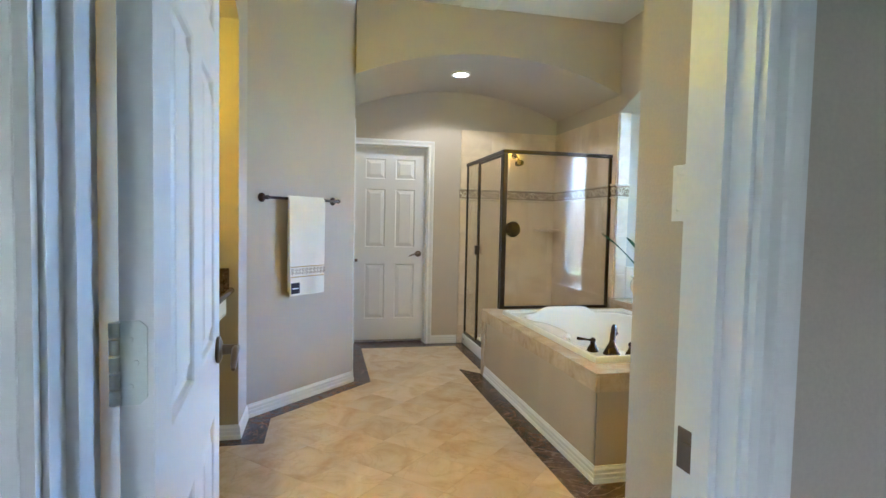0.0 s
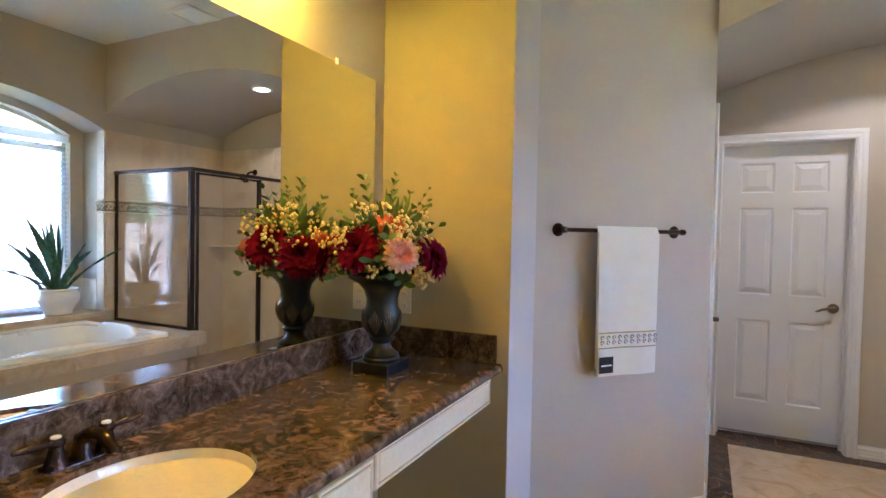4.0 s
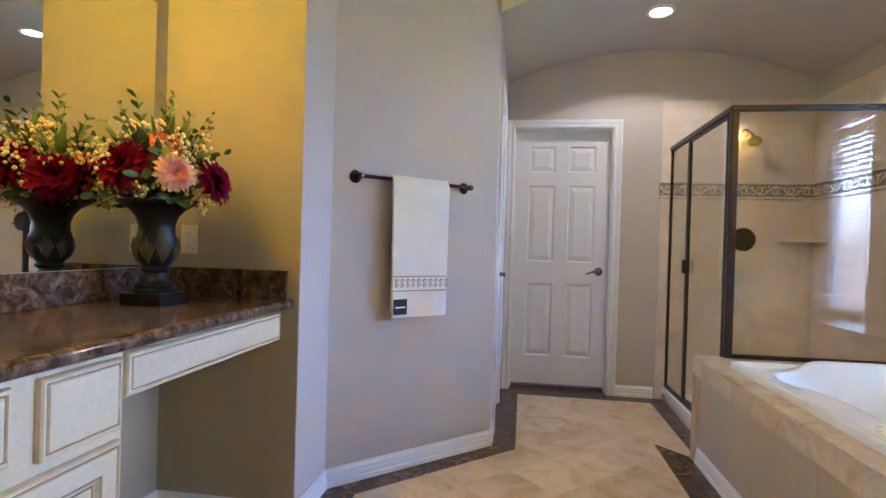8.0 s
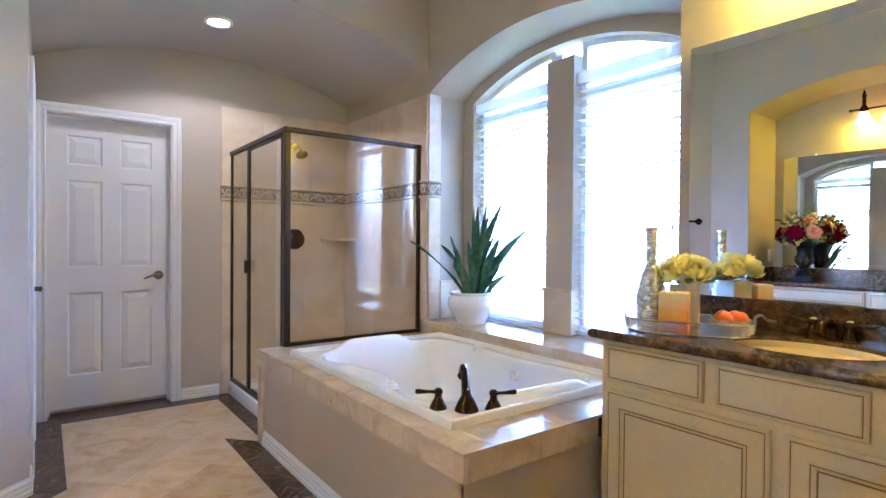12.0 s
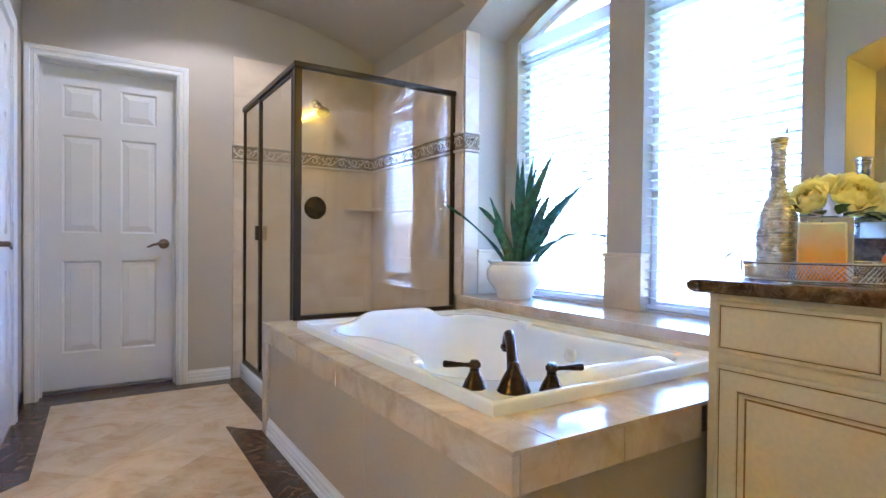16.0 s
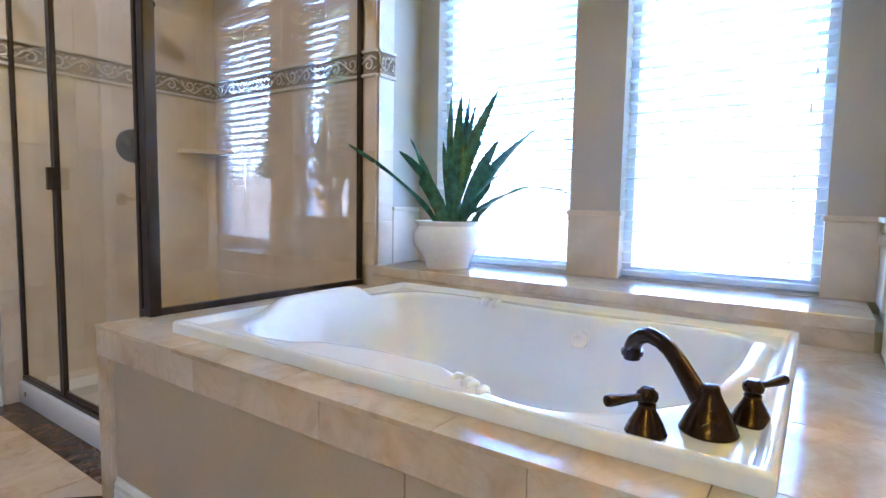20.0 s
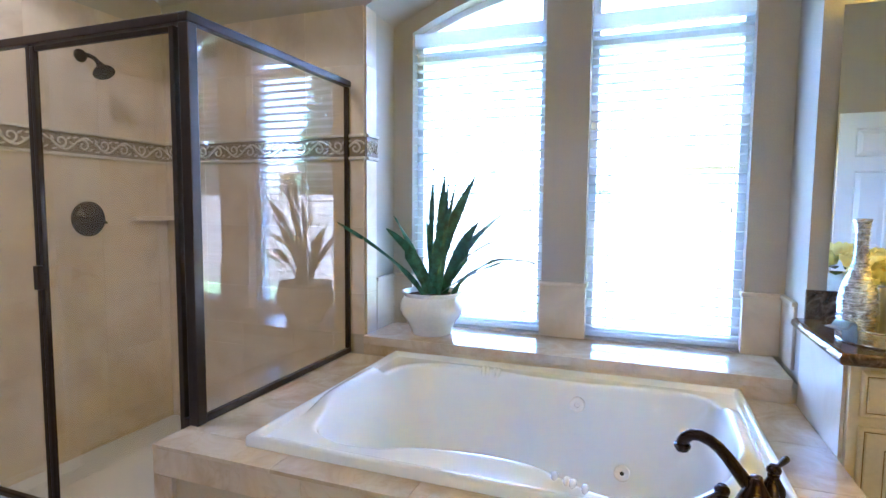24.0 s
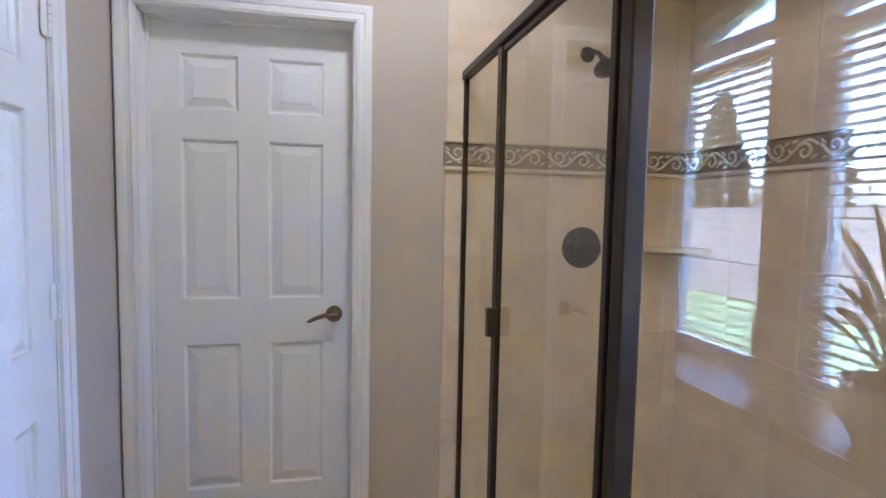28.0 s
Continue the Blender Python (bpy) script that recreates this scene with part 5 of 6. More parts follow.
def vent(x, y, w):
    root = thing("ceiling_vent", label="white louvred ceiling vent", category="vent", group="ceiling vents")
    b = bmesh.new()
    for x0, x1, y0, y1 in ((-w, w, -w, -w + 0.03), (-w, w, w - 0.03, w), (-w, -w + 0.03, -w + 0.03, w - 0.03), (w - 0.03, w, -w + 0.03, w - 0.03)):
        box(b, x + x0, x + x1, y + y0, y + y1, H - 0.012, H - 0.001)
    part("vent_rim", b, TRIM, root)
    for i in range(7):
        b = bmesh.new()
        yy = y - w + 0.035 + (2 * w - 0.07) * i / 6
        prism(b, [(yy - 0.008, H - 0.003), (yy - 0.006, H - 0.003), (yy + 0.010, H - 0.012), (yy + 0.008, H - 0.012)], "x", x - w + 0.03, x + w - 0.03)
        part("louvre", b, TRIM, root)
    return root


vent(1.350, 4.160, 0.14)
vent(2.14, 3.27, 0.13)

# ---------- towel bar and towel ----------
n45 = Vector((1, -1, 0)).normalized()
a45 = Vector((1, 1, 0)).normalized()
bar = thing("towel_bar", label="dark bronze towel bar on the angled wall", category="towel bar")
pL, pR = Vector((-0.222, 3.744, 1.414)), Vector((0.232, 4.197, 1.414))
for p in (pL, pR):
    b = bmesh.new()
    q = Vector((0, 0, 1)).rotation_difference(n45).to_matrix().to_4x4()
    lathe(b, [(0, 0), (0.030, 0), (0.030, 0.005), (0.024, 0.012), (0.014, 0.020), (0.011, 0.040), (0.014, 0.048), (0.015, 0.060), (0.012, 0.070), (0, 0.072)], 24, (0, 0, 0), Matrix.Translation(p) @ q)
    part("bracket", b, BRONZE, bar, smooth=True)
b = bmesh.new()
cL, cR = pL + n45 * 0.056, pR + n45 * 0.056
tube(b, [cL, cR], 0.0095, 14)
part("rod", b, BRONZE, bar, smooth=True)

tw = thing("hand_towel", label="folded cream terry towel with a gold scroll border and black tag", category="towel")
tc0, tc1 = 0.160, 0.492


def cloth(bm, out0, outward, z_low, u0, u1, thick):
    """A hanging fold of the towel over the rod."""
    nu, nv = 14, 26
    for lay in (0, thick):
        grid = []
        for j in range(nv + 1):
            row = []
            for i in range(nu + 1):
                f = i / nu
                t = j / nv
                z = 1.414 + 0.012 - (1.426 - z_low) * t
                bulge = 0.008 * math.sin(3.2 * math.pi * f + 0.6) * t + 0.006 * noise.noise(Vector((f * 3, t * 4, 2.0)))
                off = out0 + outward * (0.010 + lay * 0.6 + 0.004 * t) + bulge * 0.5 * outward
                if j == 0:
                    off, z = out0 + outward * 0.002, 1.414 + 0.0125 + lay * 0.4
                shrink = 0.006 * t
                p = cL + a45 * (u0 + shrink + (u1 - u0 - 2 * shrink) * f) + n45 * off
                row.append(bm.verts.new((p.x, p.y, z)))
            grid.append(row)
        for j in range(nv):
            for i in range(nu):
                bm.faces.new((grid[j][i], grid[j][i + 1], grid[j + 1][i + 1], grid[j + 1][i]))
        if lay == 0:
            first = grid
        else:
            for j in range(nv):
                for i in (0, nu):
                    bm.faces.new((first[j][i], first[j + 1][i], grid[j + 1][i], grid[j][i]))
            for j in (0, nv):
                for i in range(nu):
                    bm.faces.new((first[j][i], first[j][i + 1], grid[j][i + 1], grid[j][i]))


b = bmesh.new()
cloth(b, 0.0, 1, 0.760, tc0 + 0.004, tc1, 0.020)
part("front_fold", b, TOWELM, tw, smooth=60)
b = bmesh.new()
cloth(b, 0.0, -1, 0.785, tc0 + 0.024, tc1 - 0.004, 0.016)
part("back_fold", b, TOWELM, tw, smooth=60)
GOLD = mat("gold_thread", (0.42, 0.30, 0.08), 0.6, vary=0.1, scale=40, bump=0.2)
BAND = mat("taupe_thread", (0.20, 0.15, 0.09), 0.8, vary=0.1, scale=60, bump=0.2)
FACE = 0.0305


def on_towel(u, z, out=FACE):
    t = (1.426 - z) / 0.666
    f = (u - tc0) / (tc1 - tc0)
    bl = 0.008 * math.sin(3.2 * math.pi * f + 0.6) * t + 0.006 * noise.noise(Vector((f * 3, t * 4, 2.0)))
    return cL + a45 * u + n45 * (0.010 + 0.012 + 0.004 * t + bl * 0.5 + out - FACE + 0.0012) + Vector((0, 0, z - 1.414))


for zb, m_ in ((0.955, GOLD), (0.887, GOLD)):
    b = bmesh.new()
    tube(b, [on_towel(tc0 + 0.012 + (tc1 - tc0 - 0.022) * i / 14, zb) for i in range(15)], 0.003, 6)
    part("piping", b, m_, tw, "gold piping", smooth=True)
for k in range(10):
    b = bmesh.new()
    u = tc0 + 0.028 + 0.0325 * k
    for s in (-1, 1):
        tube(b, [on_towel(u + 0.010 * math.cos(a) * (1 - a / 9), 0.921 + s * 0.011 + 0.0115 * math.sin(a) * (1 - a / 9)) for a in [0.55 * i for i in range(11)]], 0.0022, 5)
    part("embroidery", b, BAND, tw, "taupe scroll embroidery", smooth=True)
b = bmesh.new()
q = [on_towel(u, z, FACE + 0.003) for u, z in ((0.172, 0.775), (0.250, 0.775), (0.250, 0.848), (0.172, 0.848))]
lo = [b.verts.new(p) for p in q]
hi = [b.verts.new(p + n45 * 0.0012) for p in q]
b.faces.new(lo[::-1])
b.faces.new(hi)
for i in range(4):
    b.faces.new((lo[i], lo[(i + 1) % 4], hi[(i + 1) % 4], hi[i]))
tag = part("tag", b, BLACKM, tw, "black sewn tag with pale lettering")
b = bmesh.new()
q = [on_towel(u, z, FACE + 0.0048) for u, z in ((0.182, 0.806), (0.240, 0.806), (0.240, 0.813), (0.182, 0.813))]
b.faces.new([b.verts.new(p) for p in q])
part("lettering", b, TRIM, tag)

# ---------- switch plate and outlet ----------
sp = thing("light_switch", label="white double rocker light switch plate", category="light switch")
b = bmesh.new()
for y0, y1 in ((0.993, 1.0085), (1.0455, 1.0555), (1.0925, 1.108)):
    box(b, XW - 0.007, XW - 0.0005, y0, y1, 1.289, 1.405, 0.0012)
for z0, z1 in ((1.289, 1.3105), (1.3835, 1.405)):
    box(b, XW - 0.0068, XW - 0.0006, 0.994, 1.107, z0 + 0.0005, z1 - 0.0005, 0.0012)
box(b, XW - 0.0018, XW - 0.0005, 1.000, 1.100, 1.300, 1.395)
part("plate", b, VINYL, sp)
for y in (1.027, 1.074):
    b = bmesh.new()
    prism(b, [(XW - 0.0075, 1.3125), (XW - 0.0020, 1.3125), (XW - 0.0020, 1.3815), (XW - 0.0115, 1.3815)], "y", y - 0.0165, y + 0.0165)
    part("rocker", b, TRIM, sp)
    for z in (1.300, 1.394):
        b = bmesh.new()
        lathe(b, [(0.003, 0), (0.002, 0.001), (0, 0.001)], 8, (0, 0, 0), Matrix.Translation((XW - 0.006, y, z)) @ Euler((0, radians(-90), 0)).to_matrix().to_4x4())
        part("screw", b, VINYL, sp)
ot = thing("wall_outlet", label="ivory duplex outlet above the vanity splash", category="outlet")
IVORY = mat("ivory_plastic", (0.70, 0.60, 0.38), 0.35, vary=0.02, bump=0.0)
b = bmesh.new()
box(b, -0.805, -0.735, YA1 - 0.0100, YA1 - 0.0045, 1.045, 1.16, 0.003)
part("plate", b, IVORY, ot)
for z in (1.078, 1.127):
    b = bmesh.new()
    lathe(b, [(0.017, 0.0), (0.017, 0.003), (0, 0.003)], 20, (0, 0, 0), Matrix.Translation((-0.77, YA1 - 0.010, z)) @ Euler((radians(90), 0, 0)).to_matrix().to_4x4())
    s_ = part("socket", b, IVORY, ot)
    b = bmesh.new()
    for dx in (-0.006, 0.006):
        box(b, -0.77 + dx - 0.001, -0.77 + dx + 0.001, YA1 - 0.0136, YA1 - 0.013, z - 0.004, z + 0.005)
    part("slot", b, BLACKM, s_)
# ---------- snake plant on the sill ----------
LEAF = mat("snake_plant_leaf", (0.038, 0.120, 0.080), 0.32, vary=0.45, scale=28, fine=90, bump=0.05, grain=0.15)
SOIL = mat("potting_soil", (0.035, 0.022, 0.014), 0.95, vary=0.4, scale=60, fine=160, bump=0.8)
plant = thing("potted_snake_plant", (2.795, 4.018, SILL), 0, "dark green snake plant in a round white glazed pot", "potted plant")
b = bmesh.new()
lathe(b, [(0, 0), (0.082, 0), (0.086, 0.006), (0.090, 0.03), (0.108, 0.065), (0.130, 0.100), (0.137, 0.130), (0.134, 0.155), (0.122, 0.178), (0.117, 0.186), (0.124, 0.196), (0.131, 0.203), (0.130, 0.208), (0.122, 0.207), (0.114, 0.196), (0.110, 0.18)], 56)
bmesh.ops.scale(b, vec=(1.18, 1.18, 1.04), verts=b.verts)
part("pot", b, CERAM, plant, "white glazed pot", smooth=True)
b = bmesh.new()
lathe(b, [(0.112, 0.186), (0.07, 0.19), (0, 0.193)], 32)
bmesh.ops.scale(b, vec=(1.18, 1.18, 1.04), verts=b.verts)
part("soil", b, SOIL, plant)


def blade(bm, base, tip, width, bend, twist=0.0, n=14, droop=0.0):
    """A long pointed leaf with a folded middle, thick enough to have two faces."""
    base, tip = Vector(base), Vector(tip)
    ctrl = base + Vector(((tip.x - base.x) * 0.28, (tip.y - base.y) * 0.28, (tip.z - base.z) * bend))
    rows_ = []
    for i in range(n + 1):
        t = i / n
        p = base * (1 - t) ** 2 + ctrl * 2 * t * (1 - t) + tip * t * t
        d = ((ctrl - base) * (1 - t) + (tip - ctrl) * t).normalized()
        p = p + Vector((0, 0, -droop * max(0, t - 0.6) ** 2))
        side = d.cross(Vector((0.35, 0.25, 0.9)) if abs(d.z) < 0.8 else Vector((0.9, 0.42, 0)))
        side = (Matrix.Rotation(twist * t, 3, d) @ side).normalized()
        nrm = side.cross(d)
        w = width * (0.55 + 0.45 * min(1, t * 4)) * (1 - max(0, (t - 0.55) / 0.45) ** 1.7) * 0.5 + 0.0006
        wav = 0.006 * math.sin(t * 9 + width * 200)
        th = 0.0018 * (1 - 0.7 * t)
        rows_.append([p - side * w + nrm * (w * 0.35 + wav), p + nrm * th, p + side * w + nrm * (w * 0.35 - wav), p - nrm * th])
    vs = [[bm.verts.new(q) for q in r] for r in rows_]
    for r0, r1 in zip(vs, vs[1:]):
        for k in range(4):
            bm.faces.new((r0[k], r0[(k + 1) % 4], r1[(k + 1) % 4], r1[k]))
    bm.faces.new(vs[0][::-1])
    bm.faces.new(vs[-1])


rnd = random.Random(4)
RT = Vector((0.385, -0.923, 0))
BK = Vector((0.923, 0.385, 0))
for r, u, dep, w, bend, tw_, drp in ((-0.47, 0.36, -0.05, 0.030, 0.50, 0.5, 0.0), (-0.23, 0.33, -0.02, 0.062, 0.60, 0.3, 0.0), (-0.20, 0.395, 0.05, 0.034, 0.60, 0.9, 0.0),
                                   (0.005, 0.64, 0.02, 0.026, 0.55, 0.8, 0.0), (0.095, 0.655, 0.05, 0.032, 0.55, 0.7, 0.0), (0.06, 0.60, -0.03, 0.046, 0.5, 0.2, 0.0), (0.12, 0.565, 0.03, 0.036, 0.5, 0.4, 0.0),
                                   (0.23, 0.62, 0.0, 0.056, 0.5, 0.2, 0.0), (0.48, 0.50, 0.03, 0.066, 0.55, 0.25, 0.0), (0.24, 0.385, -0.06, 0.056, 0.55, 0.3, 0.0), (0.15, 0.40, 0.05, 0.040, 0.55, 0.3, 0.0),
                                   (0.36, 0.285, -0.02, 0.036, 0.7, 0.4, 0.0), (0.53, 0.19, 0.02, 0.044, 1.0, 0.7, 0.25), (0.35, 0.17, -0.06, 0.030, 0.45, 0.5, 0.0), (-0.03, 0.375, 0.0, 0.042, 0.5, 0.2, 0.0),
                                   (0.02, 0.31, -0.06, 0.052, 0.5, 0.3, 0.0), (0.10, 0.26, 0.06, 0.044, 0.6, 0.3, 0.0)):
    base = Vector((rnd.uniform(-0.038, 0.038), rnd.uniform(-0.038, 0.038), 0.190))
    tip = RT * r + BK * dep + Vector((0, 0, 0.200 + u))
    b = bmesh.new()
    blade(b, base + RT * r * 0.12, tip, w, bend, tw_, 14, drp)
    part("leaf", b, LEAF, plant, smooth=60)

# ---------- urn with silk flowers on the vanity ----------
URNM = mat("black_resin_urn", (0.006, 0.007, 0.008), 0.36, vary=0.4, scale=18, fine=70, bump=0.25, grain=0.2)
URNG = mat("worn_bronze_highlight", (0.10, 0.075, 0.045), 0.4, 0.3, vary=0.3, scale=30, bump=0.2)
ZV = 0.882
urn = thing("flower_urn", (-0.680, 3.018, ZV), 0, "black footed urn with carved leaves, on the marble vanity top", "urn")
b = bmesh.new()
box(b, -0.075, 0.075, -0.075, 0.075, 0, 0.040, 0.004)
part("plinth", b, URNM, urn)
b = bmesh.new()
lathe(b, [(0, 0.040), (0.066, 0.040), (0.068, 0.050), (0.062, 0.056), (0.064, 0.064), (0.050, 0.074), (0.036, 0.088), (0.034, 0.105), (0.044, 0.112), (0.048, 0.120), (0.040, 0.128), (0.052, 0.142), (0.066, 0.165), (0.070, 0.190), (0.066, 0.215), (0.058, 0.240), (0.057, 0.265), (0.066, 0.295), (0.085, 0.318), (0.108, 0.333), (0.122, 0.340), (0.124, 0.348), (0.116, 0.350), (0.095, 0.338), (0.05, 0.30), (0, 0.30)], 48)
part("body", b, URNM, urn, smooth=True)
for k in range(8):
    a0 = 2 * math.pi * k / 8 + 0.2
    b = bmesh.new()
    for j in range(-3, 4):
        f = j / 3
        pts = []
        for i in range(7):
            t = i / 6
            a = a0 + f * 0.34 * t ** 0.8
            z = 0.140 + (0.085 - 0.03 * abs(f)) * t
            rr = 0.052 + 0.020 * math.sin(min(1, (z - 0.14) / 0.075) * math.pi * 0.62) + 0.001
            pts.append((rr * math.cos(a), rr * math.sin(a), z))
        tube(b, pts, [0.0015, 0.0025, 0.003, 0.0034, 0.0034, 0.003, 0.0015], 6)
    part("carved_leaf", b, URNG, urn, "carved acanthus leaf with worn highlights", smooth=True)

GREEN = mat("silk_leaf_green", (0.055, 0.105, 0.022), 0.55, vary=0.35, scale=30, bump=0.05)
OLIVE = mat("silk_fern_green", (0.12, 0.17, 0.035), 0.6, vary=0.3, scale=30, bump=0.05)
CRIMSON = mat("crimson_petal", (0.13, 0.001, 0.016), 0.8, vary=0.3, scale=40, bump=0.05, ior=1.12)
CORAL = mat("coral_petal", (0.72, 0.22, 0.13), 0.7, vary=0.2, scale=40, bump=0.05)
PALEC = mat("pale_coral_petal", (0.78, 0.42, 0.28), 0.7, vary=0.15, scale=40, bump=0.05)
ORANGEP = mat("orange_petal", (0.62, 0.13, 0.02), 0.7, vary=0.2, scale=40, bump=0.05)
BERRY = mat("cream_berry", (0.82, 0.62, 0.20), 0.4, vary=0.25, scale=50, bump=0.05)
YELLOW = mat("yellow_rose_petal", (0.96, 0.92, 0.42), 0.65, vary=0.05, scale=30, bump=0.05)
HEART = mat("deep_yellow_petal", (0.95, 0.78, 0.16), 0.65, vary=0.10, scale=30, bump=0.05)
yn = YELLOW.node_tree
ytr, ymx = yn.nodes.new("ShaderNodeBsdfTranslucent"), yn.nodes.new("ShaderNodeMixShader")
ytr.inputs["Color"].default_value = (0.97, 0.92, 0.36, 1)
ymx.inputs[0].default_value = 0.45
yn.links.new(yn.nodes["Principled BSDF"].outputs[0], ymx.inputs[1])
yn.links.new(ytr.outputs[0], ymx.inputs[2])
yn.links.new(ymx.outputs[0], yn.nodes["Material Output"].inputs[0])
bouquet = thing("silk_flower_bouquet", (-0.680, 3.018, ZV + 0.335), 0, "silk bouquet of crimson and coral dahlias with cream berries", "flower arrangement")


def petal(bm, M, length, width, cup):
    pts = [(0, 0.15, 0), (0.3, 0.75, 0.10), (0.62, 1.0, 0.2), (0.88, 0.62, 0.16), (1.0, 0.05, 0.05)]
    prev = None
    for t, w, c in pts:
        row = [bm.verts.new(M @ Vector((s * w * width / 2, t * length, c * cup * length + abs(s) * w * cup * width * 0.4))) for s in (-1, 0, 1)]
        if prev:
            for k in range(2):
                bm.faces.new((prev[k], prev[k + 1], row[k + 1], row[k]))
        prev = row


def dahlia(parent, place, normal, radius, m_out, m_in, label):
    q = Vector((0, 0, 1)).rotation_difference(Vector(normal)).to_matrix().to_4x4()
    root = None
    for mm, layers in ((m_out, ((18, 1.0, -5), (16, 0.9, 14))), (m_in, ((14, 0.72, 34), (11, 0.52, 54), (8, 0.34, 72)))):
        b = bmesh.new()
        for n, s, tilt in layers:
            off = rnd.uniform(0, 6)
            for k in range(n):
                M = Matrix.Translation(place) @ q @ Matrix.Rotation(off + 2 * math.pi * k / n, 4, "Z") @ Matrix.Rotation(radians(tilt + rnd.uniform(-6, 6)), 4, "X") @ Matrix.Translation((0, 0.006, 0.004))
                petal(b, M, radius * s * rnd.uniform(0.9, 1.06), radius * 0.36, 0.5)
        o = part("flower" if root is None else "inner_petals", b, mm, root or parent, label if root is None else "", smooth=60)
        root = root or o


FD = Vector((0.55, -0.83, 0))   # towards the room
FS = Vector((0.83, 0.55, 0))
for r, u, dpt, rad, mo, mi, lb in ((-0.085, 0.112, 0.13, 0.086, CRIMSON, CRIMSON, "crimson dahlia"), (0.165, 0.08, 0.10, 0.080, CRIMSON, CRIMSON, "crimson dahlia"), (0.055, 0.092, 0.17, 0.060, PALEC, CORAL, "coral dahlia"),
                               (0.02, 0.19, 0.09, 0.052, ORANGEP, ORANGEP, "orange dahlia"), (-0.16, 0.11, -0.06, 0.055, ORANGEP, ORANGEP, "orange dahlia"), (-0.04, 0.12, -0.13, 0.055, CORAL, ORANGEP, "coral dahlia"),
                               (0.10, 0.12, -0.10, 0.055, ORANGEP, CORAL, "orange dahlia"), (-0.19, 0.07, 0.03, 0.085, CRIMSON, CRIMSON, "crimson dahlia"), (0.09, 0.08, -0.15, 0.085, CRIMSON, CRIMSON, "crimson dahlia")):
    p = FS * r + FD * dpt + Vector((0, 0, u))
    dahlia(bouquet, p, (p.x * 2.2, p.y * 2.2, 0.12), rad, mo, mi, lb)


BERRIES = bmesh.new()


def berry_stem(parent, tip, n, spread):
    tip = Vector(tip)
    b = bmesh.new()
    base = Vector((tip.x * 0.2, tip.y * 0.2, -0.02))
    tube(b, [base, base.lerp(tip, 0.5) + Vector((0, 0, 0.03)), tip], [0.002, 0.0017, 0.001], 5)
    part("berry_stem", b, OLIVE, parent)
    b = BERRIES
    for _ in range(n):
        t = rnd.uniform(0.72, 1.05)
        p = base.lerp(tip, t) + Vector((rnd.gauss(0, spread), rnd.gauss(0, spread), rnd.gauss(0.005, spread)))
        bmesh.ops.create_icosphere(b, subdivisions=1, radius=rnd.uniform(0.0055, 0.0085), matrix=Matrix.Translation(p))


for k in range(72):
    a = rnd.uniform(0, 2 * math.pi)
    r = rnd.uniform(0.05, 0.21)
    berry_stem(bouquet, (r * math.cos(a), r * math.sin(a), rnd.uniform(0.10, 0.30) - r * 0.5), rnd.randint(13, 20), 0.014)
tagged(part("berry_cluster", BERRIES, BERRY, bouquet, smooth=True), "clusters of small cream berries", "", "", "stuff")


def spray(parent, tip, m_, size, n, label=""):
    """A stem with paired leaflets."""
    tip = Vector(tip)
    b = bmesh.new()
    base = Vector((tip.x * 0.15, tip.y * 0.15, -0.02))
    mid = base.lerp(tip, 0.5) + Vector((-tip.x * 0.12, -tip.y * 0.12, 0.05))
    pts = [base * (1 - t) ** 2 + mid * 2 * t * (1 - t) + tip * t * t for t in [i / 8 for i in range(9)]]
    tube(b, pts, [0.0022 - 0.0002 * i for i in range(9)], 5)
    for i in range(n):
        t = 0.35 + 0.65 * i / max(1, n - 1)
        p = base * (1 - t) ** 2 + mid * 2 * t * (1 - t) + tip * t * t
        d = ((mid - base) * (1 - t) + (tip - mid) * t).normalized()
        for s in (-1, 1):
            side = d.cross(Vector((0, 0, 1)) if abs(d.z) < 0.9 else Vector((1, 0, 0))).normalized() * s
            y = (side * 0.8 + d * 0.6 + Vector((0, 0, rnd.uniform(-0.2, 0.3)))).normalized()
            x = y.cross(d).normalized()
            z = x.cross(y)
            M = Matrix.Translation(p) @ Matrix((x, y, z)).transposed().to_4x4()
            petal(b, M, size * rnd.uniform(0.8, 1.2) * (1.1 - 0.5 * t), size * 0.30, 0.25)
    part("leaf_spray", b, m_, parent, label, smooth=60)


for k in range(26):
    a = rnd.uniform(0, 2 * math.pi)
    r = rnd.uniform(0.05, 0.23)
    spray(bouquet, (r * math.cos(a), r * math.sin(a), rnd.uniform(0.16, 0.40) - r * 0.5), rnd.choice((GREEN, OLIVE, OLIVE)), rnd.uniform(0.045, 0.07), rnd.randint(4, 6))
for k in range(10):
    a = 2 * math.pi * k / 10 + rnd.uniform(-0.2, 0.2)
    spray(bouquet, (0.20 * math.cos(a), 0.20 * math.sin(a), rnd.uniform(0.0, 0.09)), GREEN, 0.075, 3)
for p in ((0.05, 0.0, 0.37), (0.13, 0.10, 0.33), (0.17, 0.02, 0.28), (-0.05, -0.12, 0.31)):
    spray(bouquet, p, OLIVE, 0.034, 7)
for k in range(56):
    b = bmesh.new()
    a = rnd.uniform(0, 2 * math.pi)
    r = rnd.uniform(0.04, 0.20)
    blade(b, (0.02 * math.cos(a), 0.02 * math.sin(a), 0), (r * math.cos(a), r * math.sin(a), rnd.uniform(0.22, 0.36) - r * 0.45), 0.034, 0.6, 0.4, 8)
    part("long_leaf", b, OLIVE, bouquet, smooth=60)

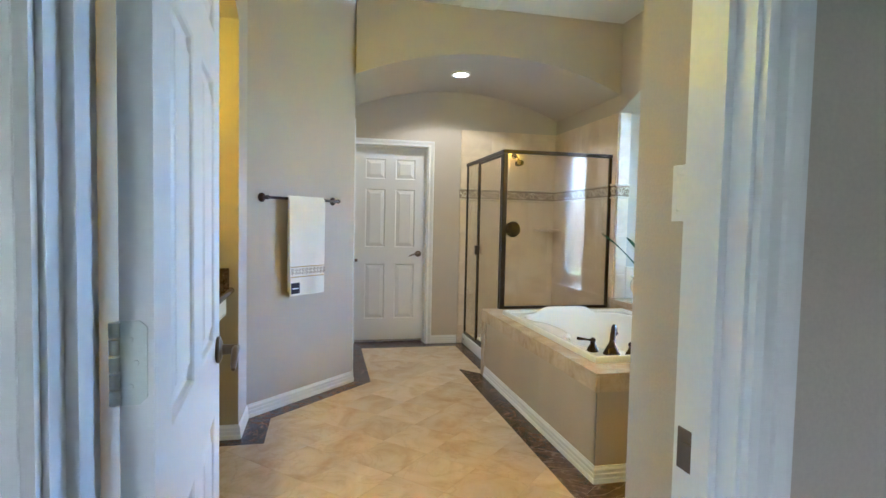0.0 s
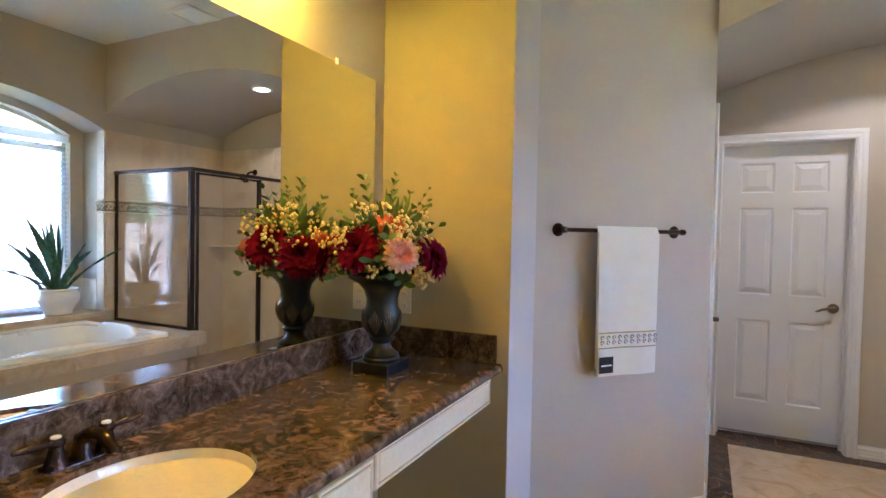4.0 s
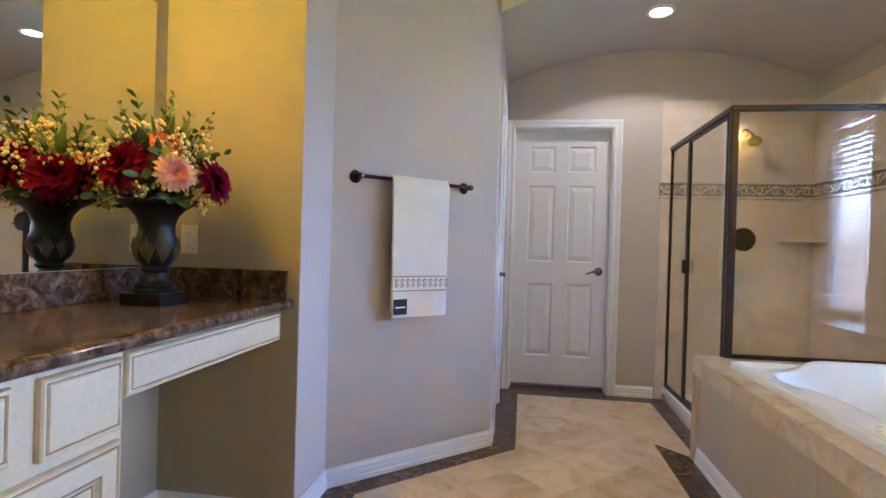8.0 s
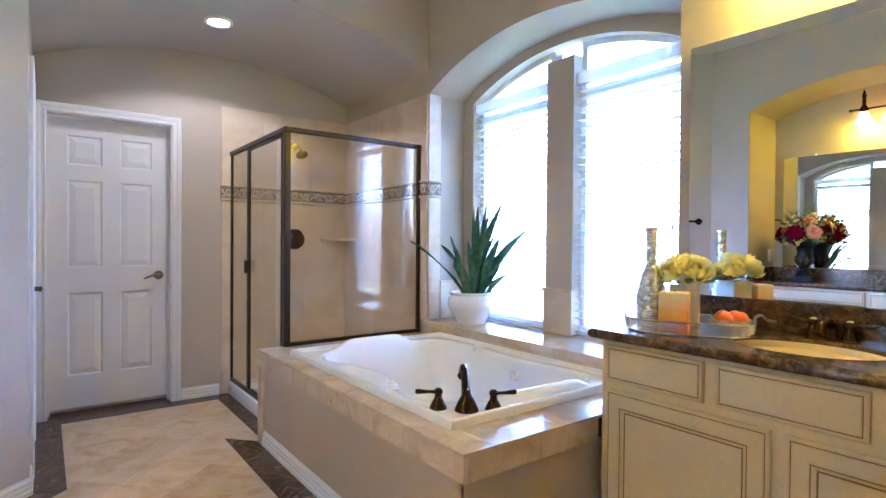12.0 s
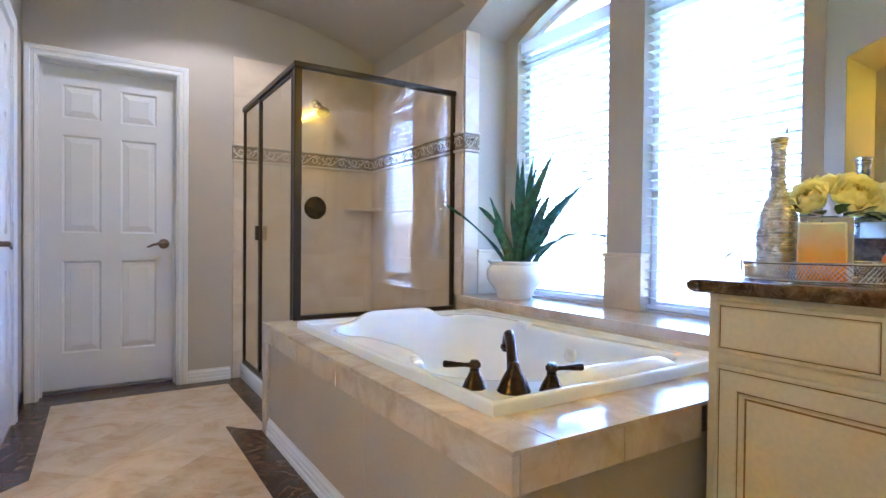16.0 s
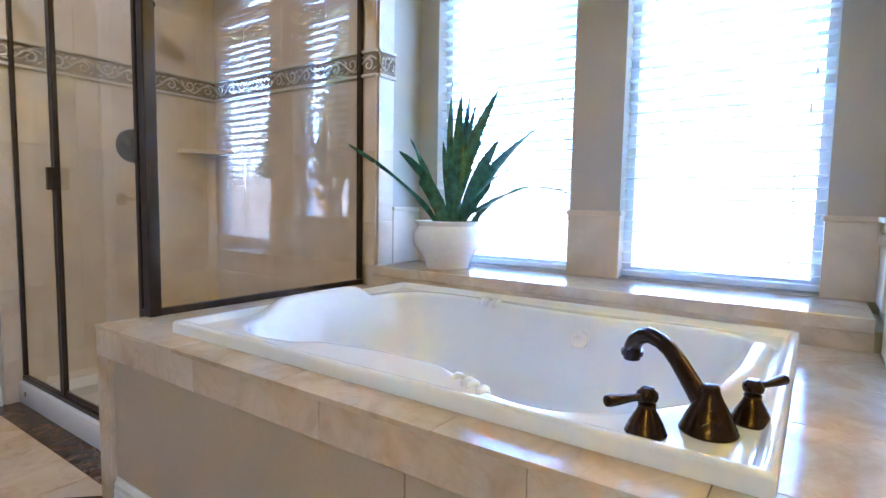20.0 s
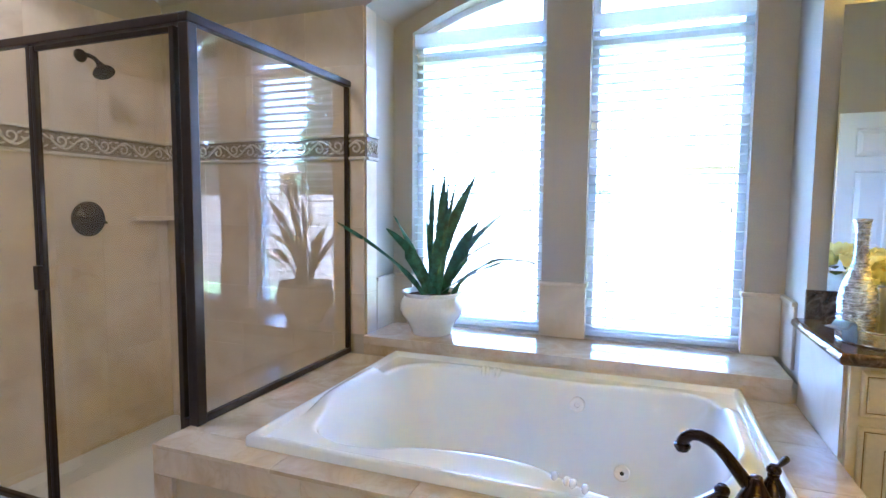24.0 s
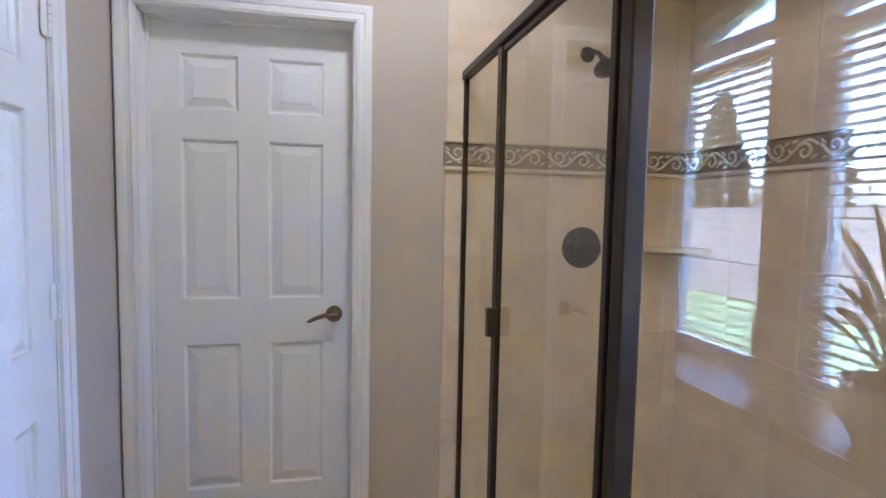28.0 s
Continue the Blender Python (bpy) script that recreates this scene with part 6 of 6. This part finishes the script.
# ---------- tray set on the second vanity ----------
SILVER = mat("antiqued_silver_wire", (0.74, 0.72, 0.68), 0.2, 1.0, vary=0.25, scale=40, bump=0.0)
PEWTER = mat("brushed_grey_metal", (0.34, 0.37, 0.40), 0.38, 0.9, vary=0.12, scale=40, bump=0.03)
WIREB = mat("silver_wrapped_bottle", (0.74, 0.76, 0.80), 0.24, 1.0, vary=0.3, scale=60, fine=200, bump=0.3)
ta = Vector((0.24, -0.418, 0)).normalized()
tb = Vector((-ta.y, ta.x, 0))
tc = Vector((2.342, 2.240, 0.8825))
tray = thing("serving_tray", tuple(tc), math.degrees(math.atan2(ta.y, ta.x)), "oval pierced silver tray with two loop handles", "tray")
LA, LB = 0.205, 0.136


def oval(t, s=1.0):
    c, sn = math.cos(t), math.sin(t)
    return Vector((LA * s * math.copysign(abs(c) ** 0.8, c), LB * s * math.copysign(abs(sn) ** 0.8, sn), 0))


b = bmesh.new()
rg = [[b.verts.new(oval(2 * math.pi * i / 64) + Vector((0, 0, z))) for i in range(64)] for z in (0.0, 0.004)]
b.faces.new(rg[0][::-1])
b.faces.new(rg[1])
for i in range(64):
    b.faces.new((rg[0][i], rg[0][(i + 1) % 64], rg[1][(i + 1) % 64], rg[1][i]))
part("base", b, SILVER, tray)
b = bmesh.new()
for z, r in ((0.004, 0.003), (0.046, 0.0035)):
    ring_ = [oval(2 * math.pi * i / 64, 1.0 + z * 0.5) + Vector((0, 0, z)) for i in range(65)]
    tube(b, ring_, r, 6)
part("rim", b, SILVER, tray, smooth=True)
b = bmesh.new()
for i in range(168):
    for s in (-1, 1):
        t0 = 2 * math.pi * i / 168
        tube(b, [oval(t0) + Vector((0, 0, 0.004)), oval(t0 + s * 0.06, 1.012) + Vector((0, 0, 0.025)), oval(t0 + s * 0.12, 1.023) + Vector((0, 0, 0.046))], 0.0009, 4)
part("pierced_wall", b, SILVER, tray, "pierced lattice wall")
# each handle is a plate that rises past the rim, rolls over and ends in a flat scalloped lip
for s in (-1, 1):
    line = [(0.000, 0.002), (0.003, 0.020), (0.005, 0.038)]
    line += [(0.021 - 0.016 * math.cos(math.pi * k / 10), 0.050 + 0.018 * math.sin(math.pi * k / 10)) for k in range(9)]
    line += [(0.042, 0.051), (0.052, 0.051), (0.062, 0.049)]
    b = bmesh.new()
    prev = None
    for i, (out, up) in enumerate(line):
        wide = 0.025 + 0.003 * (i / len(line))
        row = []
        for th in (0, 0.005):
            for w in (-1, -0.6, -0.2, 0.2, 0.6, 1):
                lip = 0.004 * abs(math.sin(7.5 * w)) if i == len(line) - 1 else 0
                row.append(b.verts.new((s * (LA * 1.01 + out + th + lip), w * wide, up + th * 0.8)))
        if prev:
            for k in range(5):
                b.faces.new((prev[k], prev[k + 1], row[k + 1], row[k]))
                b.faces.new((prev[k + 7], prev[k + 6], row[k + 6], row[k + 7]))
            b.faces.new((prev[0], row[0], row[6], prev[6]))
            b.faces.new((prev[5], prev[11], row[11], row[5]))
        prev = row
    for k in range(5):
        b.faces.new((prev[k], prev[k + 1], prev[k + 7], prev[k + 6]))
    bmesh.ops.recalc_face_normals(b, faces=b.faces)
    part("handle", b, PEWTER, tray, "rolled grey metal plate handle", smooth=40)

bt = thing("wrapped_bottle", (2.330, 2.381, 0.887), 0, "silver wire-wrapped bottle with a long neck on the tray", "bottle")
core = [(0.0, 0.047), (0.02, 0.049), (0.06, 0.053), (0.11, 0.054), (0.15, 0.050), (0.185, 0.040), (0.215, 0.027), (0.24, 0.0205), (0.30, 0.019), (0.35, 0.020), (0.372, 0.025), (0.376, 0.0255)]


def wrapped(z_from, z_to, wind=1.0):
    """The profile of one stretch of the bottle, ribbed by its wire."""
    out, zz = [], z_from
    while zz <= z_to + 1e-6:
        for (z0, r0), (z1, r1) in zip(core, core[1:]):
            if z0 <= zz <= z1:
                out.append((r0 + (r1 - r0) * (zz - z0) / (z1 - z0) + wind * (0.0026 * math.sin(zz * 2 * math.pi / 0.0085) + 0.001 * math.sin(zz * 310)), zz))
                break
        zz += 0.0018
    return out


for nm, prof in (("body", [(0, 0)] + wrapped(0.0, 0.2394)), ("neck", wrapped(0.2394, 0.3636)), ("lip", wrapped(0.3636, 0.3744, 0.4) + [(0.018, 0.376), (0.015, 0.35), (0, 0.35)])):
    b = bmesh.new()
    lathe(b, prof, 28)
    for v in b.verts:
        k = noise.noise(Vector((v.co.x * 45, v.co.y * 45, v.co.z * 160)))
        v.co.x *= 1 + 0.09 * k
        v.co.y *= 1 + 0.09 * k
    part(nm, b, WIREB, bt, smooth=50)
# ramp from orange to cream puts the candle's translucent glow into its colour
WAX = bpy.data.materials.new("amber_wax_painted_glow")
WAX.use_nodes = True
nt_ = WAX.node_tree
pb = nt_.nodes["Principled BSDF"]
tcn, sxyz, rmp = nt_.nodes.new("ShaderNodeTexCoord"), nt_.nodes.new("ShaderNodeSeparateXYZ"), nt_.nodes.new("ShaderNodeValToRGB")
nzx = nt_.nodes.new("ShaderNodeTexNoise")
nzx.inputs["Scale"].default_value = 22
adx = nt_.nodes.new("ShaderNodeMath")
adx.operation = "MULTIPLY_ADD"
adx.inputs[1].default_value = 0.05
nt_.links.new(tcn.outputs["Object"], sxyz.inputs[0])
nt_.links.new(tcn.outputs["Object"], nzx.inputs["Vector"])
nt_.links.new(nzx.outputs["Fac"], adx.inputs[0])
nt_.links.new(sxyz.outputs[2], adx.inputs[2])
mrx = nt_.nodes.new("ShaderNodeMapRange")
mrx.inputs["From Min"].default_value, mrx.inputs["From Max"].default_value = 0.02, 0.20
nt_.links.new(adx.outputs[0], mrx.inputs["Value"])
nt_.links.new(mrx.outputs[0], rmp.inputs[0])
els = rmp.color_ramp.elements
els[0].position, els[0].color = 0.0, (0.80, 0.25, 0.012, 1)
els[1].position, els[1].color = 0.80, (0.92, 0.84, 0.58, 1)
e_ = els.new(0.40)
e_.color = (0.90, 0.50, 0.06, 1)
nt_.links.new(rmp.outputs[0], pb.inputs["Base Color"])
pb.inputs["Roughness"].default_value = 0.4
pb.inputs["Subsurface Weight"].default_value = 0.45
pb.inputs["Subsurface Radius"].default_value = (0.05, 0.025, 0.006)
cd = thing("pillar_candle", (2.279, 2.254, 0.887), 23, "square amber and cream pillar candle on the tray, inner glow painted in", "candle")
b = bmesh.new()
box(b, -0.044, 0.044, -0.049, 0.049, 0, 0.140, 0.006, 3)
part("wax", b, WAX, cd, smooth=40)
b = bmesh.new()
tube(b, [(0, 0, 0.135), (0.001, 0, 0.146)], 0.0012, 6)
part("wick", b, BLACKM, cd)

VASE = mat("cream_stone_vase", (0.72, 0.69, 0.60), 0.35, vary=0.08, scale=20, bump=0.05)
vs_ = thing("rose_vase", (2.413, 2.290, 0.887), 23, "square cream vase of yellow roses on the tray", "flower vase")
b = bmesh.new()
box(b, -0.046, 0.046, -0.050, 0.050, 0, 0.158, 0.005)
part("vase", b, VASE, vs_)


def rose(parent, place, normal, radius):
    """A full garden rose: a deep yellow heart with single outer petals round it."""
    q = Vector((0, 0, 1)).rotation_difference(Vector(normal)).to_matrix().to_4x4()

    def one_petal(b, s, tilt, wd, turn, k):
        M = Matrix.Translation(place) @ q @ Matrix.Rotation(turn, 4, "Z") @ Matrix.Translation((0, radius * 0.10 + radius * 0.55 * (1 - tilt / 100), -radius * 0.3)) @ Matrix.Rotation(radians(tilt + rnd.uniform(-4, 4)), 4, "X")
        L, W = radius * (0.72 + 0.25 * s), radius * wd
        rows_ = []
        for t, w, c in ((0, 0.3, 0), (0.22, 0.8, -0.06), (0.48, 1.0, -0.05), (0.72, 1.0, 0.05), (0.9, 0.82, 0.17), (1.0, 0.5, 0.20)):
            rows_.append([b.verts.new(M @ Vector((x * w * W / 2, t * L, c * L + (x * x) * W * 0.36 + 0.03 * L * t * math.sin(7 * x + k)))) for x in (-1, -0.5, 0, 0.5, 1)])
        for r0, r1 in zip(rows_, rows_[1:]):
            for i in range(4):
                b.faces.new((r0[i], r0[i + 1], r1[i + 1], r1[i]))
    b = bmesh.new()
    for n, s, tilt, wd in ((5, 0.62, 85, 0.54), (4, 0.46, 91, 0.40), (4, 0.30, 97, 0.28)):
        off = rnd.uniform(0, 6)
        for k in range(n):
            one_petal(b, s, tilt, wd, off + 2 * math.pi * k / n, k)
    heart = part("rose", b, HEART, parent, "yellow rose with a deep yellow heart", smooth=70)
    for n, s, tilt, wd in ((5, 1.0, 38, 1.15), (6, 1.0, 54, 1.05), (6, 0.92, 67, 0.92), (6, 0.80, 77, 0.76)):
        off = rnd.uniform(0, 6)
        for k in range(n):
            b = bmesh.new()
            one_petal(b, s, tilt, wd, off + 2 * math.pi * k / n, k)
            part("petal", b, YELLOW, heart, smooth=70)


for x, y, z, rr in ((-0.036, 0.042, 0.202, 0.049), (-0.036, -0.044, 0.210, 0.053), (0.008, 0.004, 0.236, 0.046), (0.038, 0.042, 0.198, 0.043), (0.040, -0.036, 0.202, 0.043)):
    rose(vs_, Vector((x, y, z)), (x * 9 - 0.15, y * 5, 0.30), rr)
for k in range(9):
    a = 2 * math.pi * k / 9
    b = bmesh.new()
    M = Matrix.Translation((0.05 * math.cos(a), 0.05 * math.sin(a), 0.165)) @ Matrix.Rotation(a - math.pi / 2, 4, "Z") @ Matrix.Rotation(radians(rnd.uniform(-25, 25)), 4, "X")
    petal(b, M, 0.062, 0.045, 0.25)
    part("leaf", b, GREEN, vs_, smooth=60)

bw = thing("metal_bowl", (2.418, 2.124, 0.887), 0, "small hammered metal bowl of oranges on the tray", "bowl")
b = bmesh.new()
lathe(b, [(0, 0), (0.024, 0), (0.026, 0.004), (0.022, 0.008), (0.05, 0.020), (0.068, 0.036), (0.072, 0.046), (0.070, 0.047), (0.064, 0.038), (0.04, 0.02), (0, 0.014)], 36)
part("bowl", b, SILVER, bw, smooth=True)
ORANGE = mat("orange_peel", (0.78, 0.20, 0.015), 0.35, vary=0.06, scale=15, fine=260, bump=0.4)
org = bmesh.new()
bmesh.ops.create_uvsphere(org, u_segments=20, v_segments=14, radius=0.027)
OM = finish(org, "orange", ORANGE, True)
for x, y, z in ((0.0, 0.026, 0.048), (0.006, -0.032, 0.048), (-0.034, 0.0, 0.046), (0.036, 0.0, 0.047)):
    o = tagged(new("orange", OM), "small bright orange resting in a bowl", "orange", "oranges in the bowl")
    o.matrix_world = pose(2.418 + x, 2.124 + y, 0.887 + z)

# ---------- outside the windows ----------
FENCEM = mat("weathered_cedar", (0.115, 0.098, 0.082), 0.85, vary=0.25, scale=3, fine=40, bump=0.3, grain=0.12)
ROOFM = mat("asphalt_shingle", (0.16, 0.135, 0.12), 0.9, vary=0.15, scale=4, fine=60, bump=0.4)
BRICKM = mat("tan_brick", (0.36, 0.25, 0.18), 0.85, vary=0.2, scale=6, fine=40, bump=0.3)
fence = thing("wooden_fence", (9.0, 0, -0.3), 0, "weathered cedar board fence across the lawn", "fence")
b = bmesh.new()
prism(b, [(-0.068, 0), (0.068, 0), (0.068, 1.76), (0.045, 1.80), (-0.045, 1.80), (-0.068, 1.76)], "x", -0.010, 0.010)
bm_ = finish(b, "board", FENCEM)
for i in range(150):
    piece("board", bm_, fence, pose(rnd.uniform(-0.003, 0.003), -13 + 0.142 * i, rnd.uniform(-0.012, 0.012)))
for z in (0.35, 1.0, 1.55):
    b = bmesh.new()
    box(b, 0.012, 0.05, -13.1, 8.2, z, z + 0.09)
    part("rail", b, FENCEM, fence)
house = thing("neighbour_house", (17.0, 1.0, -0.3), 0, "tan brick neighbouring house with a grey hip roof", "house")
b = bmesh.new()
box(b, 0, 9, -8, 6.5, 0, 2.8)
part("wall", b, BRICKM, house)
b = bmesh.new()
pts = [(-0.5, -8.5, 2.75), (9.5, -8.5, 2.75), (9.5, 7.0, 2.75), (-0.5, 7.0, 2.75), (4.5, -3.8, 5.4), (4.5, 2.3, 5.4)]
v = [b.verts.new(p) for p in pts]
for f in ((0, 1, 4), (1, 2, 5, 4), (2, 3, 5), (3, 0, 4, 5), (0, 3, 2, 1)):
    b.faces.new([v[i] for i in f])
part("roof", b, ROOFM, house)
for y in (-5.5, -1.5, 3.5):
    b = bmesh.new()
    box(b, -0.04, 0.06, y - 0.6, y + 0.6, 0.9, 2.2)
    w_ = part("window", b, VINYL, house)
    b = bmesh.new()
    box(b, -0.05, -0.041, y - 0.54, y + 0.54, 0.96, 2.14)
    part("pane", b, mat("dark_pane", (0.05, 0.07, 0.09), 0.1, bump=0.0), w_)
TREEM = mat("conifer_foliage", (0.035, 0.07, 0.030), 0.8, vary=0.4, scale=2, fine=20, bump=0.2, grain=0.3)
BARKM = mat("tree_bark", (0.09, 0.065, 0.05), 0.9, vary=0.3, scale=8, fine=40, bump=0.5)


def conifer(x, y, h, rad):
    root = thing("conifer_tree", (x, y, -0.3), 0, "tall narrow conifer beyond the fence", "tree", "trees beyond the fence")
    b = bmesh.new()
    tube(b, [(0, 0, 0), (0.02, 0, h * 0.5), (0, 0.02, h * 0.95)], [0.14, 0.09, 0.02], 10)
    part("trunk", b, BARKM, root)
    b = bmesh.new()
    for _ in range(3600):
        t = rnd.random() ** 0.8
        z = h * (0.03 + 0.97 * t)
        a = rnd.uniform(0, 2 * math.pi)
        rr = rad * (1 - t) ** 0.75 * rnd.uniform(0.55, 1.08) * (1 + 0.22 * math.sin(5 * a + 9 * t))
        c = Vector((rr * math.cos(a), rr * math.sin(a), z - rr * 0.2))
        s = rnd.uniform(0.10, 0.24)
        d = Vector((math.cos(a), math.sin(a), rnd.uniform(-0.2, 0.7))).normalized()
        e = d.orthogonal().normalized() * s * 0.5
        g = d.cross(e).normalized() * s * 0.3
        b.faces.new([b.verts.new(c + q) for q in (-d * s * 0.5 + e * 0.3, e + g, d * s, -e - g)])
    part("crown", b, TREEM, root)


for x, y, h, r in ((13.5, -2.6, 6.2, 1.1), (13.0, -6.2, 6.8, 1.2), (13.6, -10.0, 5.6, 1.1)):
    conifer(x, y, h, r)

# ---------- floor tiles, last ----------
def clip(sub, poly):
    """Sub cut to the convex outline poly (anticlockwise)."""
    out = list(sub)
    for i in range(len(poly)):
        a, c = poly[i], poly[(i + 1) % len(poly)]
        src, out = out, []
        if not src:
            break

        def inside(p):
            return (c[0] - a[0]) * (p[1] - a[1]) - (c[1] - a[1]) * (p[0] - a[0]) >= -1e-9
        for j in range(len(src)):
            p, q = src[j], src[(j + 1) % len(src)]
            ip, iq = inside(p), inside(q)
            if ip:
                out.append(p)
            if ip != iq:
                dx, dy = q[0] - p[0], q[1] - p[1]
                den = (c[0] - a[0]) * dy - (c[1] - a[1]) * dx
                t = ((c[1] - a[1]) * (p[0] - a[0]) - (c[0] - a[0]) * (p[1] - a[1])) / den
                out.append((p[0] + t * dx, p[1] + t * dy))
    return out


def area(p):
    return 0.5 * sum(p[i][0] * p[(i + 1) % len(p)][1] - p[(i + 1) % len(p)][0] * p[i][1] for i in range(len(p)))


def floor_tile(name, pts, m_, z=0.0):
    cl = []
    for p in pts:
        if not cl or (abs(p[0] - cl[-1][0]) + abs(p[1] - cl[-1][1])) > 1e-4:
            cl.append(p)
    if len(cl) > 2 and abs(cl[0][0] - cl[-1][0]) + abs(cl[0][1] - cl[-1][1]) < 1e-4:
        cl.pop()
    if len(cl) < 3 or abs(area(cl)) < 4e-4:
        return
    c = Vector((sum(p[0] for p in cl) / len(cl), sum(p[1] for p in cl) / len(cl)))
    b = bmesh.new()
    prism(b, [(p[0] - c.x, p[1] - c.y) for p in cl], "z", -0.008, z)
    o = part(name, b, m_, FLOOR)
    o.location = (c.x, c.y, 0)


CRM = [(-0.885, 0.875), (0.868, 0.875), (0.868, 1.255), (2.12, 1.255), (2.12, 2.325), (1.334, 2.325), (1.334, 4.590), (1.512, 4.590), (1.512, 5.455), (0.548, 5.455), (0.548, 4.332), (-0.147, 3.637), (-0.147, 3.24), (-0.885, 3.24)]
HD = 0.305 / math.sqrt(2)
g = 0.0007
for i in range(-14, 15):
    for j in range(-14, 15):
        cx, cy = 0.525 + HD * (i + j), 3.385 + HD * (i - j)
        h = HD - g * 1.414
        t = clip(CRM, [(cx - h, cy), (cx, cy - h), (cx + h, cy), (cx, cy + h)])
        if len(t) > 2:
            floor_tile("tile", t, TILE)


def strip(quad, n):
    """Border tiles between the two long sides of a quad."""
    (a, b_, c, d) = [Vector(p) for p in quad]
    for k in range(n):
        s, e = (k + 0.003) / n, (k + 0.997) / n
        floor_tile("border_tile", [tuple(q) for q in (a.lerp(b_, s), a.lerp(b_, e), d.lerp(c, e), d.lerp(c, s))], DARK)


strip([(XS, YF), (XS, 4.364), (0.546, 4.332), (0.546, 5.457)], 4)
strip([(XS, 4.362), (XA, 3.665), (-0.149, 3.637), (0.546, 4.330)], 3)
strip([(XA, 3.663), (XA, YA1), (-0.149, 3.238), (-0.149, 3.635)], 1)
strip([(XA, YA1), (-0.885, YA1), (-0.885, 3.242), (-0.149, 3.240)], 2)
strip([(0.548, 5.457), (1.512, 5.457), (1.62, YF), (0.402, YF)], 4)
strip([(1.514, 5.455), (1.514, 4.592), (1.62, 4.592), (1.62, YF)], 3)
strip([(1.336, 4.588), (1.336, 2.325), (1.494, 2.465), (1.494, 4.42)], 7)
strip([(1.514, 4.588), (1.514, 4.422), (1.62, 4.422), (1.62, 4.588)], 1)
strip([(1.338, 2.325), (2.13, 2.325), (2.13, 2.48), (1.494, 2.463)], 2)
strip([(0.476, YF + 0.002), (1.214, YF + 0.002), (1.214, YF + 0.14), (0.476, YF + 0.14)], 2)
